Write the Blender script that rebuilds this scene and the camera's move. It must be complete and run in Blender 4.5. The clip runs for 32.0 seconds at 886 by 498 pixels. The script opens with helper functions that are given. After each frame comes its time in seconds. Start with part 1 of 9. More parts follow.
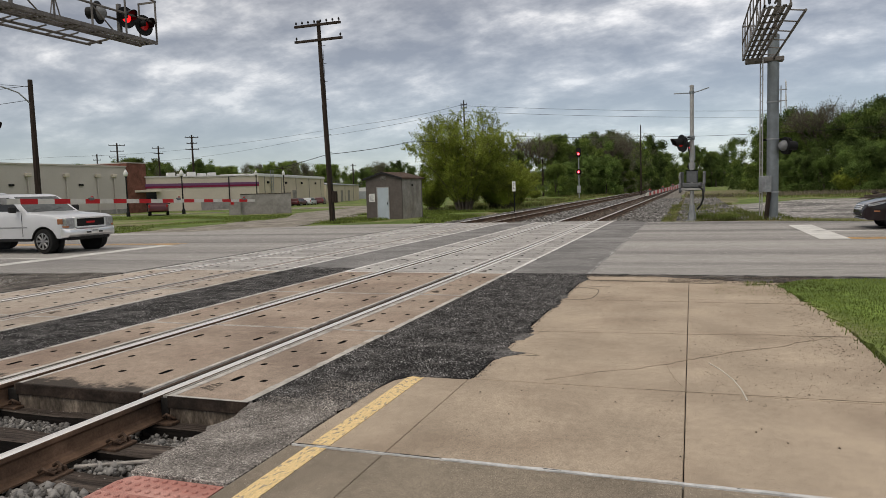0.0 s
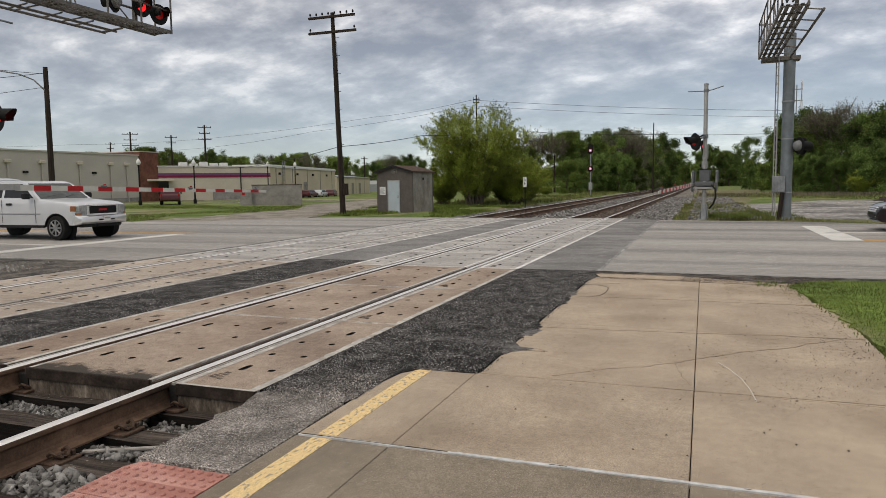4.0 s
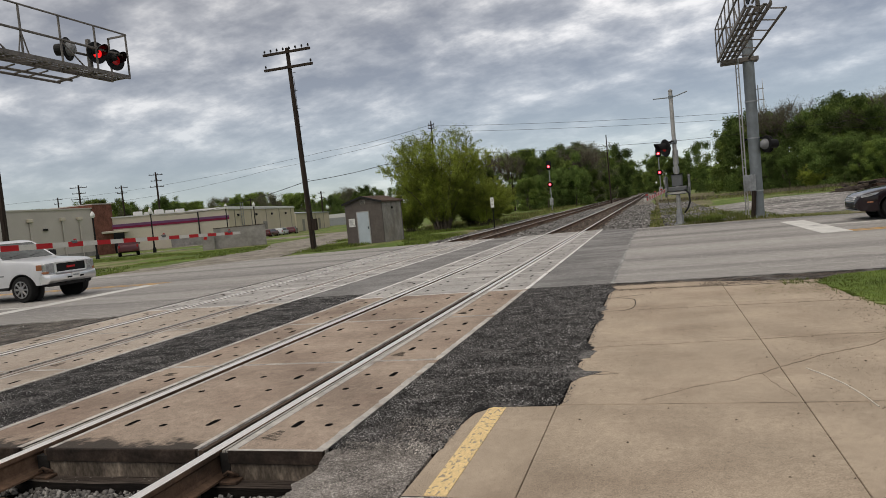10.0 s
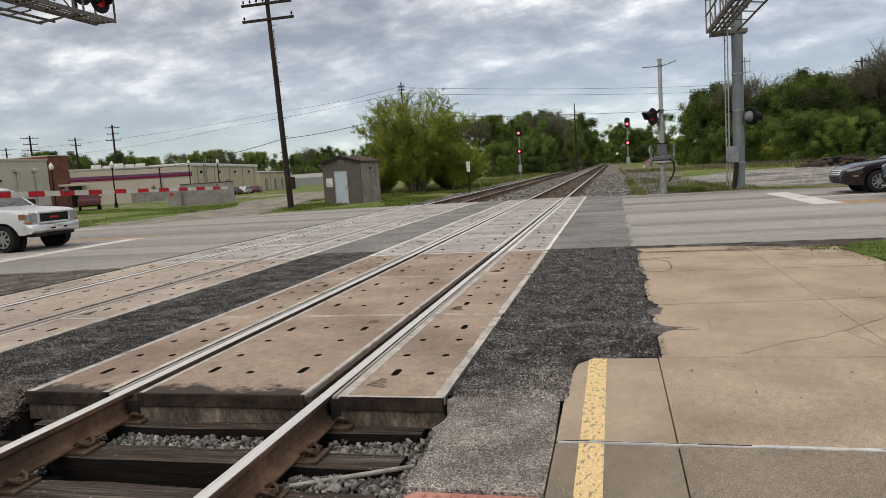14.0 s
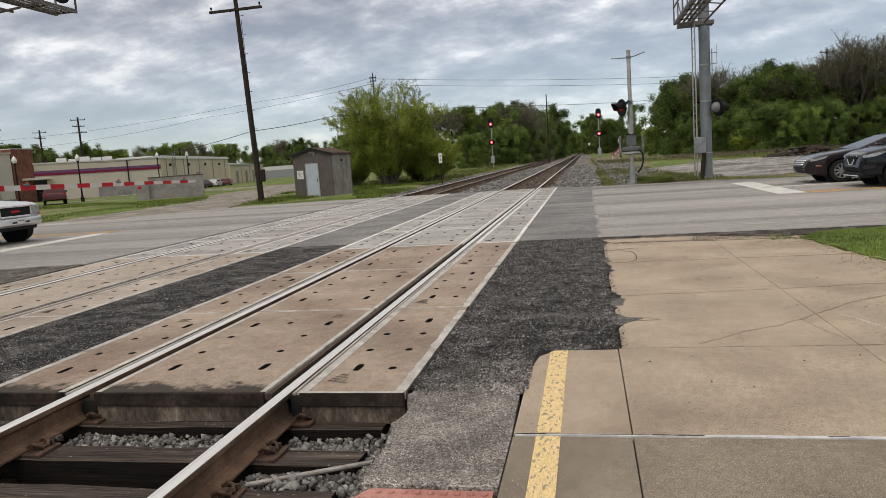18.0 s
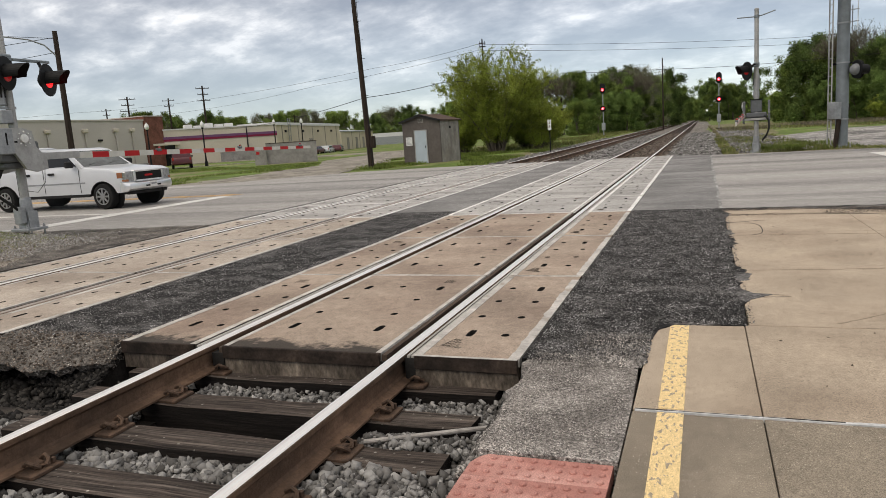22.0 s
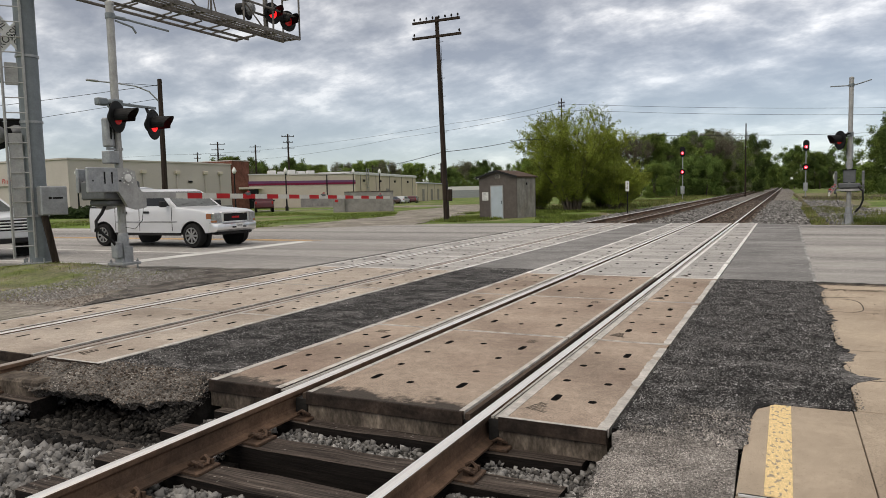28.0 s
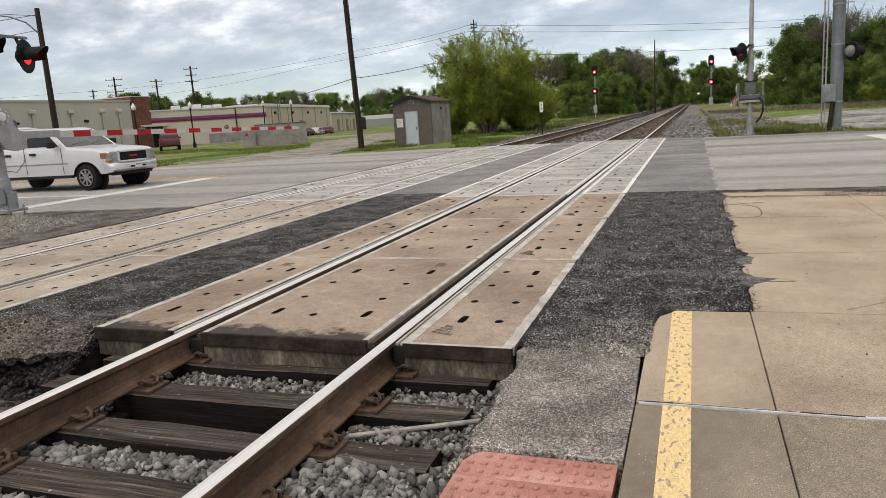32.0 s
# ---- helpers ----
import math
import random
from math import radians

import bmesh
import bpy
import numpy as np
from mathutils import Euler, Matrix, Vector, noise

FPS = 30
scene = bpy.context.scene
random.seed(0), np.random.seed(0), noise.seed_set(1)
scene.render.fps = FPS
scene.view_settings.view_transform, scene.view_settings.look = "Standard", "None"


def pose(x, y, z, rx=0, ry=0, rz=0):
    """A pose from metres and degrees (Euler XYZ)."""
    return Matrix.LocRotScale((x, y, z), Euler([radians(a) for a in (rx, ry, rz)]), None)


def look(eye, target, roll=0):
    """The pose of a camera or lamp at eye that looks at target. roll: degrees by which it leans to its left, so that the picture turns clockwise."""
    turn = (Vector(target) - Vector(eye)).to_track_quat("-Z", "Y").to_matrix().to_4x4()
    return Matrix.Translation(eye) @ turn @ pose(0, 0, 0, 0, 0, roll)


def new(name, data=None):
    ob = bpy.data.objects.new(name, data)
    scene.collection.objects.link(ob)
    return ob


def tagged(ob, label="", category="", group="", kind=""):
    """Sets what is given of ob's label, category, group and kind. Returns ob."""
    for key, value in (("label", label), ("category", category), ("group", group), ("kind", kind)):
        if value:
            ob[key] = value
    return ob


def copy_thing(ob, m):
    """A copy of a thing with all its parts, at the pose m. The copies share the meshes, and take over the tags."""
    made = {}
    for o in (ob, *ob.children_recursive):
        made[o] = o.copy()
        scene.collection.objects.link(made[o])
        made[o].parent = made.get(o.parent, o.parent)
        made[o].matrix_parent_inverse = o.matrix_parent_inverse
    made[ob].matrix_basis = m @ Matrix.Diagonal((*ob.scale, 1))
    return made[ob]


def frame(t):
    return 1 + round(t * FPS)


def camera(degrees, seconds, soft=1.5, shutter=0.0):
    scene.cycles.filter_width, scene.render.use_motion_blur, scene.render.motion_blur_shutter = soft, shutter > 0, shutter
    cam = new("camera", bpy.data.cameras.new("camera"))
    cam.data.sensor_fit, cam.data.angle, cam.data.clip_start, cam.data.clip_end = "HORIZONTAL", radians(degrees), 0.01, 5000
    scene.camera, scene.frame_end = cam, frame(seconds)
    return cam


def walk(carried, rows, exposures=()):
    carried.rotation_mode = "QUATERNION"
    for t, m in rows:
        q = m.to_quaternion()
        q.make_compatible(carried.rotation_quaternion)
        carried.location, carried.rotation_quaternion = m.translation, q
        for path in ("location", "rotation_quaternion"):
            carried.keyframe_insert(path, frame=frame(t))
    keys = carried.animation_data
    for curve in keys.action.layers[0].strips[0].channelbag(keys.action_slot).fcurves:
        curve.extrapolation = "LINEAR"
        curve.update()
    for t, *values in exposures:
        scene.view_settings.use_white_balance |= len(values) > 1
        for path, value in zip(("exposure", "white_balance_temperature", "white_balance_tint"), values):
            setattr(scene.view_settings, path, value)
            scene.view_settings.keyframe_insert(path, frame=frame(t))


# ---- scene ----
cam = camera(64.3, 32.0, soft=0.5)
PATH = [
    (0, (4.426, -4.025, 1.411), (3.76, -2.147, 1.245), -1.8),
    (0.5, (4.413, -4.025, 1.405), (3.707, -2.162, 1.225), -1.7),
    (1, (4.43, -4.048, 1.413), (3.728, -2.184, 1.227), -1.6),
    (1.5, (4.439, -4.055, 1.418), (3.752, -2.186, 1.234), -1.5),
    (2, (4.437, -4.053, 1.413), (3.767, -2.178, 1.228), -1.3),
    (2.5, (4.44, -4.045, 1.411), (3.782, -2.167, 1.221), -1.2),
    (4.5, (4.398, -3.983, 1.402), (3.663, -2.131, 1.233), -0.2),
    (5, (4.333, -3.902, 1.401), (3.509, -2.082, 1.308), 0.1),
    (5.5, (4.28, -3.876, 1.426), (3.387, -2.086, 1.459), 0.3),
    (6, (4.322, -3.882, 1.425), (3.461, -2.078, 1.485), -0.7),
    (6.5, (4.398, -3.931, 1.44), (3.642, -2.08, 1.484), -1.1),
    (7, (4.427, -3.971, 1.44), (3.765, -2.084, 1.47), -0.6),
    (7.5, (4.459, -4.003, 1.452), (3.839, -2.102, 1.472), -0.3),
    (8, (4.391, -4.013, 1.442), (3.759, -2.116, 1.437), -0.7),
    (8.5, (4.197, -3.948, 1.407), (3.546, -2.057, 1.355), -1.5),
    (9, (3.886, -3.813, 1.414), (3.265, -1.915, 1.32), -2.7),
    (9.5, (3.667, -3.859, 1.396), (3.089, -1.948, 1.28), -4.2),
    (10, (3.594, -3.82, 1.405), (3.009, -1.91, 1.292), -5.5),
    (10.5, (3.365, -3.776, 1.362), (2.713, -1.887, 1.278), -6.1),
    (11, (2.952, -3.873, 1.372), (2.199, -2.021, 1.309), -6.1),
    (11.5, (2.624, -3.836, 1.339), (1.73, -2.049, 1.244), -5.9),
    (12, (2.488, -3.962, 1.354), (1.534, -2.209, 1.227), -5.5),
    (12.5, (2.445, -4.008, 1.361), (1.514, -2.243, 1.224), -5.8),
    (13, (2.468, -4.001, 1.353), (1.643, -2.186, 1.197), -6.1),
    (13.5, (2.553, -4.029, 1.355), (1.93, -2.139, 1.152), -5.4),
    (14, (2.596, -4.043, 1.375), (2.119, -2.114, 1.154), -3.7),
    (14.5, (2.653, -4.023, 1.378), (2.292, -2.066, 1.173), -3.6),
    (16.5, (2.689, -4.022, 1.395), (2.356, -2.064, 1.164), -4.2),
    (17, (2.663, -4.02, 1.391), (2.222, -2.083, 1.154), -4.3),
    (17.5, (2.667, -4.016, 1.388), (2.201, -2.086, 1.143), -4.2),
    (18, (2.684, -4.011, 1.386), (2.277, -2.069, 1.136), -4.0),
    (18.5, (2.712, -4.027, 1.395), (2.386, -2.071, 1.141), -3.7),
    (19, (2.711, -4.014, 1.391), (2.405, -2.054, 1.137), -3.6),
    (19.5, (2.695, -4.01, 1.388), (2.279, -2.071, 1.13), -3.1),
    (20, (2.575, -3.983, 1.384), (1.972, -2.095, 1.111), -2.4),
    (20.5, (2.57, -3.982, 1.382), (1.857, -2.136, 1.089), -2.5),
    (21, (2.594, -3.985, 1.38), (1.87, -2.146, 1.077), -3.2),
    (21.5, (2.588, -3.988, 1.379), (1.876, -2.145, 1.067), -3.7),
    (22, (2.598, -3.98, 1.375), (1.905, -2.132, 1.055), -3.9),
    (22.5, (2.607, -3.986, 1.379), (1.943, -2.126, 1.062), -3.8),
    (23, (2.623, -3.994, 1.39), (2.009, -2.117, 1.078), -3.4),
    (23.5, (2.642, -3.998, 1.381), (2.101, -2.1, 1.058), -2.9),
    (24, (2.653, -4.01, 1.378), (2.196, -2.093, 1.034), -2.3),
    (24.5, (2.684, -4.008, 1.377), (2.3, -2.078, 1.022), -1.9),
    (26.5, (2.646, -3.984, 1.371), (2.098, -2.076, 1.122), -4.1),
    (27, (2.636, -3.978, 1.361), (2.005, -2.094, 1.13), -4.1),
    (27.5, (2.569, -3.947, 1.384), (1.825, -2.102, 1.179), -3.0),
    (28, (2.456, -4.017, 1.405), (1.583, -2.225, 1.244), -1.3),
    (28.5, (2.43, -4.045, 1.414), (1.492, -2.283, 1.289), -0.8),
    (29, (2.455, -4.064, 1.407), (1.54, -2.289, 1.292), -1.8),
    (29.5, (2.558, -4.021, 1.386), (1.739, -2.202, 1.242), -3.4),
    (30, (2.649, -3.928, 1.37), (1.929, -2.072, 1.174), -4.5),
    (30.5, (2.674, -3.895, 1.353), (2.0, -2.029, 1.1), -4.9),
    (31, (2.676, -3.86, 1.35), (1.973, -2.013, 1.048), -4.7),
    (31.5, (2.643, -3.781, 1.335), (1.905, -1.954, 0.994), -4.2),
    (32, (2.512, -3.748, 1.326), (1.843, -1.9, 0.957), -3.7),
]
walk(cam, [(t, look(eye, target, roll)) for t, eye, target, roll in PATH], exposures=[(0.0, -0.12), (4.5, -0.12), (6.0, -0.34), (8.0, -0.3), (9.5, -0.22), (11.0, -0.14), (13.0, 0.03), (17.0, 0.0), (23.0, 0.16), (25.0, 0.16), (28.0, 0.06), (30.0, 0.04), (31.0, 0.14), (32.0, 0.24)])

# ---- world and sun ----
SUN_EL, SUN_AZ = radians(48), radians(200)


def build_world():
    world = bpy.data.worlds.new("overcast_sky")
    scene.world = world
    world.use_nodes = True
    nt = world.node_tree
    nt.nodes.clear()
    N, L = nt.nodes.new, nt.links.new
    coord = N("ShaderNodeTexCoord")
    sep = N("ShaderNodeSeparateXYZ")
    L(coord.outputs["Generated"], sep.inputs[0])
    # flat cloud deck: divide the direction by its height
    high = N("ShaderNodeMath"); high.operation = "MAXIMUM"; high.inputs[1].default_value = 0.0
    L(sep.outputs["Z"], high.inputs[0])
    lift = N("ShaderNodeMath"); lift.operation = "ADD"; lift.inputs[1].default_value = 0.30
    L(high.outputs[0], lift.inputs[0])
    dx = N("ShaderNodeMath"); dx.operation = "DIVIDE"
    dy = N("ShaderNodeMath"); dy.operation = "DIVIDE"
    L(sep.outputs["X"], dx.inputs[0]); L(lift.outputs[0], dx.inputs[1])
    L(sep.outputs["Y"], dy.inputs[0]); L(lift.outputs[0], dy.inputs[1])
    deck = N("ShaderNodeCombineXYZ")
    L(dx.outputs[0], deck.inputs[0]); L(dy.outputs[0], deck.inputs[1])
    turn = N("ShaderNodeMapping"); turn.inputs["Rotation"].default_value = (0, 0, radians(12))
    turn.inputs["Scale"].default_value = (0.92, 1.08, 1.0)
    turn.inputs["Location"].default_value = (3.1, 1.7, 0.4)
    L(deck.outputs[0], turn.inputs[0])
    big = N("ShaderNodeTexNoise"); big.inputs["Scale"].default_value = 1.5; big.inputs["Detail"].default_value = 3.0
    mid = N("ShaderNodeTexNoise"); mid.inputs["Scale"].default_value = 5.4; mid.inputs["Detail"].default_value = 5.0
    mid.inputs["Roughness"].default_value = 0.58; mid.inputs["Distortion"].default_value = 0.1
    L(turn.outputs[0], big.inputs["Vector"]); L(turn.outputs[0], mid.inputs["Vector"])
    add = N("ShaderNodeMath"); add.operation = "MULTIPLY_ADD"; add.inputs[1].default_value = 0.40
    L(big.outputs[0], add.inputs[0])
    half = N("ShaderNodeMath"); half.operation = "MULTIPLY"; half.inputs[1].default_value = 0.60
    L(mid.outputs[0], half.inputs[0]); L(half.outputs[0], add.inputs[2])
    ramp = N("ShaderNodeValToRGB")
    cr = ramp.color_ramp
    cr.elements[0].position, cr.elements[0].color = 0.40, (0.268, 0.243, 0.215, 1)
    cr.elements[1].position, cr.elements[1].color = 0.63, (1.174, 1.100, 0.997, 1)
    e = cr.elements.new(0.46); e.color = (0.364, 0.336, 0.299, 1)
    e = cr.elements.new(0.515); e.color = (0.506, 0.474, 0.431, 1)
    e = cr.elements.new(0.558); e.color = (0.693, 0.650, 0.590, 1)
    L(add.outputs[0], ramp.inputs[0])
    # a clear Nishita sky glows faintly through the deck
    sky = N("ShaderNodeTexSky"); sky.sky_type = "NISHITA"; sky.sun_disc = False
    sky.dust_density, sky.air_density = 0.0, 0.7
    sky.sun_elevation, sky.sun_rotation = SUN_EL, SUN_AZ
    skyb = N("ShaderNodeBackground"); skyb.inputs["Strength"].default_value = 0.05
    L(sky.outputs[0], skyb.inputs[0])
    deckb = N("ShaderNodeBackground"); deckb.inputs["Strength"].default_value = 0.86
    # towards the horizon the far cells run together into even grey
    near = N("ShaderNodeMapRange"); near.interpolation_type = "SMOOTHSTEP"
    near.inputs["From Min"].default_value, near.inputs["From Max"].default_value = 0.03, 0.24
    near.inputs["To Min"].default_value, near.inputs["To Max"].default_value = 0.42, 1.0
    L(high.outputs[0], near.inputs["Value"])
    haze = N("ShaderNodeMix"); haze.data_type = "RGBA"
    haze.inputs["A"].default_value = (0.475, 0.46, 0.424, 1)
    L(near.outputs[0], haze.inputs["Factor"]); L(ramp.outputs[0], haze.inputs["B"])
    L(haze.outputs["Result"], deckb.inputs[0])
    # an overcast sky is brightest overhead
    sq = N("ShaderNodeMath"); sq.operation = "POWER"; sq.inputs[1].default_value = 4.0
    L(high.outputs[0], sq.inputs[0])
    slope = N("ShaderNodeMath"); slope.operation = "MULTIPLY_ADD"; slope.inputs[1].default_value = 1.08; slope.inputs[2].default_value = 0.575
    L(high.outputs[0], slope.inputs[0])
    up = N("ShaderNodeMath"); up.operation = "MULTIPLY_ADD"; up.inputs[1].default_value = 1.1
    L(sq.outputs[0], up.inputs[0]); L(slope.outputs[0], up.inputs[2]); L(up.outputs[0], deckb.inputs["Strength"])
    both = N("ShaderNodeAddShader")
    L(skyb.outputs[0], both.inputs[0]); L(deckb.outputs[0], both.inputs[1])
    out = N("ShaderNodeOutputWorld")
    L(both.outputs[0], out.inputs[0])


build_world()
sun = new("sun", bpy.data.lights.new("sun", "SUN"))
sun.data.energy, sun.data.angle, sun.data.color = 1.28, radians(50), (1.0, 0.88, 0.71)
sun.rotation_euler = Euler((radians(90) - SUN_EL, 0, radians(180) - SUN_AZ))

# ---- materials ----


def mat(name, base, rough=0.7, metal=0.0, var=0.22, scale=3.0, fine=45.0, bump=0.15, world=False, second=None, cover=0.5, stretch=(1, 1, 1), glow=None, spread=0.0, coat=0.0, soft=0.12, speck=None, grain=None, spec=None):
    """A surface with two scales of variation, an optional second colour in patches, and fine relief."""
    m = bpy.data.materials.new(name)
    m.use_nodes = True
    nt = m.node_tree
    N, L = nt.nodes.new, nt.links.new
    bsdf = nt.nodes["Principled BSDF"]
    if world:
        src = N("ShaderNodeNewGeometry").outputs["Position"]
    else:
        src = N("ShaderNodeTexCoord").outputs["Object"]
    mp = N("ShaderNodeMapping"); mp.inputs["Scale"].default_value = stretch
    L(src, mp.inputs[0])
    n1 = N("ShaderNodeTexNoise"); n1.inputs["Scale"].default_value = scale; n1.inputs["Detail"].default_value = 4
    n2 = N("ShaderNodeTexNoise"); n2.inputs["Scale"].default_value = fine; n2.inputs["Detail"].default_value = 5; n2.inputs["Roughness"].default_value = 0.68
    L(mp.outputs[0], n1.inputs["Vector"]); L(mp.outputs[0], n2.inputs["Vector"])
    mul = N("ShaderNodeMath"); mul.operation = "ADD"
    L(n1.outputs[0], mul.inputs[0]); L(n2.outputs[0], mul.inputs[1])
    rng = N("ShaderNodeMapRange")
    rng.inputs["From Min"].default_value, rng.inputs["From Max"].default_value = 0.3, 0.7
    rng.inputs["To Min"].default_value, rng.inputs["To Max"].default_value = 1 - var, 1 + var
    L(n1.outputs[0], rng.inputs["Value"])
    gr = N("ShaderNodeMapRange")
    g = var * 0.6 if grain is None else grain
    gr.inputs["From Min"].default_value, gr.inputs["From Max"].default_value = 0.34, 0.66
    gr.inputs["To Min"].default_value, gr.inputs["To Max"].default_value = 1 - g, 1 + g
    L(n2.outputs[0], gr.inputs["Value"])
    coarse = rng
    rng = N("ShaderNodeMath"); rng.operation = "MULTIPLY"
    L(coarse.outputs[0], rng.inputs[0]); L(gr.outputs[0], rng.inputs[1])
    if var > 0.1:
        n4 = N("ShaderNodeTexNoise"); n4.inputs["Scale"].default_value = math.sqrt(scale * fine); n4.inputs["Detail"].default_value = 4
        L(mp.outputs[0], n4.inputs["Vector"])
        mm = N("ShaderNodeMapRange")
        mm.inputs["From Min"].default_value, mm.inputs["From Max"].default_value = 0.32, 0.68
        mm.inputs["To Min"].default_value, mm.inputs["To Max"].default_value = 1 - var * 0.6, 1 + var * 0.6
        L(n4.outputs[0], mm.inputs["Value"])
        fine_part = rng
        rng = N("ShaderNodeMath"); rng.operation = "MULTIPLY"
        L(fine_part.outputs[0], rng.inputs[0]); L(mm.outputs[0], rng.inputs[1])
    col = N("ShaderNodeRGB"); col.outputs[0].default_value = (*base, 1)
    cur = col.outputs[0]
    if second:
        n3 = N("ShaderNodeTexNoise"); n3.inputs["Scale"].default_value = scale * 0.6; n3.inputs["Detail"].default_value = 6
        L(mp.outputs[0], n3.inputs["Vector"])
        mr = N("ShaderNodeMapRange")
        mr.inputs["From Min"].default_value, mr.inputs["From Max"].default_value = cover - soft, cover + soft
        L(n3.outputs[0], mr.inputs["Value"])
        mx = N("ShaderNodeMix"); mx.data_type = "RGBA"
        L(mr.outputs[0], mx.inputs["Factor"]); L(cur, mx.inputs["A"]); mx.inputs["B"].default_value = (*second, 1)
        cur = mx.outputs["Result"]
    if speck:
        # small stones or pits: colour, cell size (1/m), share
        vo = N("ShaderNodeTexVoronoi"); vo.inputs["Scale"].default_value = speck[1]
        L(src, vo.inputs["Vector"])
        sepc = N("ShaderNodeSeparateColor"); L(vo.outputs["Color"], sepc.inputs[0])
        th = N("ShaderNodeMath"); th.operation = "LESS_THAN"; th.inputs[1].default_value = speck[2]
        L(sepc.outputs[0], th.inputs[0])
        if len(speck) > 4:
            n5 = N("ShaderNodeTexNoise"); n5.inputs["Scale"].default_value = speck[4]; n5.inputs["Detail"].default_value = 5; n5.inputs["Roughness"].default_value = 0.65
            L(src, n5.inputs["Vector"])
            drift = N("ShaderNodeMapRange")
            drift.inputs["From Min"].default_value, drift.inputs["From Max"].default_value = 0.44, 0.64
            drift.inputs["To Min"].default_value, drift.inputs["To Max"].default_value = 0.15 * speck[2], 2.6 * speck[2]
            L(n5.outputs[0], drift.inputs["Value"]); L(drift.outputs[0], th.inputs[1])
        near = N("ShaderNodeMath"); near.operation = "LESS_THAN"; near.inputs[1].default_value = speck[3]
        L(vo.outputs["Distance"], near.inputs[0])
        bothm = N("ShaderNodeMath"); bothm.operation = "MULTIPLY"; L(th.outputs[0], bothm.inputs[0]); L(near.outputs[0], bothm.inputs[1])
        ms = N("ShaderNodeMix"); ms.data_type = "RGBA"
        L(bothm.outputs[0], ms.inputs["Factor"]); L(cur, ms.inputs["A"]); ms.inputs["B"].default_value = (*speck[0], 1)
        cur = ms.outputs["Result"]
    sc = N("ShaderNodeVectorMath"); sc.operation = "SCALE"
    L(cur, sc.inputs[0])
    if spread:
        oi = N("ShaderNodeObjectInfo")
        mr2 = N("ShaderNodeMapRange"); mr2.inputs["To Min"].default_value, mr2.inputs["To Max"].default_value = 1 - spread, 1 + spread
        L(oi.outputs["Random"], mr2.inputs["Value"])
        m3 = N("ShaderNodeMath"); m3.operation = "MULTIPLY"
        L(mr2.outputs[0], m3.inputs[0]); L(rng.outputs[0], m3.inputs[1])
        L(m3.outputs[0], sc.inputs["Scale"])
    else:
        L(rng.outputs[0], sc.inputs["Scale"])
    L(sc.outputs[0], bsdf.inputs["Base Color"])
    bsdf.inputs["Roughness"].default_value = rough
    bsdf.inputs["Metallic"].default_value = metal
    bsdf.inputs["Specular IOR Level"].default_value = spec if spec is not None else (0.5 if metal > 0.15 or rough <= 0.4 else 0.2)
    if coat:
        bsdf.inputs["Coat Weight"].default_value = coat
        bsdf.inputs["Coat Roughness"].default_value = 0.06
    if bump:
        bp = N("ShaderNodeBump"); bp.inputs["Strength"].default_value = bump; bp.inputs["Distance"].default_value = 0.01
        L(mul.outputs[0], bp.inputs["Height"])
        L(bp.outputs[0], bsdf.inputs["Normal"])
    if glow:
        bsdf.inputs["Emission Color"].default_value = (*glow[0], 1)
        bsdf.inputs["Emission Strength"].default_value = glow[1]
    return m


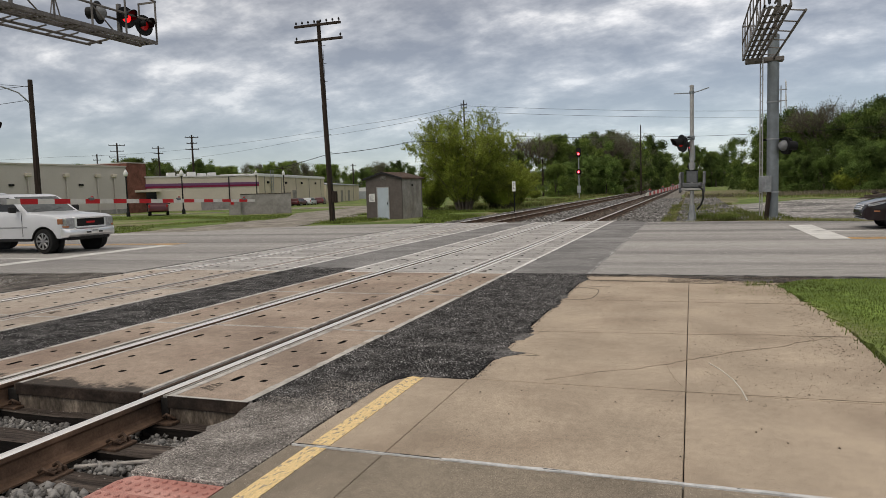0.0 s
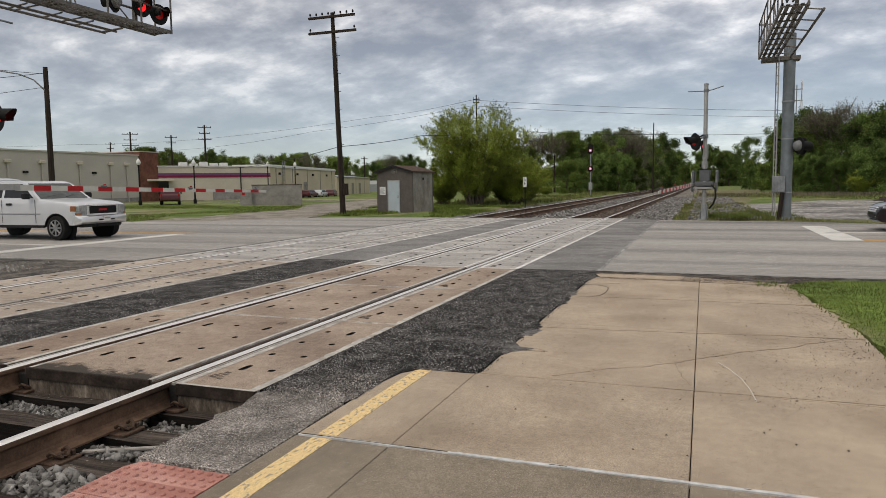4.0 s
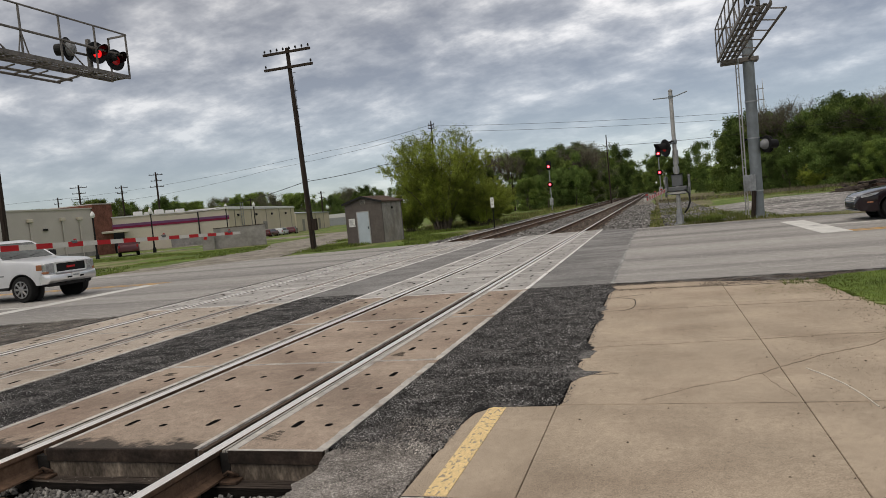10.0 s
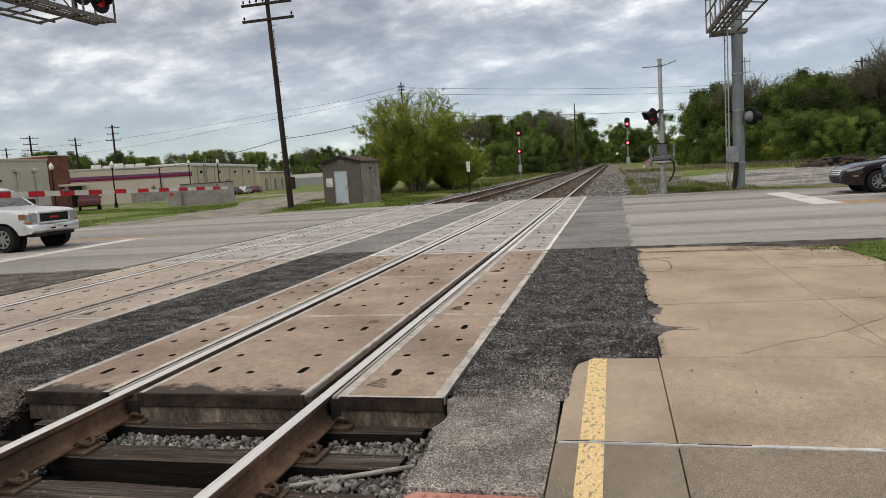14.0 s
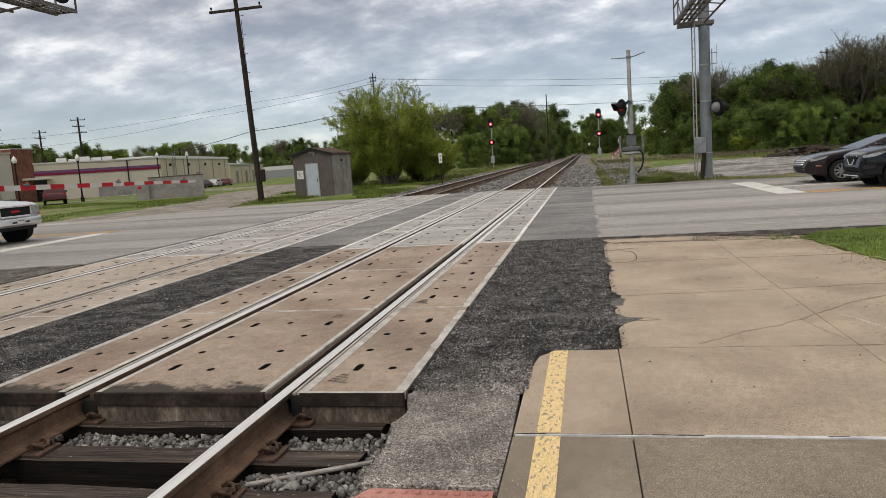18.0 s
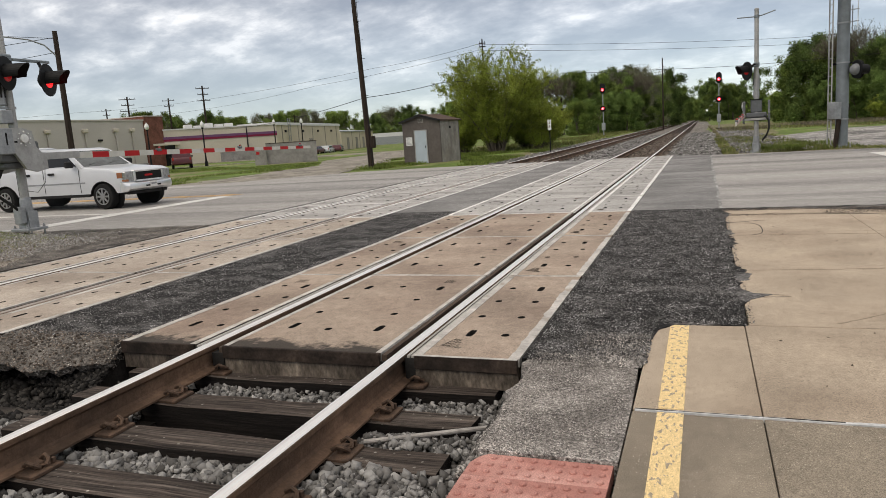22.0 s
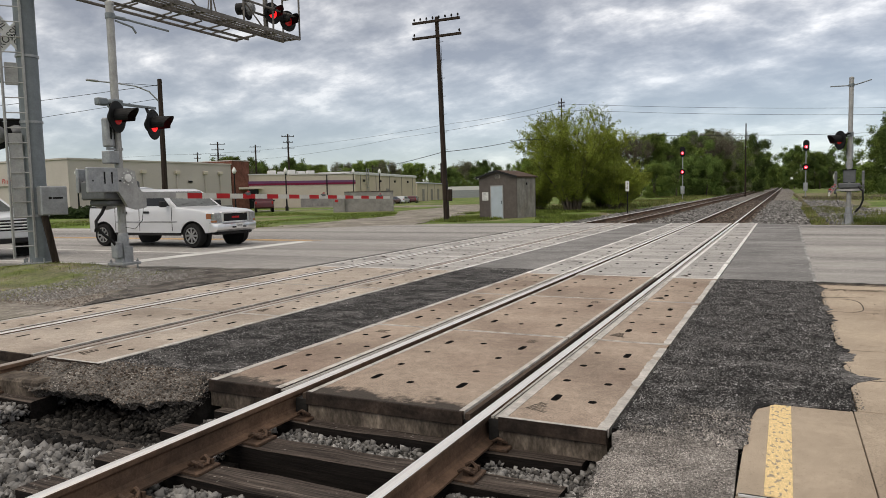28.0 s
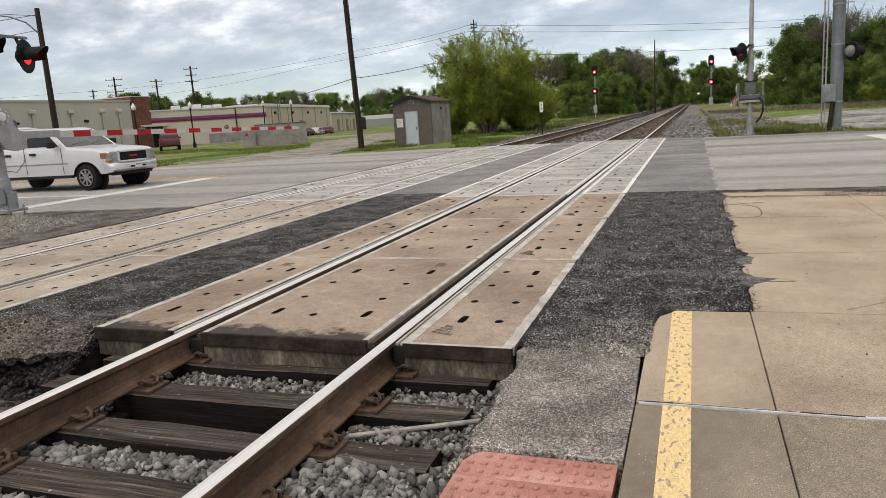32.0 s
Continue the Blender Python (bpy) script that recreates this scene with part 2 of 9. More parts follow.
def island_mat(name, base, var=0.35, rough=0.85, second=None, bump=0.0, thin=0.0, spread=0.0, clump=0.0, skew=0.0):
    """Loose small pieces (stones, blades, leaves) that differ one by one."""
    m = bpy.data.materials.new(name)
    m.use_nodes = True
    nt = m.node_tree
    N, L = nt.nodes.new, nt.links.new
    bsdf = nt.nodes["Principled BSDF"]
    geo = N("ShaderNodeNewGeometry")
    mr = N("ShaderNodeMapRange"); mr.inputs["To Min"].default_value, mr.inputs["To Max"].default_value = 1 - var, 1 + var
    L(geo.outputs["Random Per Island"], mr.inputs["Value"])
    mx = N("ShaderNodeMix"); mx.data_type = "RGBA"
    wn = N("ShaderNodeTexWhiteNoise"); wn.noise_dimensions = "1D"
    L(geo.outputs["Random Per Island"], wn.inputs["W"])
    if skew:
        # most pieces take the first colour, a few the second
        pw = N("ShaderNodeMath"); pw.operation = "POWER"; pw.inputs[1].default_value = skew
        L(wn.outputs["Value"], pw.inputs[0]); L(pw.outputs[0], mx.inputs["Factor"])
    else:
        L(wn.outputs["Value"], mx.inputs["Factor"])
    mx.inputs["A"].default_value = (*base, 1); mx.inputs["B"].default_value = (*(second or base), 1)
    sc = N("ShaderNodeVectorMath"); sc.operation = "SCALE"
    L(mx.outputs["Result"], sc.inputs[0]); L(mr.outputs[0], sc.inputs["Scale"])
    if spread:
        # one tree is lighter or darker, yellower or greener than the next
        oi = N("ShaderNodeObjectInfo")
        om = N("ShaderNodeMapRange"); om.inputs["To Min"].default_value, om.inputs["To Max"].default_value = 1 - spread, 1 + spread
        L(oi.outputs["Random"], om.inputs["Value"])
        pm = N("ShaderNodeMath"); pm.operation = "MULTIPLY"
        L(mr.outputs[0], pm.inputs[0]); L(om.outputs[0], pm.inputs[1]); L(pm.outputs[0], sc.inputs["Scale"])
    if clump:
        # pieces run lighter and darker in patches by position
        cn = N("ShaderNodeTexNoise"); cn.inputs["Scale"].default_value = clump; cn.inputs["Detail"].default_value = 3
        L(geo.outputs["Position"], cn.inputs["Vector"])
        cm = N("ShaderNodeMapRange")
        cm.inputs["From Min"].default_value, cm.inputs["From Max"].default_value = 0.34, 0.66
        cm.inputs["To Min"].default_value, cm.inputs["To Max"].default_value = 0.45, 1.45
        L(cn.outputs[0], cm.inputs["Value"])
        sc2 = N("ShaderNodeVectorMath"); sc2.operation = "SCALE"
        L(sc.outputs[0], sc2.inputs[0]); L(cm.outputs[0], sc2.inputs["Scale"])
        sc = sc2
    L(sc.outputs[0], bsdf.inputs["Base Color"])
    bsdf.inputs["Roughness"].default_value = rough
    bsdf.inputs["Specular IOR Level"].default_value = 0.2
    if bump:
        ns = N("ShaderNodeTexNoise"); ns.inputs["Scale"].default_value = 90; ns.inputs["Detail"].default_value = 3
        L(geo.outputs["Position"], ns.inputs["Vector"])
        bp = N("ShaderNodeBump"); bp.inputs["Strength"].default_value = bump; bp.inputs["Distance"].default_value = 0.008
        L(ns.outputs[0], bp.inputs["Height"]); L(bp.outputs[0], bsdf.inputs["Normal"])
    if thin:
        bsdf.inputs["Subsurface Weight"].default_value = 0.0
        tr = N("ShaderNodeBsdfTranslucent"); L(sc.outputs[0], tr.inputs[0])
        ms = N("ShaderNodeMixShader"); ms.inputs[0].default_value = thin
        out = nt.nodes["Material Output"]
        L(bsdf.outputs[0], ms.inputs[1]); L(tr.outputs[0], ms.inputs[2]); L(ms.outputs[0], out.inputs["Surface"])
    return m


M = {}
M["ground"] = mat("rough_grass", (0.108, 0.157, 0.030), 0.95, var=0.4, scale=0.35, fine=22, bump=0.5, world=True, second=(0.21, 0.182, 0.105), cover=0.58, soft=0.08, grain=0.45)
M["asphalt"] = mat("old_asphalt", (0.325, 0.310, 0.293), 0.88, var=0.14, scale=0.55, fine=90, bump=0.35, world=True, second=(0.150, 0.144, 0.139), cover=0.57, soft=0.08, stretch=(0.035, 1.3, 1.0), speck=((0.48, 0.46, 0.435), 50.0, 0.30, 0.4), grain=0.42)
M["fresh"] = mat("coarse_new_asphalt", (0.013, 0.0123, 0.0122), 0.85, var=0.55, scale=4.0, fine=70, bump=1.0, world=True, second=(0.105, 0.100, 0.097), cover=0.545, soft=0.05, stretch=(0.8, 1.2, 1), speck=((0.26, 0.25, 0.24), 85.0, 0.24, 0.42, 4.0), grain=0.9, spec=0.15)
M["worn"] = mat("worn_dark_asphalt", (0.165, 0.160, 0.156), 0.8, var=0.22, scale=1.0, fine=90, bump=0.4, world=True, second=(0.265, 0.257, 0.248), cover=0.56, soft=0.14, stretch=(0.8, 1.3, 1), speck=((0.33, 0.32, 0.305), 60.0, 0.25, 0.4), grain=0.4)
M["oldpatch"] = mat("grey_patch_asphalt", (0.27, 0.247, 0.228), 0.92, var=0.35, scale=3.2, fine=60, bump=1.0, world=True, second=(0.15, 0.136, 0.125), cover=0.52, speck=((0.46, 0.435, 0.41), 130.0, 0.30, 0.44, 3.0), grain=0.9)
M["concrete"] = mat("tan_walk_concrete", (0.400, 0.328, 0.250), 0.88, var=0.13, scale=1.6, fine=190, bump=0.2, world=True, second=(0.315, 0.252, 0.19), cover=0.59, soft=0.10, spread=0.05, speck=((0.19, 0.152, 0.115), 90.0, 0.06, 0.36, 1.2), grain=0.5)
M["concrete_dark"] = mat("dark_walk_concrete", (0.240, 0.203, 0.157), 0.9, var=0.16, scale=1.8, fine=200, bump=0.2, world=True, second=(0.190, 0.160, 0.125), cover=0.58, soft=0.10, spread=0.04, speck=((0.45, 0.40, 0.33), 120.0, 0.10, 0.30, 2.0), grain=0.55)
M["concrete_pale"] = mat("scraped_pale_concrete", (0.57, 0.53, 0.46), 0.9, var=0.2, scale=9, fine=90, world=True)
M["panel_tan"] = mat("tan_panel_concrete", (0.350, 0.279, 0.221), 0.85, var=0.20, scale=1.1, fine=120, bump=0.2, world=True, second=(0.238, 0.179, 0.141), cover=0.53, soft=0.10, spread=0.09, speck=((0.22, 0.17, 0.125), 110.0, 0.16, 0.38), grain=0.36)
M["panel_grey"] = mat("worn_grey_panel_concrete", (0.40, 0.384, 0.366), 0.8, var=0.15, scale=1.1, fine=90, bump=0.15, world=True, second=(0.29, 0.277, 0.263), cover=0.53, soft=0.10, spread=0.06, stretch=(1, 2.2, 1), speck=((0.22, 0.20, 0.18), 60.0, 0.15, 0.4), grain=0.3)
M["panel_mid"] = mat("pale_panel_concrete", (0.42, 0.362, 0.305), 0.85, var=0.18, scale=1.1, fine=120, bump=0.2, world=True, second=(0.30, 0.25, 0.205), cover=0.54, soft=0.10, spread=0.08, speck=((0.25, 0.20, 0.155), 110.0, 0.14, 0.38), grain=0.32)
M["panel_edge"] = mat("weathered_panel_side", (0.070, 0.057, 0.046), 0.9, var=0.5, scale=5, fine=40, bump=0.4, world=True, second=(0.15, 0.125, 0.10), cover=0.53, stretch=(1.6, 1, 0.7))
M["angle"] = mat("rusty_dark_steel_angle", (0.022, 0.0165, 0.0135), 0.9, 0.0, var=0.5, scale=4, fine=50, bump=0.3, world=True, second=(0.05, 0.036, 0.028), cover=0.56)
M["strip"] = mat("pale_worn_edge", (0.46, 0.435, 0.405), 0.75, 0.0, var=0.25, scale=5, fine=70, bump=0.1, world=True, second=(0.33, 0.295, 0.255), cover=0.60, soft=0.04)
M["strip_white"] = mat("white_worn_steel_edge", (0.70, 0.685, 0.66), 0.6, 0.0, var=0.2, scale=3, fine=70, bump=0.1, world=True, second=(0.42, 0.40, 0.37), cover=0.62, soft=0.05)
M["rubber"] = mat("black_rubber", (0.018, 0.017, 0.016), 0.7, var=0.3, scale=6, fine=60, bump=0.3)
M["rubber_grey"] = mat("dusty_grey_rubber", (0.37, 0.35, 0.32), 0.6, var=0.25, scale=4, fine=60, bump=0.3, world=True, stretch=(6, 0.4, 1), grain=0.2)
# the shade inside the bolt recesses is put into this colour
M["hole"] = mat("shade_black_bolt_recess", (0.012, 0.011, 0.010), 0.9, var=0.2)
M["rail_top"] = mat("polished_rail_steel", (1.0, 0.95, 0.90), 0.42, 1.0, var=0.10, scale=2, fine=40, bump=0.03, world=True, stretch=(30, 0.3, 1), grain=0.10)
M["rail_side"] = mat("rusted_rail_steel", (0.165, 0.103, 0.068), 0.8, 0.15, var=0.28, scale=3, fine=50, bump=0.35, world=True, second=(0.075, 0.05, 0.036), cover=0.56)
M["rail_dull"] = mat("rust_filmed_rail_head", (0.36, 0.305, 0.262), 0.45, 0.4, var=0.25, scale=2, fine=40, bump=0.05, world=True, stretch=(30, 0.3, 1))
M["rust"] = mat("rusty_fastening_steel", (0.085, 0.052, 0.034), 0.8, 0.2, var=0.4, scale=12, fine=80, bump=0.4)
M["tie"] = mat("dark_creosoted_wood", (0.058, 0.046, 0.039), 0.9, var=0.45, scale=2, fine=9, bump=1.0, world=True, second=(0.10, 0.083, 0.071), cover=0.56, soft=0.1, stretch=(0.28, 13, 13), speck=((0.20, 0.185, 0.165), 50.0, 0.05, 0.4, 2.0), grain=0.8)
M["stone"] = island_mat("grey_ballast_stone", (0.06, 0.056, 0.052), 0.5, 0.9, (0.29, 0.283, 0.273), bump=0.45)
M["chip"] = island_mat("asphalt_aggregate", (0.013, 0.0123, 0.0126), 0.6, 0.8, (0.29, 0.284, 0.283), clump=5.5, skew=2.5)
M["chip_pale"] = island_mat("pale_asphalt_aggregate", (0.085, 0.078, 0.072), 0.5, 0.9, (0.40, 0.375, 0.35), clump=4.0, skew=1.3)
M["soil_crumb"] = island_mat("brown_soil_crumb", (0.06, 0.045, 0.032), 0.5, 0.95, (0.16, 0.125, 0.09))
M["stone_light"] = island_mat("pale_ballast_stone", (0.085, 0.080, 0.075), 0.45, 0.9, (0.335, 0.328, 0.315), bump=0.6)
M["stone_dark"] = island_mat("dark_brown_ballast_stone", (0.072, 0.056, 0.045), 0.6, 0.9, (0.175, 0.145, 0.12), bump=0.6)
# dark muddy rubble, blackened further with the shade of the cavity
M["stone_black"] = island_mat("muddy_stone_and_cavity_shade", (0.008, 0.0075, 0.007), 0.5, 0.9, (0.07, 0.064, 0.058), bump=0.3, skew=2.5)
# bed colour is darkened to give the gaps between stones their shade
M["bed"] = mat("dark_gap_shaded_ballast_bed", (0.032, 0.027, 0.023), 0.95, var=0.5, scale=2, fine=36, bump=1.0, world=True, second=(0.06, 0.052, 0.045), cover=0.5)
M["gravel"] = mat("grey_gravel_shoulder", (0.25, 0.225, 0.195), 0.95, var=0.4, scale=1.0, fine=45, bump=0.8, world=True, second=(0.16, 0.15, 0.11), cover=0.56, speck=((0.36, 0.33, 0.30), 30.0, 0.3, 0.42))
M["far_ballast"] = mat("grey_brown_far_ballast", (0.185, 0.168, 0.148), 0.95, var=0.4, scale=0.8, fine=22, bump=1.0, world=True, second=(0.10, 0.088, 0.075), cover=0.54, soft=0.1, speck=((0.33, 0.31, 0.285), 14.0, 0.3, 0.42), grain=0.8)
M["dry_verge"] = mat("dry_verge_earth", (0.19, 0.16, 0.105), 0.95, var=0.3, scale=0.5, fine=30, bump=0.6, world=True, second=(0.125, 0.138, 0.048), cover=0.53, soft=0.1, grain=0.6)
M["verge_mix"] = mat("worn_verge_earth_and_moss", (0.20, 0.178, 0.125), 0.95, var=0.3, scale=1.2, fine=40, bump=0.8, world=True, second=(0.13, 0.165, 0.045), cover=0.48, soft=0.10, grain=0.6)
M["rubber_brown"] = mat("brown_dusty_rubber", (0.075, 0.055, 0.042), 0.9, var=0.3, scale=5, fine=60, bump=0.3, world=True, stretch=(6, 0.4, 1))
M["housing"] = mat("dark_grey_motor_housing", (0.11, 0.115, 0.12), 0.55, 0.2, var=0.15, scale=4, fine=30, bump=0.05)
M["lot"] = mat("gravel_lot", (0.255, 0.242, 0.228), 0.9, var=0.4, scale=0.5, fine=7, bump=0.8, world=True, second=(0.11, 0.106, 0.10), cover=0.56, soft=0.06, stretch=(0.75, 1.2, 1), grain=0.8, speck=((0.42, 0.40, 0.38), 5.0, 0.3, 0.42))
# sleeper sides: their shade is put into this near-black wood colour
M["tie_side"] = mat("shaded_black_wood_side", (0.010, 0.008, 0.007), 0.9, var=0.5, scale=4, fine=24, bump=0.8, world=True, stretch=(0.3, 7, 7), grain=0.5)
M["lip"] = mat("crumbling_grey_asphalt", (0.125, 0.113, 0.101), 0.92, var=0.4, scale=4, fine=60, bump=1.0, world=True, second=(0.05, 0.046, 0.042), cover=0.55, soft=0.08, speck=((0.36, 0.335, 0.305), 90.0, 0.18, 0.42, 3.0), grain=0.9)
# black earth; also carries the shade of the hollows in its colour
M["soil"] = mat("broken_black_earth_and_shade", (0.020, 0.018, 0.016), 0.95, var=0.5, scale=3, fine=30, bump=1.0, world=True)
M["yellow"] = mat("worn_yellow_paint", (0.73, 0.55, 0.28), 0.8, var=0.12, scale=64, fine=220, bump=0.1, world=True, second=(0.33, 0.275, 0.21), cover=0.585, soft=0.02, grain=0.25, stretch=(1.3, 0.6, 1))
M["white_paint"] = mat("worn_white_road_paint", (0.62, 0.61, 0.58), 0.7, var=0.14, scale=2, fine=50, bump=0.1, world=True, second=(0.34, 0.33, 0.32), cover=0.64, soft=0.05)
M["orange_paint"] = mat("worn_yellow_road_paint", (0.55, 0.33, 0.11), 0.75, var=0.15, scale=2, fine=50, bump=0.1, world=True, second=(0.30, 0.26, 0.21), cover=0.58, soft=0.06)
M["sealant"] = mat("white_joint_sealant", (0.55, 0.55, 0.55), 0.6, var=0.2, scale=8, fine=60, bump=0.3, world=True)
M["faint_crack"] = mat("thin_dirty_crack", (0.285, 0.232, 0.175), 0.95, var=0.4, scale=5, world=True)
M["crack"] = mat("dark_crack", (0.03, 0.027, 0.023), 0.95, var=0.3)
M["tactile"] = mat("faded_brick_red_paver", (0.42, 0.198, 0.165), 0.85, var=0.16, scale=2.5, fine=160, bump=0.25, second=(0.52, 0.32, 0.28), cover=0.56, spread=0.04, grain=0.3)
M["rod"] = mat("dull_bare_steel", (0.30, 0.28, 0.26), 0.6, 0.3, var=0.25, scale=8, fine=60, bump=0.1)
M["galv"] = mat("galvanised_steel", (0.32, 0.33, 0.34), 0.5, 0.55, var=0.15, scale=4, fine=30, bump=0.05)
M["lamp_case"] = mat("weathered_lamp_case", (0.20, 0.205, 0.21), 0.6, 0.2, var=0.15, scale=5, fine=30, bump=0.05)
M["alu"] = mat("dull_aluminium", (0.37, 0.365, 0.355), 0.5, 0.45, var=0.15, scale=3, fine=30, bump=0.05)
M["mast_grey"] = mat("weathered_grey_mast", (0.185, 0.207, 0.222), 0.55, 0.3, var=0.14, scale=1.5, fine=30, bump=0.05)
M["truss"] = mat("weathered_truss_steel", (0.135, 0.122, 0.112), 0.6, 0.2, var=0.25, scale=3, fine=30, bump=0.1)
M["black"] = mat("black_paint", (0.009, 0.009, 0.0095), 0.6, var=0.2, scale=5, fine=40, bump=0.05)
M["lamp_red"] = mat("lit_red_signal_lens", (0.4, 0.008, 0.008), 0.3, var=0.1, bump=0, glow=((1.0, 0.018, 0.022), 1.1))
M["lamp_dim"] = mat("dim_red_signal_lens", (0.20, 0.006, 0.008), 0.25, var=0.1, bump=0, glow=((1.0, 0.02, 0.02), 0.10))
M["signal_red"] = mat("bright_red_signal_lamp", (0.5, 0.01, 0.01), 0.3, var=0.05, bump=0, glow=((1.0, 0.03, 0.05), 4.0))
M["signal_core"] = mat("white_hot_signal_core", (0.9, 0.7, 0.7), 0.3, var=0.05, bump=0, glow=((1.0, 0.75, 0.75), 4.0))
M["white"] = mat("white_enamel", (0.72, 0.72, 0.70), 0.5, var=0.08, scale=3, fine=40, bump=0.03)
M["stripe_white"] = mat("dirty_white_sheeting", (0.56, 0.55, 0.50), 0.6, var=0.1, scale=4, fine=40, bump=0.03)
M["red"] = mat("reflective_red", (0.42, 0.018, 0.022), 0.5, var=0.1, scale=4, fine=40, bump=0.03)
M["pole"] = mat("dark_creosote_pole", (0.034, 0.025, 0.020), 0.9, var=0.4, scale=3, fine=25, bump=0.6, stretch=(4, 4, 0.3))
M["wire"] = mat("black_cable", (0.02, 0.02, 0.021), 0.6, var=0.1, bump=0)
M["car_white"] = mat("white_car_paint", (0.58, 0.595, 0.62), 0.28, var=0.03, bump=0, coat=0.5)
M["car_dark"] = mat("dark_brown_car_paint", (0.016, 0.010, 0.012), 0.12, 0.0, var=0.05, bump=0, coat=0.1, spec=0.3)
M["car_navy"] = mat("navy_black_car_paint", (0.006, 0.0075, 0.012), 0.10, 0.0, var=0.05, bump=0, coat=0.1, spec=0.3)
M["car_red"] = mat("dark_red_car_paint", (0.075, 0.007, 0.011), 0.35, 0.0, var=0.05, bump=0, coat=0.3)
M["glass_dark"] = mat("tinted_car_glass", (0.008, 0.009, 0.010), 0.10, 0.0, var=0.05, bump=0, coat=0.0, spec=0.3)
M["glass_light"] = mat("windscreen_glass", (0.06, 0.068, 0.068), 0.06, 0.0, var=0.3, scale=2.5, bump=0, spec=0.35)
M["chrome"] = mat("chrome", (0.88, 0.88, 0.885), 0.28, 1.0, var=0.05, bump=0)
M["tyre"] = mat("black_tyre", (0.016, 0.016, 0.016), 0.85, var=0.2, bump=0.1)
M["rim"] = mat("alloy_rim", (0.50, 0.50, 0.51), 0.3, 0.85, var=0.05, bump=0)
M["trim_black"] = mat("black_plastic_trim", (0.02, 0.02, 0.021), 0.65, var=0.1, bump=0.02)
M["amber"] = mat("amber_lens", (0.30, 0.115, 0.05), 0.25, var=0.05, bump=0, coat=0.6)
M["headlight"] = mat("clear_headlight", (0.34, 0.35, 0.36), 0.15, 0.3, var=0.3, scale=14, bump=0, coat=1.0)
M["tail"] = mat("red_tail_lens", (0.30, 0.01, 0.012), 0.2, var=0.05, bump=0, coat=0.6)
M["shed_front"] = mat("brown_grey_shed_paint", (0.115, 0.100, 0.092), 0.85, var=0.12, scale=2, fine=30, bump=0.15)
M["shed_side"] = mat("grey_shed_paint", (0.27, 0.255, 0.23), 0.85, var=0.2, scale=2, fine=25, bump=0.15, second=(0.21, 0.19, 0.165), cover=0.55)
M["shingle"] = mat("brown_roofing", (0.085, 0.058, 0.045), 0.9, var=0.3, scale=3, fine=40, bump=0.4)
M["door_blue"] = mat("pale_blue_door_paint", (0.43, 0.49, 0.54), 0.6, var=0.06, scale=3, fine=40, bump=0.03)
M["stucco"] = mat("taupe_stucco_wall", (0.485, 0.45, 0.41), 0.9, var=0.06, scale=0.4, fine=8, bump=0.1, world=True)
M["stucco_tan"] = mat("tan_metal_wall", (0.52, 0.46, 0.35), 0.8, var=0.06, scale=0.4, fine=6, bump=0.1, world=True)
M["stucco_light"] = mat("cream_wall", (0.55, 0.50, 0.41), 0.85, var=0.06, scale=0.4, fine=6, bump=0.1, world=True)
M["brick_red"] = mat("dark_red_brick", (0.165, 0.072, 0.052), 0.9, var=0.25, scale=1.5, fine=12, bump=0.3, world=True)
M["band_purple"] = mat("purple_wall_band", (0.16, 0.075, 0.16), 0.7, var=0.05, bump=0)
M["stripe"] = mat("maroon_stripe", (0.20, 0.02, 0.055), 0.7, var=0.05, bump=0)
M["block"] = mat("grey_block_wall", (0.27, 0.26, 0.245), 0.9, var=0.15, scale=2, fine=20, bump=0.2, second=(0.22, 0.21, 0.20), cover=0.55)
M["roof_white"] = mat("white_roof_edge", (0.62, 0.62, 0.61), 0.7, var=0.06, bump=0)
M["bark"] = mat("grey_brown_bark", (0.105, 0.087, 0.071), 0.95, var=0.35, scale=4, fine=20, bump=0.5, stretch=(3, 3, 0.6))
M["leaf_spring"] = island_mat("fresh_yellow_green_leaves", (0.215, 0.268, 0.040), 0.3, 0.75, (0.31, 0.35, 0.068), thin=0.45, clump=0.9)
M["leaf_green"] = island_mat("mid_green_leaves", (0.120, 0.182, 0.040), 0.45, 0.75, (0.225, 0.285, 0.07), thin=0.36, spread=0.32, clump=0.35)
M["leaf_deep"] = island_mat("deep_green_leaves", (0.080, 0.130, 0.034), 0.45, 0.75, (0.15, 0.205, 0.055), thin=0.34, spread=0.3, clump=0.35)
M["leaf_lime"] = island_mat("light_lime_leaves", (0.20, 0.265, 0.045), 0.4, 0.75, (0.31, 0.365, 0.08), thin=0.42, clump=0.35)
M["blade_fresh"] = island_mat("fresh_light_grass", (0.19, 0.235, 0.05), 0.35, 0.8, (0.27, 0.28, 0.085), thin=0.42, clump=1.6)
M["blade_brown"] = island_mat("dead_brown_weeds", (0.135, 0.112, 0.085), 0.4, 0.9, (0.20, 0.175, 0.13), thin=0.3, clump=0.25)
M["leaf_bare"] = island_mat("sparse_olive_buds", (0.13, 0.135, 0.085), 0.4, 0.85, (0.19, 0.19, 0.12), thin=0.35)
M["blade"] = island_mat("green_grass_blades", (0.112, 0.16, 0.030), 0.35, 0.8, (0.175, 0.21, 0.052), thin=0.40, clump=0.8)
M["blade_dry"] = island_mat("dry_and_green_weeds", (0.19, 0.175, 0.075), 0.4, 0.85, (0.135, 0.175, 0.045), thin=0.4, clump=0.6)
M["hedge"] = island_mat("dark_hedge_leaves", (0.026, 0.045, 0.014), 0.4, 0.8, (0.04, 0.062, 0.02), thin=0.2)
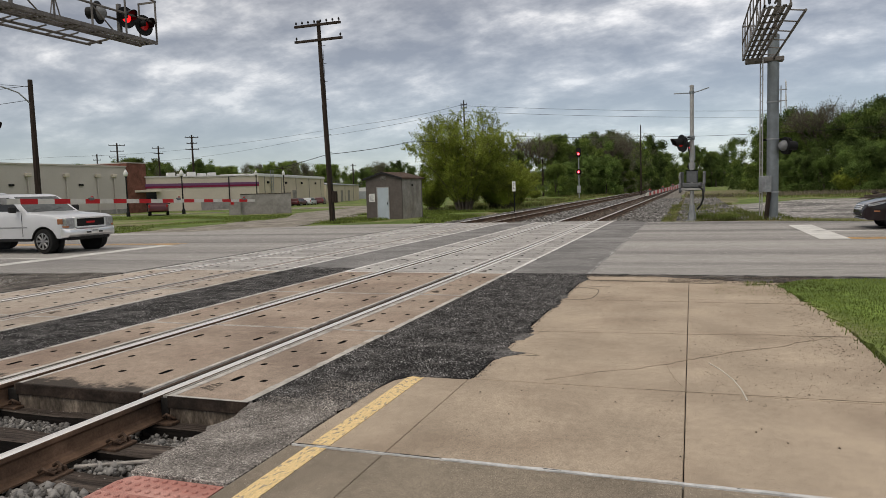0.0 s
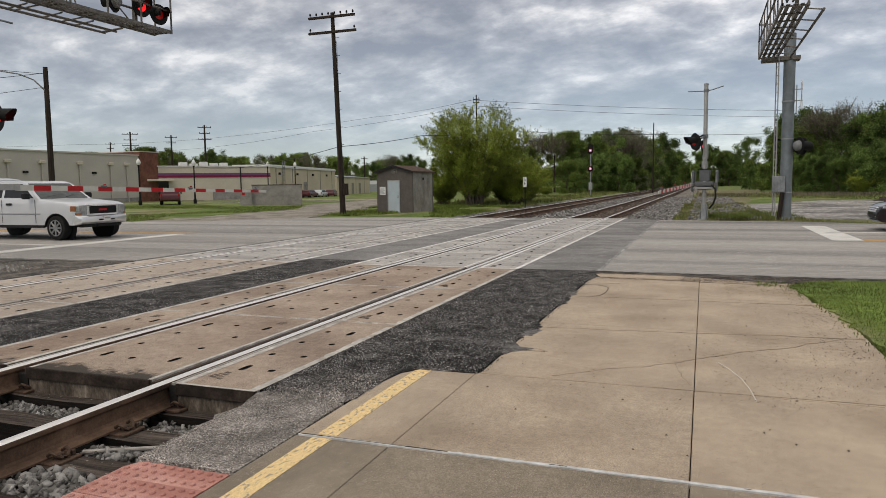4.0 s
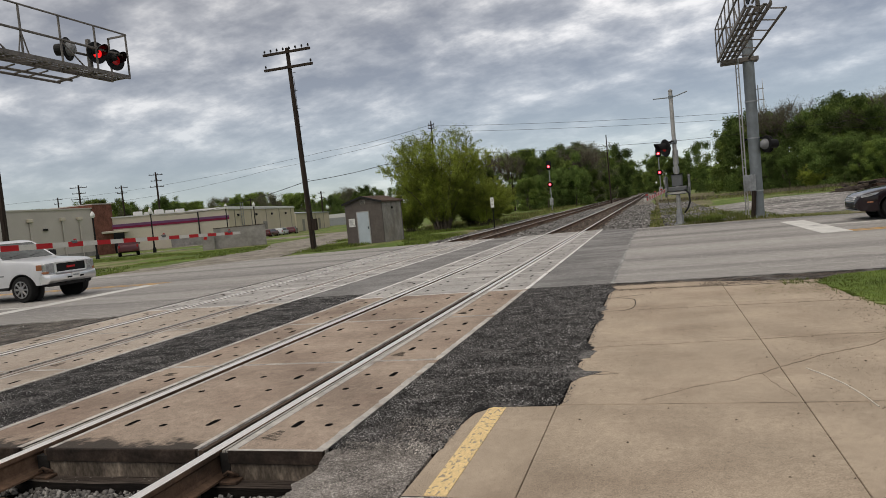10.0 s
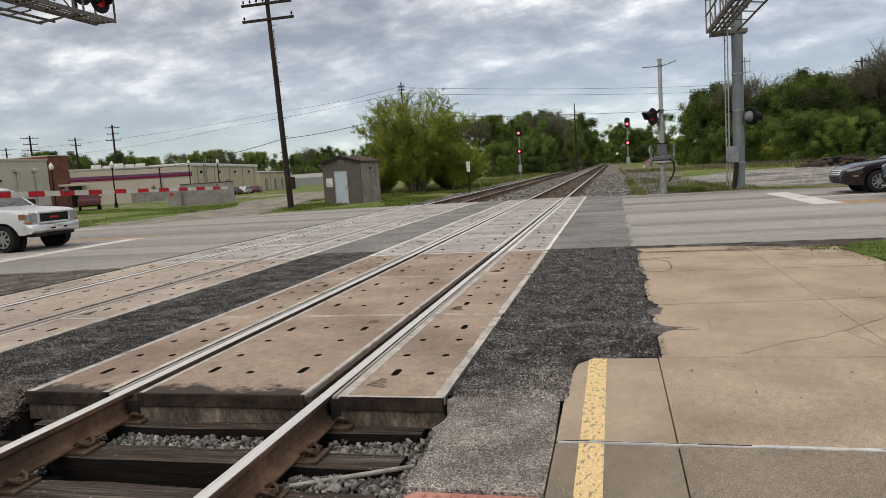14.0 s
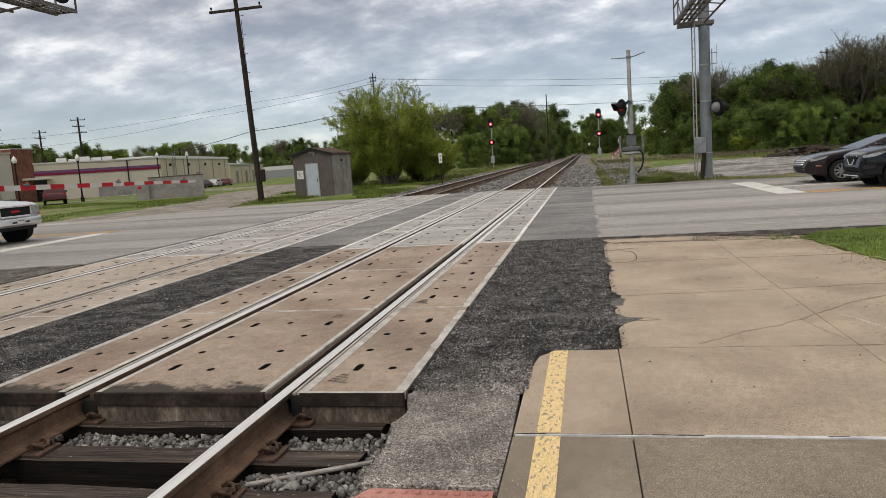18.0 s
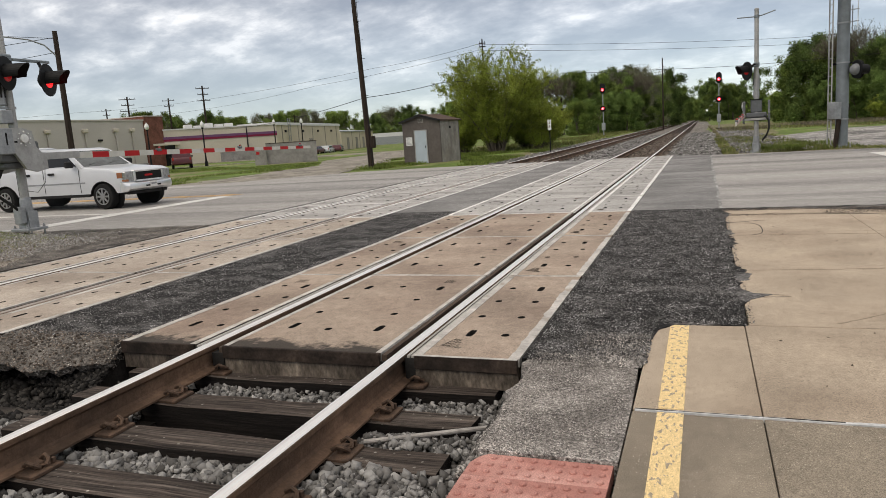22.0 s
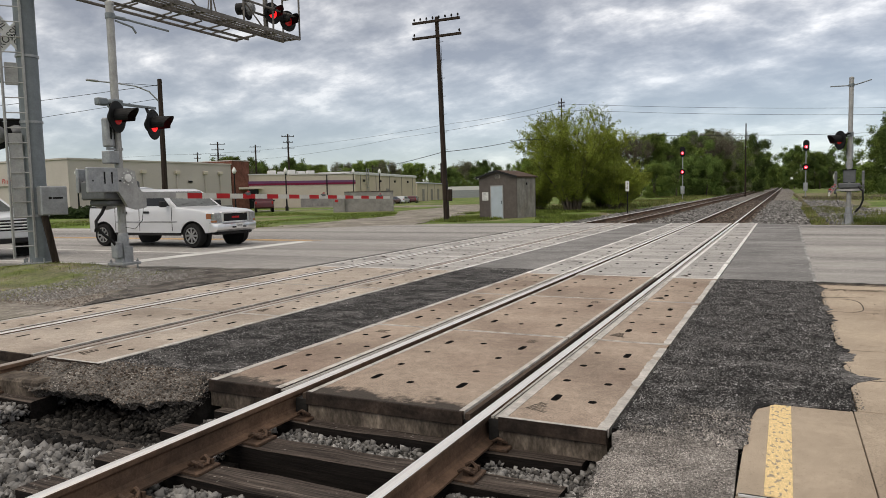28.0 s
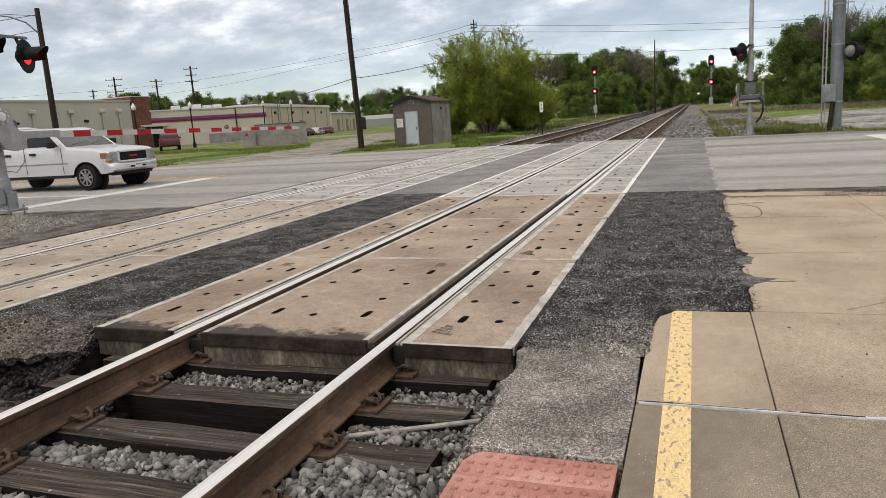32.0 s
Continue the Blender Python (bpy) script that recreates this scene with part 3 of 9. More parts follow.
M["far_green"] = mat("distant_tree_mass", (0.05, 0.075, 0.03), 0.95, var=0.5, scale=0.3, fine=2.0, bump=0.8, world=True)


def soot(m):
    """A black stain with a ragged rim along the near end (local y = 0) of a panel."""
    nt = m.node_tree
    N, L = nt.nodes.new, nt.links.new
    bsdf = nt.nodes["Principled BSDF"]
    src = bsdf.inputs["Base Color"].links[0].from_socket
    pos = N("ShaderNodeTexCoord").outputs["Object"]
    sep = N("ShaderNodeSeparateXYZ"); L(pos, sep.inputs[0])
    n = N("ShaderNodeTexNoise"); n.inputs["Scale"].default_value = 3.4; n.inputs["Detail"].default_value = 8; n.inputs["Roughness"].default_value = 0.68
    L(pos, n.inputs["Vector"])
    a = N("ShaderNodeMath"); a.operation = "MULTIPLY_ADD"; a.inputs[1].default_value = -1.15; a.inputs[2].default_value = 0.22
    L(sep.outputs["Y"], a.inputs[0])
    b = N("ShaderNodeMath"); b.operation = "ADD"; L(a.outputs[0], b.inputs[0]); L(n.outputs[0], b.inputs[1])
    r = N("ShaderNodeMapRange"); r.inputs["From Min"].default_value, r.inputs["From Max"].default_value = 0.49, 0.60
    r.inputs["To Max"].default_value = 0.9
    L(b.outputs[0], r.inputs["Value"])
    mx = N("ShaderNodeMix"); mx.data_type = "RGBA"
    L(r.outputs[0], mx.inputs["Factor"]); L(src, mx.inputs["A"]); mx.inputs["B"].default_value = (0.028, 0.025, 0.022, 1)
    L(mx.outputs["Result"], bsdf.inputs["Base Color"])
    return m


M["panel_soot"] = soot(mat("sooty_tan_panel_concrete", (0.350, 0.279, 0.221), 0.85, var=0.20, scale=1.1, fine=120, bump=0.2, world=True, second=(0.238, 0.179, 0.141), cover=0.53, soft=0.10, speck=((0.22, 0.17, 0.125), 110.0, 0.16, 0.38), grain=0.36))

# ---- mesh building ----


class Shape:
    """Collects vertices and faces in metres; m places what is added next."""

    def __init__(self):
        self.v, self.f, self.m = [], [], Matrix.Identity(4)

    def add(self, verts, faces):
        n = len(self.v)
        self.v += [tuple(self.m @ Vector(p)) for p in verts]
        self.f += [tuple(i + n for i in f) for f in faces]
        return self

    def at(self, m=None):
        self.m = m or Matrix.Identity(4)
        return self

    def box(self, x0, x1, y0, y1, z0, z1, bev=0.0):
        b = min(bev, (x1 - x0) / 2.2, (y1 - y0) / 2.2, (z1 - z0) / 2.2)
        if b <= 0:
            v = [(x, y, z) for x in (x0, x1) for y in (y0, y1) for z in (z0, z1)]
            return self.add(v, [(0, 1, 3, 2), (4, 6, 7, 5), (0, 4, 5, 1), (2, 3, 7, 6), (0, 2, 6, 4), (1, 5, 7, 3)])
        v, idx = [], {}
        X, Y, Z = (x0, x1), (y0, y1), (z0, z1)
        S = (1, -1)
        for i in (0, 1):
            for j in (0, 1):
                for k in (0, 1):
                    for a in range(3):
                        p = [X[i] + S[i] * b, Y[j] + S[j] * b, Z[k] + S[k] * b]
                        p[a] = (X[i], Y[j], Z[k])[a]
                        idx[i, j, k, a] = len(v)
                        v.append(tuple(p))
        f = []
        for s in (0, 1):
            quad = [(0, 0), (0, 1), (1, 1), (1, 0)]
            if s:
                quad = quad[::-1]
            f.append(tuple(idx[s, q[0], q[1], 0] for q in quad))
            f.append(tuple(idx[q[1], s, q[0], 1] for q in quad))
            f.append(tuple(idx[q[0], q[1], s, 2] for q in quad))
        for p in (0, 1):
            for q in (0, 1):
                f.append((idx[0, p, q, 1], idx[1, p, q, 1], idx[1, p, q, 2], idx[0, p, q, 2]))
                f.append((idx[p, 0, q, 0], idx[p, 1, q, 0], idx[p, 1, q, 2], idx[p, 0, q, 2]))
                f.append((idx[p, q, 0, 0], idx[p, q, 1, 0], idx[p, q, 1, 1], idx[p, q, 0, 1]))
        for i in (0, 1):
            for j in (0, 1):
                for k in (0, 1):
                    f.append(tuple(idx[i, j, k, a] for a in range(3)))
        return self.add(v, f)

    def rod(self, a, b, r0, r1=None, seg=10, caps=True):
        a, b = Vector(a), Vector(b)
        r1 = r0 if r1 is None else r1
        d = (b - a).normalized()
        u = d.orthogonal().normalized()
        w = d.cross(u)
        v = []
        for p, r in ((a, r0), (b, r1)):
            v += [tuple(p + (u * math.cos(t) + w * math.sin(t)) * r) for t in (2 * math.pi * i / seg for i in range(seg))]
        f = [(i, (i + 1) % seg, seg + (i + 1) % seg, seg + i) for i in range(seg)]
        if caps:
            f += [tuple(range(seg))[::-1], tuple(range(seg, 2 * seg))]
        return self.add(v, f)

    def tube(self, pts, r, seg=8):
        """One bent rod through the points."""
        pts = [Vector(p) for p in pts]
        u, v, f = None, [], []
        for k, p in enumerate(pts):
            d = (pts[min(k + 1, len(pts) - 1)] - pts[max(k - 1, 0)]).normalized()
            u = d.orthogonal().normalized() if u is None else (u - d * u.dot(d)).normalized()
            w = d.cross(u)
            v += [tuple(p + (u * math.cos(t) + w * math.sin(t)) * r) for t in (2 * math.pi * i / seg for i in range(seg))]
        for k in range(len(pts) - 1):
            f += [(k * seg + i, k * seg + (i + 1) % seg, (k + 1) * seg + (i + 1) % seg, (k + 1) * seg + i) for i in range(seg)]
        f += [tuple(range(seg))[::-1], tuple(range((len(pts) - 1) * seg, len(pts) * seg))]
        return self.add(v, f)

    def lathe(self, rings, seg=20, axis="z"):
        """rings: (radius, height) pairs from one end to the other; axis z, x or y."""
        v, f = [], []
        for r, h in rings:
            for i in range(seg):
                t = 2 * math.pi * i / seg
                c, s = r * math.cos(t), r * math.sin(t)
                v.append((c, s, h) if axis == "z" else (h, c, s) if axis == "x" else (s, h, c))
        for k in range(len(rings) - 1):
            for i in range(seg):
                j = (i + 1) % seg
                f.append((k * seg + i, k * seg + j, (k + 1) * seg + j, (k + 1) * seg + i))
        f.append(tuple(range(seg))[::-1])
        f.append(tuple(range((len(rings) - 1) * seg, len(rings) * seg)))
        return self.add(v, f)

    def prism(self, poly, y0, y1, bev=0.0):
        """A side outline in x and z, drawn out along y."""
        n = len(poly)
        if bev:
            cx = sum(p[0] for p in poly) / n
            cz = sum(p[1] for p in poly) / n
            ins = []
            for i in range(n):
                a, b, c = Vector(poly[i - 1]), Vector(poly[i]), Vector(poly[(i + 1) % n])
                e1, e2 = (b - a).normalized(), (c - b).normalized()
                nn = (Vector((-e1.y, e1.x)) + Vector((-e2.y, e2.x)))
                nn = nn.normalized() if nn.length > 1e-6 else Vector((-e1.y, e1.x))
                ins.append((b.x + nn.x * bev, b.y + nn.y * bev))
            rings = [(ins, y0), (poly, y0 + bev), (poly, y1 - bev), (ins, y1)]
        else:
            rings = [(poly, y0), (poly, y1)]
        v = [(x, y, z) for ring, y in rings for x, z in ring]
        f = [tuple(range(n)), tuple(range((len(rings) - 1) * n, len(rings) * n))[::-1]]
        for k in range(len(rings) - 1):
            f += [(k * n + i, (k + 1) * n + i, (k + 1) * n + (i + 1) % n, k * n + (i + 1) % n) for i in range(n)]
        return self.add(v, f)

    def sheet(self, poly, z0, z1):
        """A plan outline in x and y, from z0 to z1."""
        n = len(poly)
        v = [(x, y, z0) for x, y in poly] + [(x, y, z1) for x, y in poly]
        f = [tuple(range(n))[::-1], tuple(range(n, 2 * n))] + [(i, (i + 1) % n, n + (i + 1) % n, n + i) for i in range(n)]
        return self.add(v, f)


def mesh_of(name, shape, material, smooth=False):
    me = bpy.data.meshes.new(name)
    me.from_pydata(shape.v, [], shape.f)
    bm = bmesh.new()
    bm.from_mesh(me)
    bmesh.ops.recalc_face_normals(bm, faces=bm.faces)
    bm.to_mesh(me)
    bm.free()
    me.materials.append(material)
    if smooth:
        me.shade_smooth()
        me.set_sharp_from_angle(angle=radians(38))
    return me


def part(name, shape, material, parent=None, label="", smooth=False):
    ob = new(name, mesh_of(name, shape, material, smooth))
    if parent:
        ob.parent = parent
    return tagged(ob, label)


def thing(name, m, label, category, group="", kind=""):
    ob = new(name)
    ob.matrix_basis = m
    ob.empty_display_size = 0.2
    return tagged(ob, label, category, group, kind)


def numpy_mesh(name, verts, faces, material):
    me = bpy.data.meshes.new(name)
    nv, nf, k = len(verts), len(faces), faces.shape[1]
    me.vertices.add(nv)
    me.vertices.foreach_set("co", verts.astype(np.float32).ravel())
    me.loops.add(nf * k)
    me.loops.foreach_set("vertex_index", faces.astype(np.int32).ravel())
    me.polygons.add(nf)
    me.polygons.foreach_set("loop_start", np.arange(0, nf * k, k, dtype=np.int32))
    me.update(calc_edges=True)
    me.materials.append(material)
    return me

# ---- ground, road and track bed ----
FIELD = -0.06


def soften(a, b, x):
    t = np.clip((x - a) / (b - a), 0, 1)
    return t * t * (3 - 2 * t)


def ground_height(x, y):
    """Level field, a track bed cut in before and behind the crossing, a shallow swale beyond the road."""
    z = np.full_like(x, FIELD)
    near = 1 - soften(0.3, 0.9, y)
    cut = soften(-7.6, -6.4, x) * (1 - soften(1.62, 1.9, x)) * near
    z = z - 0.50 * cut
    road = soften(-400, -399, x) * soften(5.6, 6.6, y) * (1 - soften(22.5, 24.0, y))
    z = z - 0.28 * road
    walkway = soften(1.5, 2.0, x) * (1 - soften(5.6, 6.1, x)) * (1 - soften(6.9, 7.4, y))
    z = z - 0.22 * walkway
    behind = soften(24.2, 25.4, y)
    bed = soften(-8.2, -6.6, x) * (1 - soften(4.0, 4.6, x)) * behind
    z = z - 0.20 * bed
    crossing = soften(-6.5, -6.2, x) * (1 - soften(2.7, 2.95, x)) * soften(-0.2, 0.4, y) * (1 - soften(24.2, 25, y))
    z = np.minimum(z, FIELD - 0.30 * crossing)
    z = z + 0.19 * np.exp(-(((x + 10.4) / 1.9) ** 2 + ((y - 5.15) / 0.95) ** 2))
    far = soften(60, 400, np.hypot(x, y))
    return z - 0.4 * far


def build_ground():
    def axis(lo, hi, a, b, step):
        mid = np.arange(a, b + 1e-6, step)
        left = a - np.geomspace(step * 1.5, a - lo, 26)[::-1]
        right = b + np.geomspace(step * 1.5, hi - b, 26)
        return np.concatenate([left, mid, right])

    xs, ys = axis(-2500, 2500, -24, 14, 0.4), axis(-700, 2500, -9, 34, 0.4)
    X, Y = np.meshgrid(xs, ys)
    Z = ground_height(X, Y)
    rng = np.random.default_rng(3)
    Z = Z + rng.normal(0, 0.008, Z.shape)
    v = np.stack([X.ravel(), Y.ravel(), Z.ravel()], 1)
    n, k = len(xs), len(ys)
    i = (np.arange(k - 1)[:, None] * n + np.arange(n - 1)).ravel()
    f = np.stack([i, i + 1, i + n + 1, i + n], 1)
    ob = new("ground", numpy_mesh("ground", v, f, M["ground"]))
    tagged(ob, "rough spring grass with worn earth patches", "ground", kind="structure")


build_ground()


def slab(name, poly, z0, z1, material, label, category="road", parent=None):
    ob = part(name, Shape().sheet(poly, z0, z1), material, parent)
    return tagged(ob, label, category, kind="structure")


def jag(a, b, n, amp, rng):
    """A ragged line of n steps from a to b."""
    a, b = Vector(a), Vector(b)
    d = (b - a)
    nrm = Vector((-d.y, d.x)).normalized()
    return [tuple(a + d * (i / n) + nrm * rng.uniform(-amp, amp)) for i in range(1, n)]


rg = random.Random(5)
# road on each side of the two tracks, running along x
left_edge = [(-260, 20.0), (-260, 6.1), (-14, 6.1), (-11.2, 6.35)] + jag((-11.2, 6.35), (-6.1, 6.9), 24, 0.07, rg) + [(-6.1, 6.9)]
left_far = [(-6.1, 24.6), (-8.5, 24.6), (-11.5, 24.2), (-13.6, 22.6), (-15.5, 20.6), (-18.5, 19.9), (-40, 19.8)]
slab("road", left_edge + left_far, -0.32, -0.004, M["asphalt"], "worn grey asphalt road crossing two tracks")
right_edge = [(2.85, 7.25)] + jag((2.85, 7.25), (9.0, 7.2), 40, 0.035, rg) + [(9.0, 7.2), (260, 7.2)]
right_far = [(260, 21.0), (11, 21.3), (7.5, 22.7), (2.85, 23.4)]
slab("road", right_edge + right_far, -0.32, -0.006, M["asphalt"], "worn grey asphalt road with dark tyre bands")
# dark strip beside the main track, in the road, and the rough new apron before it
dark_r = [(1.56, 7.3), (2.85, 7.3)] + jag((2.85, 7.3), (2.85, 23.4), 120, 0.03, rg) + [(2.85, 23.4), (1.56, 24.4)]
slab("road", dark_r, -0.32, -0.002, M["worn"], "dark worn asphalt strip beside the rails")
apron = [(1.56, 0.02)] + jag((1.56, 0.03), (2.27, -0.03), 28, 0.035, rg) + [(2.27, 0.02), (2.275, 0.45), (2.315, 0.74), (2.42, 0.875), (2.83, 0.885)]
apron += jag((2.83, 0.885), (2.87, 1.55), 6, 0.02, rg) + [(2.93, 1.62), (3.09, 1.79), (2.96, 1.82), (2.885, 1.95)]
apron += [(x + 0.05 * math.sin(3.1 * y) + 0.03 * math.sin(7.7 * y + 1), y) for x, y in jag((2.885, 1.95), (2.87, 7.3), 90, 0.04, rg)] + [(2.87, 7.3), (1.56, 7.3)]
slab("pavement", apron, -0.25, 0.006, M["fresh"], "coarse black new asphalt apron with ragged edge", "pavement")
patch = [(1.66, -1.21), (2.262, -1.215), (2.262, -0.6), (2.245, 0.0), (1.60, 0.03)] + jag((1.60, 0.03), (1.66, -1.21), 16, 0.03, rg)
slab("pavement", patch, -0.22, 0.001, M["oldpatch"], "pale grey crumbling asphalt patch", "pavement")
slab("pavement", [(-2.86, 0.13), (-1.56, 0.13), (-1.56, 8.0), (-2.86, 8.0)], -0.25, -0.008, M["fresh"], "coarse black asphalt between the two tracks", "pavement")
slab("pavement", [(-2.86, 8.0), (-1.56, 8.0), (-1.56, 24.4), (-2.86, 24.4)], -0.25, -0.008, M["worn"], "dark worn asphalt between the two tracks", "pavement")
M["seam"] = mat("pale_scuffed_seam", (0.34, 0.333, 0.322), 0.85, var=0.3, scale=3, fine=60, bump=0.2, world=True, second=(0.20, 0.195, 0.19), cover=0.5, soft=0.08, grain=0.4)
seam, edge, drift = Shape(), (2.84, 2.875), 0.0
for k in range(160):
    y = 7.4 + 0.0985 * k
    drift = 0.85 * drift + rg.uniform(-0.012, 0.012)
    now = (2.85 + drift - rg.uniform(0.0, 0.02), 2.875 + drift + rg.uniform(0.0, 0.012))
    seam.sheet([(edge[0], y), (edge[1], y), (now[1], y + 0.0985), (now[0], y + 0.0985)], -0.1, 0.0005)
    edge = now
# pale scuffs that curve in from the seam
for k in range(17):
    y, reach, bow = 7.9 + 0.86 * k + rg.uniform(-0.3, 0.3), rg.uniform(0.25, 0.85), rg.uniform(-0.25, 0.25)
    for q in range(10):
        a, b = q / 10, (q + 1) / 10
        w0, w1 = 0.020 * math.sin(math.pi * a) + 0.003, 0.020 * math.sin(math.pi * b) + 0.003
        xa, xb, ya, yb = 2.84 - reach * a, 2.84 - reach * b, y + bow * a * a, y + bow * b * b
        seam.sheet([(xb, yb - w1), (xa, ya - w0), (xa, ya + w0), (xb, yb + w1)], -0.1, 0.0003)
tagged(part("road", seam, M["seam"]), "pale scuffed seam in the asphalt", "road", kind="structure")
# crumbled dark joint between the walk and the road
joint = [(2.87, 7.11)] + jag((2.87, 7.11), (9.2, 7.15), 90, 0.06, rg) + [(9.2, 7.17), (9.2, 7.25)] + jag((9.2, 7.27), (2.87, 7.33), 90, 0.05, rg) + [(2.87, 7.30)]
slab("pavement", joint, -0.1, 0.0035, M["fresh"], "crumbled dark asphalt joint along the road edge", "pavement")
wedge = [(3.9, 7.22), (3.9, 7.10)] + jag((3.9, 7.10), (4.7, 6.80), 14, 0.05, rg) + jag((4.7, 6.80), (5.5, 6.52), 14, 0.05, rg) + [(5.9, 6.7), (6.3, 6.95), (9.0, 7.0), (9.0, 7.22)]
slab("pavement", wedge, -0.1, 0.0045, M["fresh"], "crumbled black asphalt spread over the walk end", "pavement")
# loose chippings lying on the new asphalt
def chippings(name, n, region, size, z, material, seed, label):
    rng = np.random.default_rng(seed)
    c = np.stack([rng.uniform(region[0], region[1], n), rng.uniform(region[2], region[3], n), np.zeros(n)], 1)
    c[:, 2] = z(c[:, 0], c[:, 1]) if callable(z) else z
    base = np.array([(1, 0, -0.4), (-0.5, 0.85, -0.4), (-0.5, -0.85, -0.4), (0, 0, 0.55)])
    s = rng.uniform(size * 0.5, size * 1.3, (n, 1, 1))
    a = rng.uniform(0, 6.28, n)
    R = np.stack([np.stack([np.cos(a), -np.sin(a)], 1), np.stack([np.sin(a), np.cos(a)], 1)], 1)
    p = np.repeat(base[None], n, 0) * s * rng.uniform(0.7, 1.3, (n, 4, 3))
    p[:, :, :2] = np.einsum("nij,nkj->nki", R, p[:, :, :2])
    v = (p + c[:, None]).reshape(-1, 3)
    f = (np.arange(n)[:, None, None] * 4 + np.array([(0, 1, 3), (1, 2, 3), (2, 0, 3)])[None]).reshape(-1, 3)
    ob = new(name, numpy_mesh(name, v, f, material))
    tagged(ob, label, "gravel", kind="stuff")


chippings("asphalt_chippings", 7000, (1.57, 2.84, 0.95, 7.3), 0.0135, 0.0085, M["chip"], 22, "coarser loose stones on the new asphalt apron")
chippings("asphalt_chippings", 46000, (1.56, 2.86, 0.9, 7.3), 0.0078, 0.0076, M["chip"], 11, "loose dark chippings on the new asphalt apron")
chippings("asphalt_chippings", 6500, (1.58, 2.29, 0.02, 0.9), 0.0076, 0.0076, M["chip"], 18, "loose dark chippings on the new asphalt apron")
chippings("asphalt_chippings", 11000, (1.64, 2.25, -1.2, 0.02), 0.0048, 0.0022, M["chip_pale"], 12, "loose grey chippings on the old asphalt patch")
chippings("asphalt_chippings", 1500, (1.85, 2.28, -0.05, 0.62), 0.0075, 0.0095, M["chip_pale"], 25, "pale grit washed from the old patch on to the apron")
chippings("asphalt_chippings", 1100, (1.62, 2.26, -0.06, 0.14), 0.0085, 0.008, M["chip_pale"], 26, "crumbs along the joint of the two asphalts")
chippings("asphalt_chippings", 26000, (-2.85, -1.56, 0.1, 8), 0.0085, -0.006, M["chip"], 13, "loose dark chippings between the tracks")
chippings("walk_grit", 90, (3.0, 5.75, -0.4, 6.3), 0.010, 0.005, M["soil_crumb"], 23, "dark crumbs scattered on the concrete walk")
chippings("walk_grit", 420, (5.35, 5.70, 2.2, 6.2), 0.007, 0.005, M["soil_crumb"], 24, "brown crumbs along the lawn edge")
chippings("walk_grit", 330, (2.95, 5.6, 1.0, 6.4), 0.0052, 0.005, M["soil_crumb"], 14, "dark grit scattered on the concrete walk")
chippings("walk_grit", 520, (4.5, 5.8, 0.6, 2.9), 0.0055, 0.004, M["soil_crumb"], 17, "dark grit and debris on the walk")
chippings("walk_grit", 300, (4.7, 5.5, 5.4, 6.4), 0.0075, 0.004, M["blade_dry"], 27, "green and dry bits blown off the lawn")
chippings("walk_grit", 800, (2.84, 2.92, 0.95, 7.1), 0.0065, 0.004, M["chip"], 19, "black crumbs along the broken walk edge")
chippings("walk_grit", 1500, (4.1, 6.2, 6.45, 7.1), 0.010, 0.007, M["stone_dark"], 28, "loose grit on the broken road edge")
chippings("walk_grit", 420, (2.95, 4.4, 6.42, 6.60), 0.007, 0.004, M["soil_crumb"], 29, "dark grit along the last joint of the walk")
chippings("walk_grit", 2600, (2.86, 6.5, 6.98, 7.24), 0.008, 0.004, M["stone_dark"], 15, "dark grit gathered along the road edge")


def shoulder_top(x, y):
    return np.maximum(ground_height(x, y) + 0.032, -0.024)


chippings("shoulder_gravel", 4200, (-8.9, -7.0, 2.4, 5.6), 0.024, shoulder_top, M["stone_light"], 16, "pale gravel on the road shoulder")
chippings("shoulder_gravel", 2000, (-9.6, -7.6, 4.6, 6.3), 0.022, shoulder_top, M["stone_light"], 21, "pale gravel below the gate mast")
chippings("shoulder_gravel", 5000, (-8.4, -6.2, 2.2, 6.8), 0.016, shoulder_top, M["stone_dark"], 20, "dark grit beside the second track")

slab("pavement", [(-6.15, 2.4)] + jag((-6.15, 2.4), (-7.3, 4.2), 12, 0.06, rg) + jag((-7.3, 4.2), (-9.9, 6.5), 24, 0.08, rg) + [(-9.9, 6.5), (-6.15, 6.93)], -0.2, -0.020, M["lip"], "dark crumbling asphalt shoulder beside the second track", "pavement")
# gravel shoulder beyond the second track, and the lot across the road
slab("pavement", [(-6.15, 0.4), (-6.15, 6.95), (-11.2, 6.4), (-10.3, 5.4), (-9.0, 4.2), (-8.2, 2.2), (-7.8, 0.2)], -0.3, -0.028, M["gravel"], "grey gravel shoulder with weeds", "pavement")
slab("pavement", [(8.4, 25.4), (12, 24.3), (40, 25), (70, 33), (60, 56), (12, 52), (6.4, 42), (6.6, 30)], -0.3, -0.04, M["lot"], "grey gravel lot with wet patches", "pavement")
slab("ground", [(3.7, 23.6), (9.0, 22.9), (60, 22.0), (60, 25.2), (12, 24.4), (8.4, 25.5), (6.7, 30), (8, 60), (13, 120), (3.8, 120)] + jag((3.8, 120), (3.9, 60), 50, 0.4, rg) + jag((3.9, 60), (3.7, 23.6), 110, 0.38, rg), -0.3, -0.05, M["dry_verge"], "dry brown verge with sparse weeds", "ground")
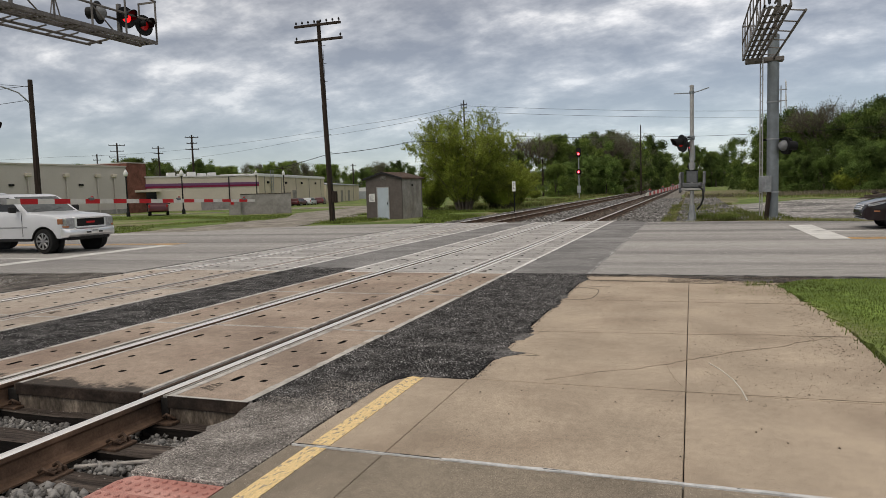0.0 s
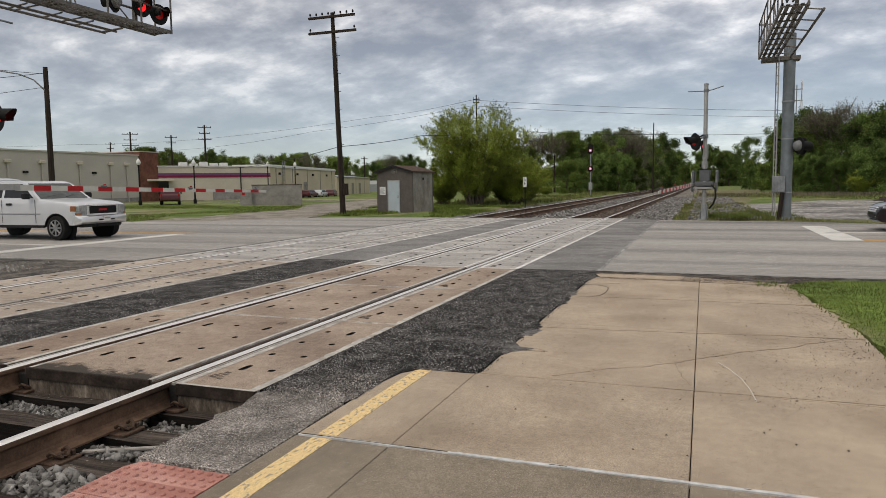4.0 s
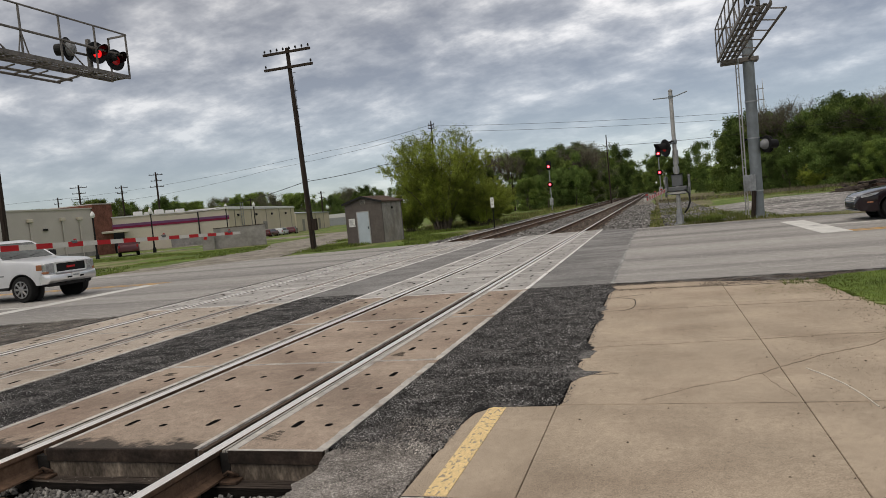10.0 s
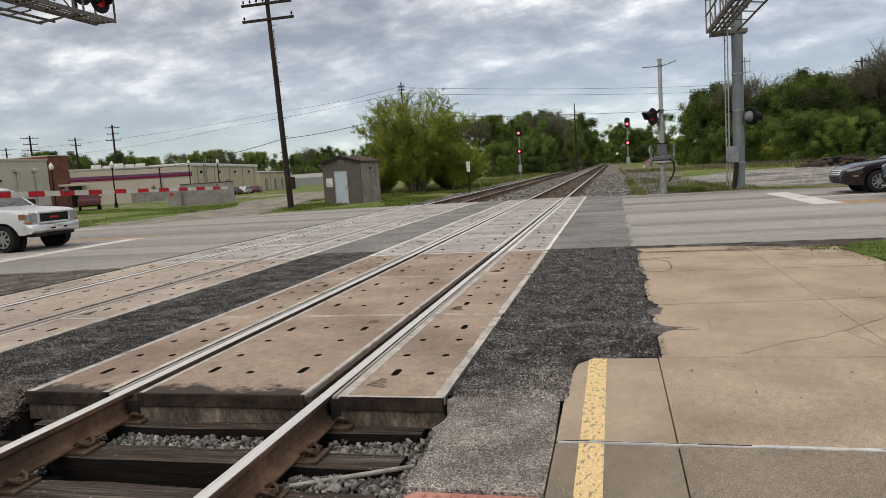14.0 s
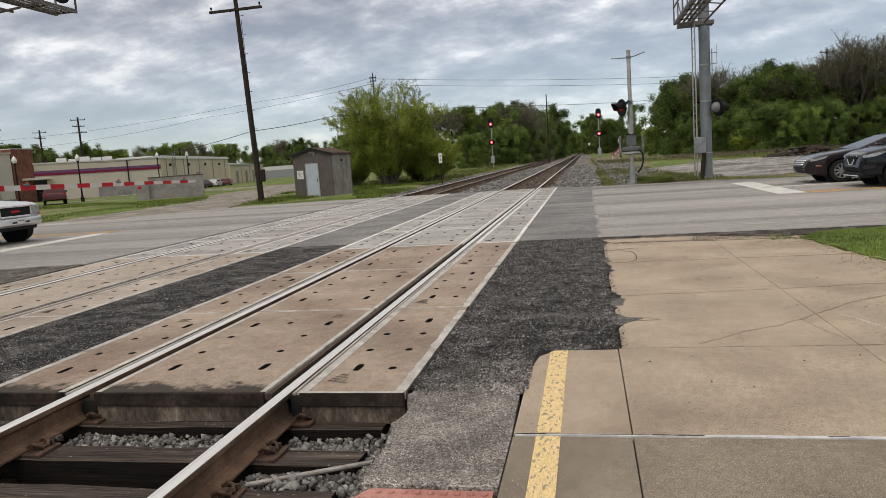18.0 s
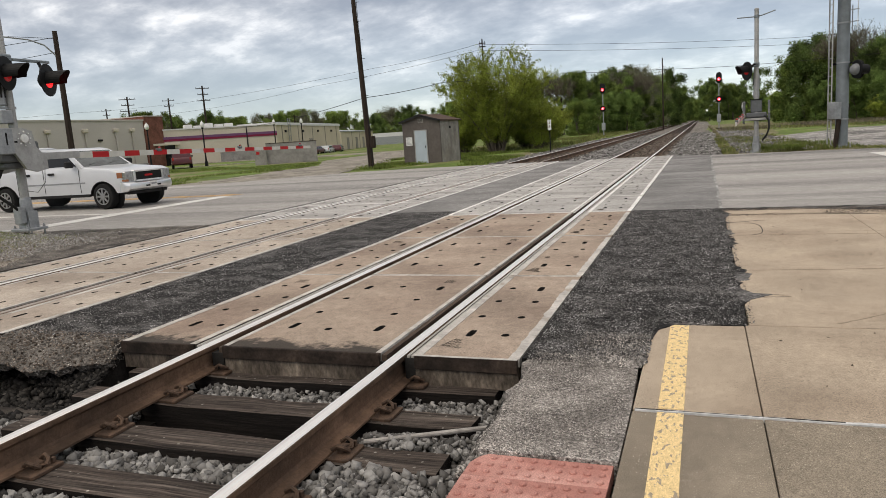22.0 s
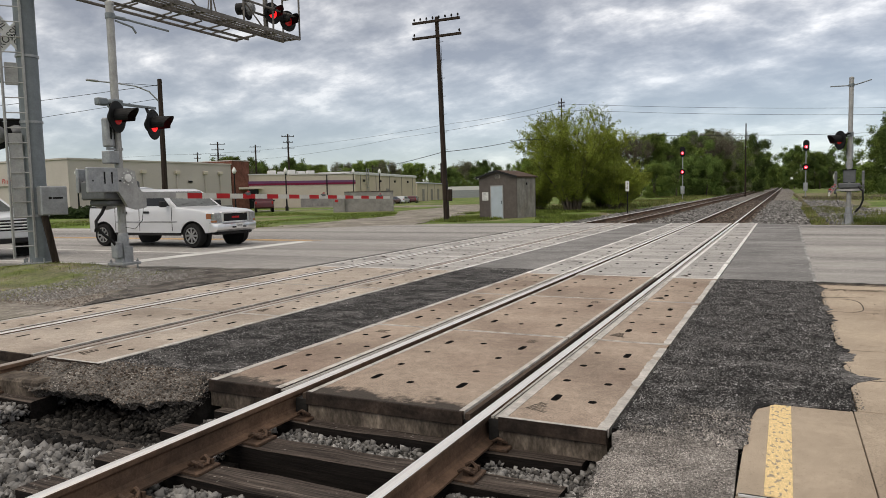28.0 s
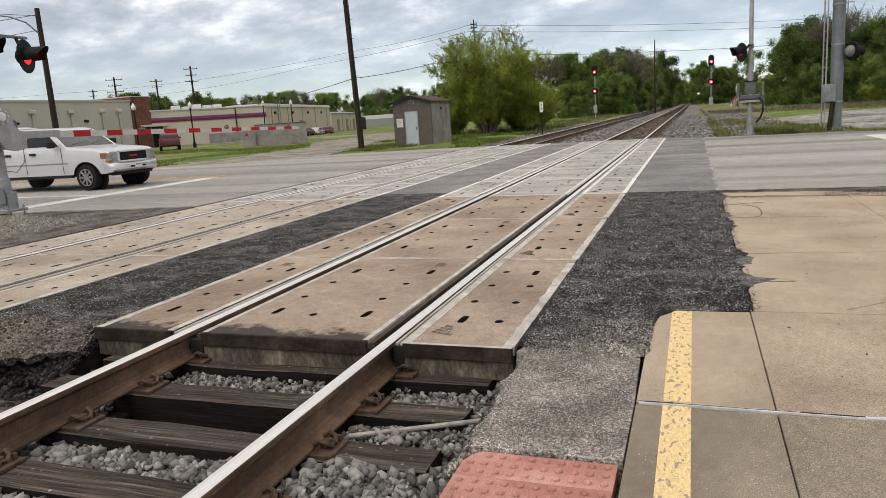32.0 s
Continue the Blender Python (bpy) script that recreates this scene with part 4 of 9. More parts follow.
slab("road", [(-12.2, 22.7), (-15.6, 20.4), (-19.0, 19.8)] + jag((-19.0, 19.8), (-20.2, 36), 30, 0.3, rg) + [(-20.5, 36), (-25.0, 44.5), (-27, 60), (-60, 65), (-60, 66.5), (-24, 66.5), (-20.5, 58), (-18.2, 44.6)] + jag((-18.2, 44.6), (-12.7, 25), 30, 0.3, rg), -0.3, -0.03, M["gravel"], "pale worn dirt driveway beside the shed")
slab("pavement", [(-60, 46.5), (-34, 53.5), (-34.6, 54.7), (-60, 47.7)], -0.3, -0.03, M["lot"], "thin pale concrete path across the lawn", "pavement")

def verge(x0, x1, y0, y1, material, label):
    """A skin of worn earth that follows the ground."""
    xs, ys = np.arange(x0, x1 + 0.01, 0.2), np.arange(y0, y1 + 0.01, 0.2)
    X, Y = np.meshgrid(xs, ys)
    Z = ground_height(X, Y) + 0.03
    edge = np.minimum(np.minimum(X - x0, x1 - X), np.minimum(Y - y0, y1 - Y))
    Z -= np.where(edge < 0.3, 0.08, 0.0)
    v = np.stack([X.ravel(), Y.ravel(), Z.ravel()], 1)
    n, k = len(xs), len(ys)
    i = (np.arange(k - 1)[:, None] * n + np.arange(n - 1)).ravel()
    tagged(new("ground", numpy_mesh("ground", v, np.stack([i, i + 1, i + n + 1, i + n], 1), material)), label, "ground", kind="structure")


verge(-13.6, -7.6, 1.4, 6.6, M["verge_mix"], "worn earth and short grass round the signal masts")

# painted lines
def line(poly, material, label, z=0.002):
    ob = part("painted_line", Shape().sheet(poly, -0.012, z), material)
    tagged(ob, label, "road marking", kind="structure")


line([(-11.0, 6.7), (-10.5, 6.7), (-10.5, 13.5), (-11.0, 13.5)], M["white_paint"], "broad white stop line before the tracks")
line([(-60, 9.33), (-11.0, 9.33), (-11.0, 9.45), (-60, 9.45)], M["white_paint"], "thin white lane line")
line([(-60, 6.35), (-11.0, 6.55), (-11.0, 6.67), (-60, 6.47)], M["white_paint"], "thin white edge line")
line([(-60, 13.62), (-10.5, 13.62), (-10.5, 13.75), (-60, 13.75)], M["orange_paint"], "worn yellow centre line")
line([(-60, 13.95), (-10.5, 13.95), (-10.5, 14.08), (-60, 14.08)], M["orange_paint"], "worn yellow centre line")
line([(-60, 19.0), (-16.5, 19.0), (-16.5, 19.12), (-60, 19.12)], M["white_paint"], "thin white edge line")
line([(7.25, 14.5), (7.9, 14.5), (7.9, 20.2), (7.25, 20.2)], M["white_paint"], "broad white stop line before the tracks")
line([(7.9, 14.5), (60, 14.5), (60, 14.63), (7.9, 14.63)], M["orange_paint"], "worn yellow centre line")
line([(7.9, 14.82), (60, 14.82), (60, 14.95), (7.9, 14.95)], M["orange_paint"], "worn yellow centre line")
line([(8.4, 11.1), (11.4, 11.1), (11.4, 11.23), (8.4, 11.23)], M["white_paint"], "white lane dash")
line([(7.9, 17.3), (60, 17.3), (60, 17.42), (7.9, 17.42)], M["white_paint"], "thin white lane line")

# ---- the concrete walk ----
walk_base = tagged(part("pavement", Shape().box(2.262, 5.9, -14, 0.86, -0.3, -0.03).box(2.86, 5.75, 0.86, 7.2, -0.3, -0.03), M["crack"]), "concrete footway beside the tracks", "pavement", kind="structure")


def walk_slab(x0, x1, y0, y1, material, top=0.0):
    part("slab", Shape().box(x0 + 0.0028, x1 - 0.0028, y0 + 0.003, y1 - 0.003, -0.2, top, 0.004), material, walk_base)


for y0, y1, dark in ((-14, -8.5, 1), (-8.5, -4.6, 1), (-4.6, -0.655, 1), (-0.63, 0.9, 0)):
    walk_slab(2.266, 2.85, y0, y1, M["concrete_dark" if dark else "concrete"])
    walk_slab(2.85, 4.385, y0, y1, M["concrete_dark" if dark else "concrete"], 0.002)
    walk_slab(4.385, 5.85, y0, y1, M["concrete_dark" if dark else "concrete"])
for y0, y1 in ((0.9, 2.95), (2.95, 4.95), (4.95, 7.18)):
    walk_slab(2.875, 4.385, y0, y1, M["concrete"], 0.001)
    walk_slab(4.385, 5.62 if y1 > 5 else 5.8, y0, y1, M["concrete"])
sealer, split = Shape(), Shape()
last = (-0.650, -0.630)
for i in range(120):
    a = 2.28 + i * 0.03
    wide = 0.010 + 0.004 * noise.noise(Vector((i * 0.31, 2.0, 0))) + (0.003 if a > 3.2 else 0.0)
    mid = -0.640 + 0.006 * noise.noise(Vector((i * 0.13, 7.0, 0)))
    now = (mid - wide + rg.uniform(-0.002, 0.002), mid + wide + rg.uniform(-0.002, 0.002))
    sealer.sheet([(a, last[0]), (a + 0.0305, now[0]), (a + 0.0305, now[1]), (a, last[1])], -0.02, 0.005)
    # the old joint gapes where the sealant has torn
    tear = 0.010 if 2.28 <= a < 2.42 or 2.92 < a < 3.16 else 0.004 if 2.42 <= a < 2.92 or 3.7 < a < 3.8 or noise.noise(Vector((i * 0.2, 4.0, 0))) > 0.22 else 0.0
    if tear:
        t = tear * rg.uniform(0.6, 1.1) / 2
        split.sheet([(a, mid + 0.002 - t), (a + 0.0305, mid + 0.002 - t), (a + 0.0305, mid + 0.003 + t), (a, mid + 0.003 + t)], -0.02, 0.0062)
    last = now
part("joint_sealant", sealer, M["sealant"], walk_base)
part("joint_gap", split, M["crack"], walk_base)


def crack(pts, w=0.006, tone="faint_crack"):
    s = Shape()
    for (x0, y0), (x1, y1) in zip(pts, pts[1:]):
        d = Vector((x1 - x0, y1 - y0)); n = Vector((-d.y, d.x)).normalized() * w / 2
        s.sheet([(x0 + n.x, y0 + n.y), (x0 - n.x, y0 - n.y), (x1 - n.x, y1 - n.y), (x1 + n.x, y1 + n.y)], -0.01, 0.0032)
    part("crack", s, M[tone], walk_base)


def wander(a, b, n, amp):
    a, b = Vector(a), Vector(b)
    nrm = Vector((-(b - a).y, (b - a).x)).normalized()
    off, pts = 0.0, [tuple(a)]
    for i in range(1, n):
        off = off * 0.8 + rg.uniform(-amp, amp)
        pts.append(tuple(a.lerp(b, i / n) + nrm * off))
    return pts + [tuple(b)]


crack(wander((2.88, 2.72), (5.8, 2.98), 26, 0.02), 0.007)
crack([(2.87, 0.91), (4.385, 0.913), (5.82, 0.95)], 0.007)
crack(wander((2.92, 4.72), (5.7, 4.74), 20, 0.006), 0.005)
crack(wander((3.1, 1.80), (3.22, 1.72), 4, 0.01), 0.008)
crack(wander((3.02, 1.70), (3.20, 1.72), 4, 0.01), 0.006, "crack")
crack(wander((2.88, 5.75), (3.35, 5.95), 9, 0.015), 0.009, "crack")
crack(wander((2.88, 6.45), (3.6, 6.62), 12, 0.015), 0.010, "crack")
crack([(3.06 + 0.22 * math.sin(t) + 0.02 * math.sin(3 * t), 5.22 - 0.5 * math.cos(t)) for t in (-0.2 + 0.19 * k for k in range(18))], 0.010, "crack")
crack(wander((3.4, 1.0), (4.06, 1.48), 14, 0.02), 0.008)
crack(wander((4.06, 1.48), (4.38, 1.82), 8, 0.02), 0.010)
crack(wander((4.38, 1.82), (5.6, 2.95), 22, 0.02), 0.008)
crack(wander((4.24, 1.66), (4.36, 1.04), 10, 0.015), 0.004)
crack(wander((2.9, 7.05), (5.5, 6.95), 26, 0.03), 0.014, "crack")
crack(wander((2.98, 6.60), (4.15, 6.44), 16, 0.012), 0.016, "crack")
crack(wander((4.15, 6.44), (5.45, 6.36), 18, 0.015), 0.020, "crack")
part("scratch", Shape().tube([(4.55, 1.75, 0.002), (4.63, 1.55, 0.002), (4.70, 1.30, 0.002), (4.74, 1.05, 0.002), (4.76, 0.80, 0.002)], 0.0055, 5), M["concrete_pale"], walk_base, "pale scratch across the slab")
lawn_edge = [(5.52, 6.22), (5.60, 5.60), (5.66, 5.0), (5.70, 4.46), (5.76, 3.80), (5.81, 3.27), (5.84, 2.4), (5.86, -14)]
rag = [(6.4, 6.98), (5.95, 6.82), (5.72, 6.60)]
for a, b in zip([(5.72, 6.60)] + lawn_edge, lawn_edge):
    rag += jag(a, b, 8, 0.035, rg) + [b]
slab("ground", rag + [(40, -14), (40, 7.16), (9.0, 7.12), (7.0, 7.02)], -0.25, 0.014, M["ground"], "short green lawn ground beside the walk", "ground")
part("painted_stripe", Shape().box(2.385, 2.505, -14, -0.66, -0.01, 0.0036).box(2.385, 2.505, -0.61, 0.865, -0.01, 0.0036), M["yellow"], walk_base, "worn yellow safety stripe")

# tactile pavers
def tactile(chip=0.0):
    edge = [(-0.295, -0.098), (0.295, -0.098), (0.295, 0.098), (-0.295 + 0.6 * chip, 0.098), (-0.295 + 0.25 * chip, 0.098 - 0.3 * chip), (-0.295, 0.098 - 0.9 * chip)]
    base = Shape().sheet(edge, -0.06, 0.0)
    for i in range(10):
        for j in range(3):
            x, y = -0.261 + 0.058 * i, -0.062 + 0.062 * j
            if chip and x + 0.295 < 0.08 and y > 0.03:
                continue
            base.at(pose(x, y, 0))
            base.lathe([(0.0155, -0.002), (0.0145, 0.006), (0.010, 0.010)], 10)
    return base.at()


pave = thing("tactile_paving", pose(1.95, -1.22, -0.012), "faded red tactile pavers at the walk edge", "paving")
chipped = part("paver", tactile(0.10), M["tactile"], pave, "paver with a chipped corner")
chipped.location = (0, -0.10, 0)
whole = mesh_of("paver", tactile(), M["tactile"])
for k in range(1, 46):
    o = new("paver", whole)
    o.parent = pave
    o.location = (0, -0.10 - 0.2005 * k, rg.uniform(-0.003, 0.003))
    o.rotation_euler = (rg.uniform(-0.003, 0.003), rg.uniform(-0.003, 0.003), rg.uniform(-0.006, 0.006))

# ---- crossing panels ----
ROW = 2.45
# bolt recesses of each panel: x, y, long or round
FIELD_HOLES = [(1.075, 0.53, 1), (1.325, 0.51, 0), (1.02, 0.975, 0), (1.325, 0.975, 0), (1.02, 1.45, 0), (1.325, 1.45, 0), (1.02, 1.92, 0), (1.275, 1.905, 1)]
GAUGE_HOLES = [(-0.37, 0.57, 1), (-0.045, 0.51, 0), (0.35, 0.57, 1), (-0.385, 0.975, 0), (0.29, 0.975, 0), (-0.385, 1.45, 0), (0.29, 1.45, 0), (-0.37, 1.88, 1), (-0.045, 1.93, 0), (0.35, 1.88, 1)]


def panel_shape(x0, x1, y0, y1, holes):
    """A concrete panel whose bolt recesses are sunk into its top."""
    s = Shape()
    rows = []
    for h in sorted(holes, key=lambda h: h[1]):
        if rows and h[1] - rows[-1][0][1] < 0.2:
            rows[-1].append(h)
        else:
            rows.append([h])
    y = y0
    for row in rows:
        lo, hi = min(h[1] for h in row) - 0.10, max(h[1] for h in row) + 0.10
        s.add([(x0, y, 0), (x1, y, 0), (x1, lo, 0), (x0, lo, 0)], [(0, 1, 2, 3)])
        x = x0
        for cx, cy, big in sorted(row):
            a, b = cx - 0.045, cx + 0.045
            s.add([(x, lo, 0), (a, lo, 0), (a, hi, 0), (x, hi, 0)], [(0, 1, 2, 3)])
            rx, ry, power = (0.027, 0.078, 0.55) if big else (0.029, 0.033, 0.9)
            ring, sq = [], []
            for k in range(16):
                t = 2 * math.pi * k / 16
                c, n = math.cos(t), math.sin(t)
                ring.append((cx + rx * math.copysign(abs(c) ** power, c), cy + ry * math.copysign(abs(n) ** power, n)))
                w = max(abs(c), abs(n))
                dx, dy = c / w, n / w
                sq.append((cx + 0.045 * dx, cy + (hi - cy if dy > 0 else cy - lo) * dy))
            v = [(*q, 0) for q in sq] + [(*q, 0) for q in ring] + [(cx + (q[0] - cx) * 0.8, cy + (q[1] - cy) * 0.85, -0.032) for q in ring]
            f = [(k, (k + 1) % 16, 16 + (k + 1) % 16, 16 + k) for k in range(16)]
            f += [(16 + k, 16 + (k + 1) % 16, 32 + (k + 1) % 16, 32 + k) for k in range(16)] + [tuple(range(32, 48))]
            s.add(v, f)
            x = b
        s.add([(x, lo, 0), (x1, lo, 0), (x1, hi, 0), (x, hi, 0)], [(0, 1, 2, 3)])
        y = hi
    s.add([(x0, y, 0), (x1, y, 0), (x1, y1, 0), (x0, y1, 0)], [(0, 1, 2, 3)])
    v = [(x0, y0, 0), (x1, y0, 0), (x1, y1, 0), (x0, y1, 0), (x0, y0, -0.2), (x1, y0, -0.2), (x1, y1, -0.2), (x0, y1, -0.2)]
    return s.add(v, [(0, 1, 5, 4), (1, 2, 6, 5), (2, 3, 7, 6), (3, 0, 4, 7), (4, 5, 6, 7)])


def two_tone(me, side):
    """Side faces take the darker stock; recess faces a near-black that carries their shade."""
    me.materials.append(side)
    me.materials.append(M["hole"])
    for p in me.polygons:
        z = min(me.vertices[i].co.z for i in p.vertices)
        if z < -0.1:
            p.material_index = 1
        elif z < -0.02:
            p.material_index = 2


def ragged_strip(x_edge, x_in, y0, y1, z, amp, step=0.05):
    """A pale worn margin: straight along x_edge, ragged along x_in."""
    n = max(3, int((y1 - y0) / step))
    inner = [(x_in + rg.uniform(-amp, amp) * rg.choice((0.4, 0.6, 1.0)), y0 + (y1 - y0) * k / n) for k in range(n + 1)]
    s = Shape()
    for a, b in zip(inner, inner[1:]):
        s.sheet([(x_edge, a[1]), a, b, (x_edge, b[1])], -0.05, z)
    return s


def stamp(rows, x, y, turn):
    """Rows of worn cast characters, too worn to read."""
    s = Shape().at(pose(x, y, 0, 0, 0, turn))
    for r, n in enumerate(rows):
        for k in range(n):
            w = rg.uniform(0.010, 0.017)
            s.box(0.023 * k, 0.023 * k + w, -0.045 * r, -0.045 * r + 0.030, -0.001, 0.0012)
    return s.at()


def crossing(cx, name, label, count, y_start, first_grey, top=-0.003):
    xing = thing(name, pose(cx, y_start, top), label, "level crossing")
    main = cx == 0.0
    kinds = {}
    near_tone = "panel_tan" if main else "panel_mid"
    left_holes = [(-x, 2.43 - y, b) for x, y, b in FIELD_HOLES]
    for tone in (near_tone, "panel_grey"):
        for nm, x0, x1, holes in (("field", 0.858, 1.535, FIELD_HOLES), ("gauge", -0.615, 0.615, GAUGE_HOLES), ("left", -1.535, -0.858, left_holes)):
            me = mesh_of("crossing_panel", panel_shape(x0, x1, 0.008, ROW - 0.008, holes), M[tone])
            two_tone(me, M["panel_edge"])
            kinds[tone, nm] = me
    for k in range(count):
        tone = "panel_grey" if k >= first_grey else near_tone
        for nm in ("field", "gauge", "left"):
            o = new("crossing_panel", kinds[tone, nm])
            o.parent = xing
            o.location = (0, k * ROW, rg.uniform(-0.003, 0.0))
            if k == 0 and nm != "field" and main:
                o.data = o.data.copy()
                o.data.materials[0] = M["panel_soot"]
        # pale worn margins of each panel
        pale = M["strip_white" if k >= first_grey else "strip"]
        for sx in (-1, 1):
            y0, y1 = k * ROW + 0.02, (k + 1) * ROW - (0.17 if sx > 0 and main and k < 4 else 0.02)
            part("edge_strip", ragged_strip(sx * 1.543, sx * 1.478, y0, y1, 0.0022, 0.012 if k < 4 else 0.006, 0.05 if k < 4 else 0.3), pale, xing, "pale worn panel margin")
            part("edge_strip", Shape().box(*sorted((sx * 0.858, sx * 0.912)), y0, (k + 1) * ROW - 0.02, -0.05, 0.0024), pale, xing, "pale steel panel edge")
            part("edge_strip", Shape().box(*sorted((sx * 0.580, sx * 0.618)), y0, (k + 1) * ROW - 0.02, -0.05, 0.0022), pale, xing, "pale steel gauge edge")
    end = count * ROW
    for sx in (-1, 1):
        part("flange_filler", Shape().box(*sorted((sx * 0.624, sx * 0.660)), 0.012, end, -0.06, -0.012), M["rubber_brown"], xing, "dusty rubber filler beside the rail")
        part("flangeway", Shape().box(*sorted((sx * 0.618, sx * 0.715)), 0.0, end, -0.17, -0.052), M["rubber"], xing, "dark flangeway beside the rail")
        part("filler_groove", Shape().box(*sorted((sx * 0.791, sx * 0.858)), 0.0, end, -0.17, -0.020), M["rubber"], xing)
        part("field_filler", Shape().box(*sorted((sx * 0.804, sx * 0.823)), 0.012, end, -0.03, -0.005), M["rubber_grey" if main else "panel_mid"], xing, "dusty grey rubber filler")
        part("field_filler", Shape().box(*sorted((sx * 0.833, sx * 0.851)), 0.012, end, -0.03, -0.006), M["rubber_grey" if main else "panel_mid"], xing, "dusty grey rubber filler")
        g = first_grey * ROW
        part("flange_filler", Shape().box(*sorted((sx * 0.622, sx * 0.658)), g, end, -0.05, -0.006), M["strip"], xing, "pale worn filler beside the rail")
    for k in range(1, count):
        for x0, x1 in ((-1.53, -0.86), (-0.61, 0.61), (0.86, 1.53)):
            part("joint_strip", Shape().box(x0, x1, k * ROW - 0.028, k * ROW - 0.0085, -0.05, 0.0012).box(x0, x1, k * ROW + 0.0085, k * ROW + 0.026, -0.05, 0.0012), M["strip_white" if k >= first_grey else "strip"], xing, "pale steel strips at the panel joint")
    # steel angle along the exposed end
    for x0, x1 in ((-1.535, -0.86), (-0.615, 0.615), (0.86, 1.535)):
        part("end_angle", Shape().box(x0, x1, -0.014, 0.006, -0.085, 0.0015, 0.003), M["angle"], xing, "rusty dark steel end angle")
        part("end_angle", Shape().box(x0, x1, -0.010, 0.016 if x0 > 0.7 else 0.010, 0.0, 0.0035), M["strip" if x0 > 0.7 else "angle"], xing)
    for k in range(min(count, 4)):
        for sh in (stamp((3, 4, 5, 7), 1.0, k * ROW + 0.36, -20), stamp((3, 5, 4), 0.30, k * ROW + 2.20, 0), stamp((5, 4, 6), -1.30, k * ROW + 2.16, 0)):
            tagged(part("stamp", sh, M["panel_edge"], xing, "rows of stamped marks too worn to read"), kind="stuff")
    return xing


main_cross = crossing(0.0, "track_crossing", "tan concrete track crossing panels with bolt recesses", 10, 0.0, 3)
side_cross = crossing(-4.39, "track_crossing", "pale concrete panels of the second track crossing", 10, 0.06, 3)

# ---- rails, sleepers and ballast ----
PROFILE = [(-0.075, -0.18), (0.075, -0.18), (0.075, -0.168), (0.02, -0.152), (0.009, -0.135), (0.009, -0.06), (0.020, -0.046), (0.0365, -0.036), (0.0375, -0.012), (0.030, -0.0045), (-0.030, -0.0045), (-0.0375, -0.012), (-0.0365, -0.036), (-0.020, -0.046), (-0.009, -0.06), (-0.009, -0.135), (-0.02, -0.152), (-0.075, -0.168)]


def rail(cx, y0, y1, top="rail_top"):
    t = thing("rail", pose(cx, 0, 0), "rusty steel rail with polished running top", "rail", "rails of the two tracks")
    part("rail_body", Shape().prism(PROFILE, y0, y1), M["rail_side"], t)
    head = [(-0.0355, -0.0062), (-0.029, -0.0008), (-0.018, 0.0012), (0.018, 0.0012), (0.029, -0.0008), (0.0355, -0.0062), (0.029, -0.012), (-0.029, -0.012)]
    part("running_surface", Shape().prism(head, y0, y1), M[top], t, "worn rail head")


TRACK2 = -4.39
for cx in (-0.7525, 0.7525, TRACK2 - 0.7525, TRACK2 + 0.7525):
    rail(cx, -14.0, 420.0, "rail_dull" if -4 < cx < -2 else "rail_top")


def tie_shape(seed):
    r = random.Random(seed)
    s = Shape()
    n = 9
    xs = [-1.41 + 2.82 * i / n for i in range(n + 1)]
    v = []
    for x in xs:
        a, b, c, d = (r.uniform(-0.008, 0.008) for _ in range(4))
        v += [(x, -0.115 + a, -0.17), (x, 0.115 + b, -0.17), (x, 0.112 + b, c - 0.006), (x, 0.098, c), (x, -0.098, d), (x, -0.112 + a, d - 0.006)]
    f = [tuple(range(6)), tuple(range(6 * n, 6 * n + 6))[::-1]]
    for k in range(n):
        f += [(6 * k + i, 6 * k + 6 + i, 6 * k + 6 + (i + 1) % 6, 6 * k + (i + 1) % 6) for i in range(6)]
    return s.add(v, f)


def sleeper(cx, y, seed, clips=True):
    t = thing("sleeper", pose(cx, y, -0.198, 0, 0, random.Random(seed).uniform(-0.8, 0.8)), "dark weathered timber sleeper with steel rail plates", "sleeper", "timber sleepers")
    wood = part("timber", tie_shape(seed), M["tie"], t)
    # upward faces stay lighter, the rest get the shade-dark side colour
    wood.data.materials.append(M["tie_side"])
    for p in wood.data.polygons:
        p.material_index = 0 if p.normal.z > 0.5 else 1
    if clips:
        for sx in (-0.7525, 0.7525):
            part("tie_plate", Shape().box(sx - 0.19, sx + 0.19, -0.095, 0.095, -0.002, 0.019, 0.004), M["rust"], t, "rusty tie plate")
            for d in (-1, 1):
                c = Shape()
                px = sx + d * 0.115
                for q in (-1, 1):
                    arc = [(px - d * 0.035, q * 0.05, 0.045), (px, q * 0.052, 0.068), (px + d * 0.03, q * 0.045, 0.055), (px + d * 0.045, q * 0.02, 0.035), (px + d * 0.02, q * 0.008, 0.03)]
                    c.tube(arc, 0.011, 6)
                c.box(px - 0.02, px + 0.02, -0.03, 0.03, 0.015, 0.05, 0.006)
                part("rail_clip", c, M["rust"], t, "rusty spring clip")
                part("spike", Shape().box(px + d * 0.035 - 0.011, px + d * 0.035 + 0.011, 0.055, 0.077, 0.0, 0.05, 0.003), M["rust"], t)


TIE_Y = [0.015] + [-0.50 - 0.515 * k for k in range(8)]
for k, y in enumerate(TIE_Y):
    sleeper(0.0, y, 40 + k)
    sleeper(TRACK2, y + 0.12, 60 + k, clips=k < 4)
far_ties = Shape()
for k in range(330):
    y = 24.9 + 0.52 * k
    if y > 190:
        break
    for cx in (0.0, TRACK2):
        far_ties.box(cx - 1.28, cx + 1.28, y - 0.11, y + 0.11, -0.36, -0.2 + rg.uniform(-0.01, 0.01))
tagged(part("far_sleepers", far_ties, M["tie"]), "long run of dark timber sleepers beyond the road", "sleeper", kind="stuff")

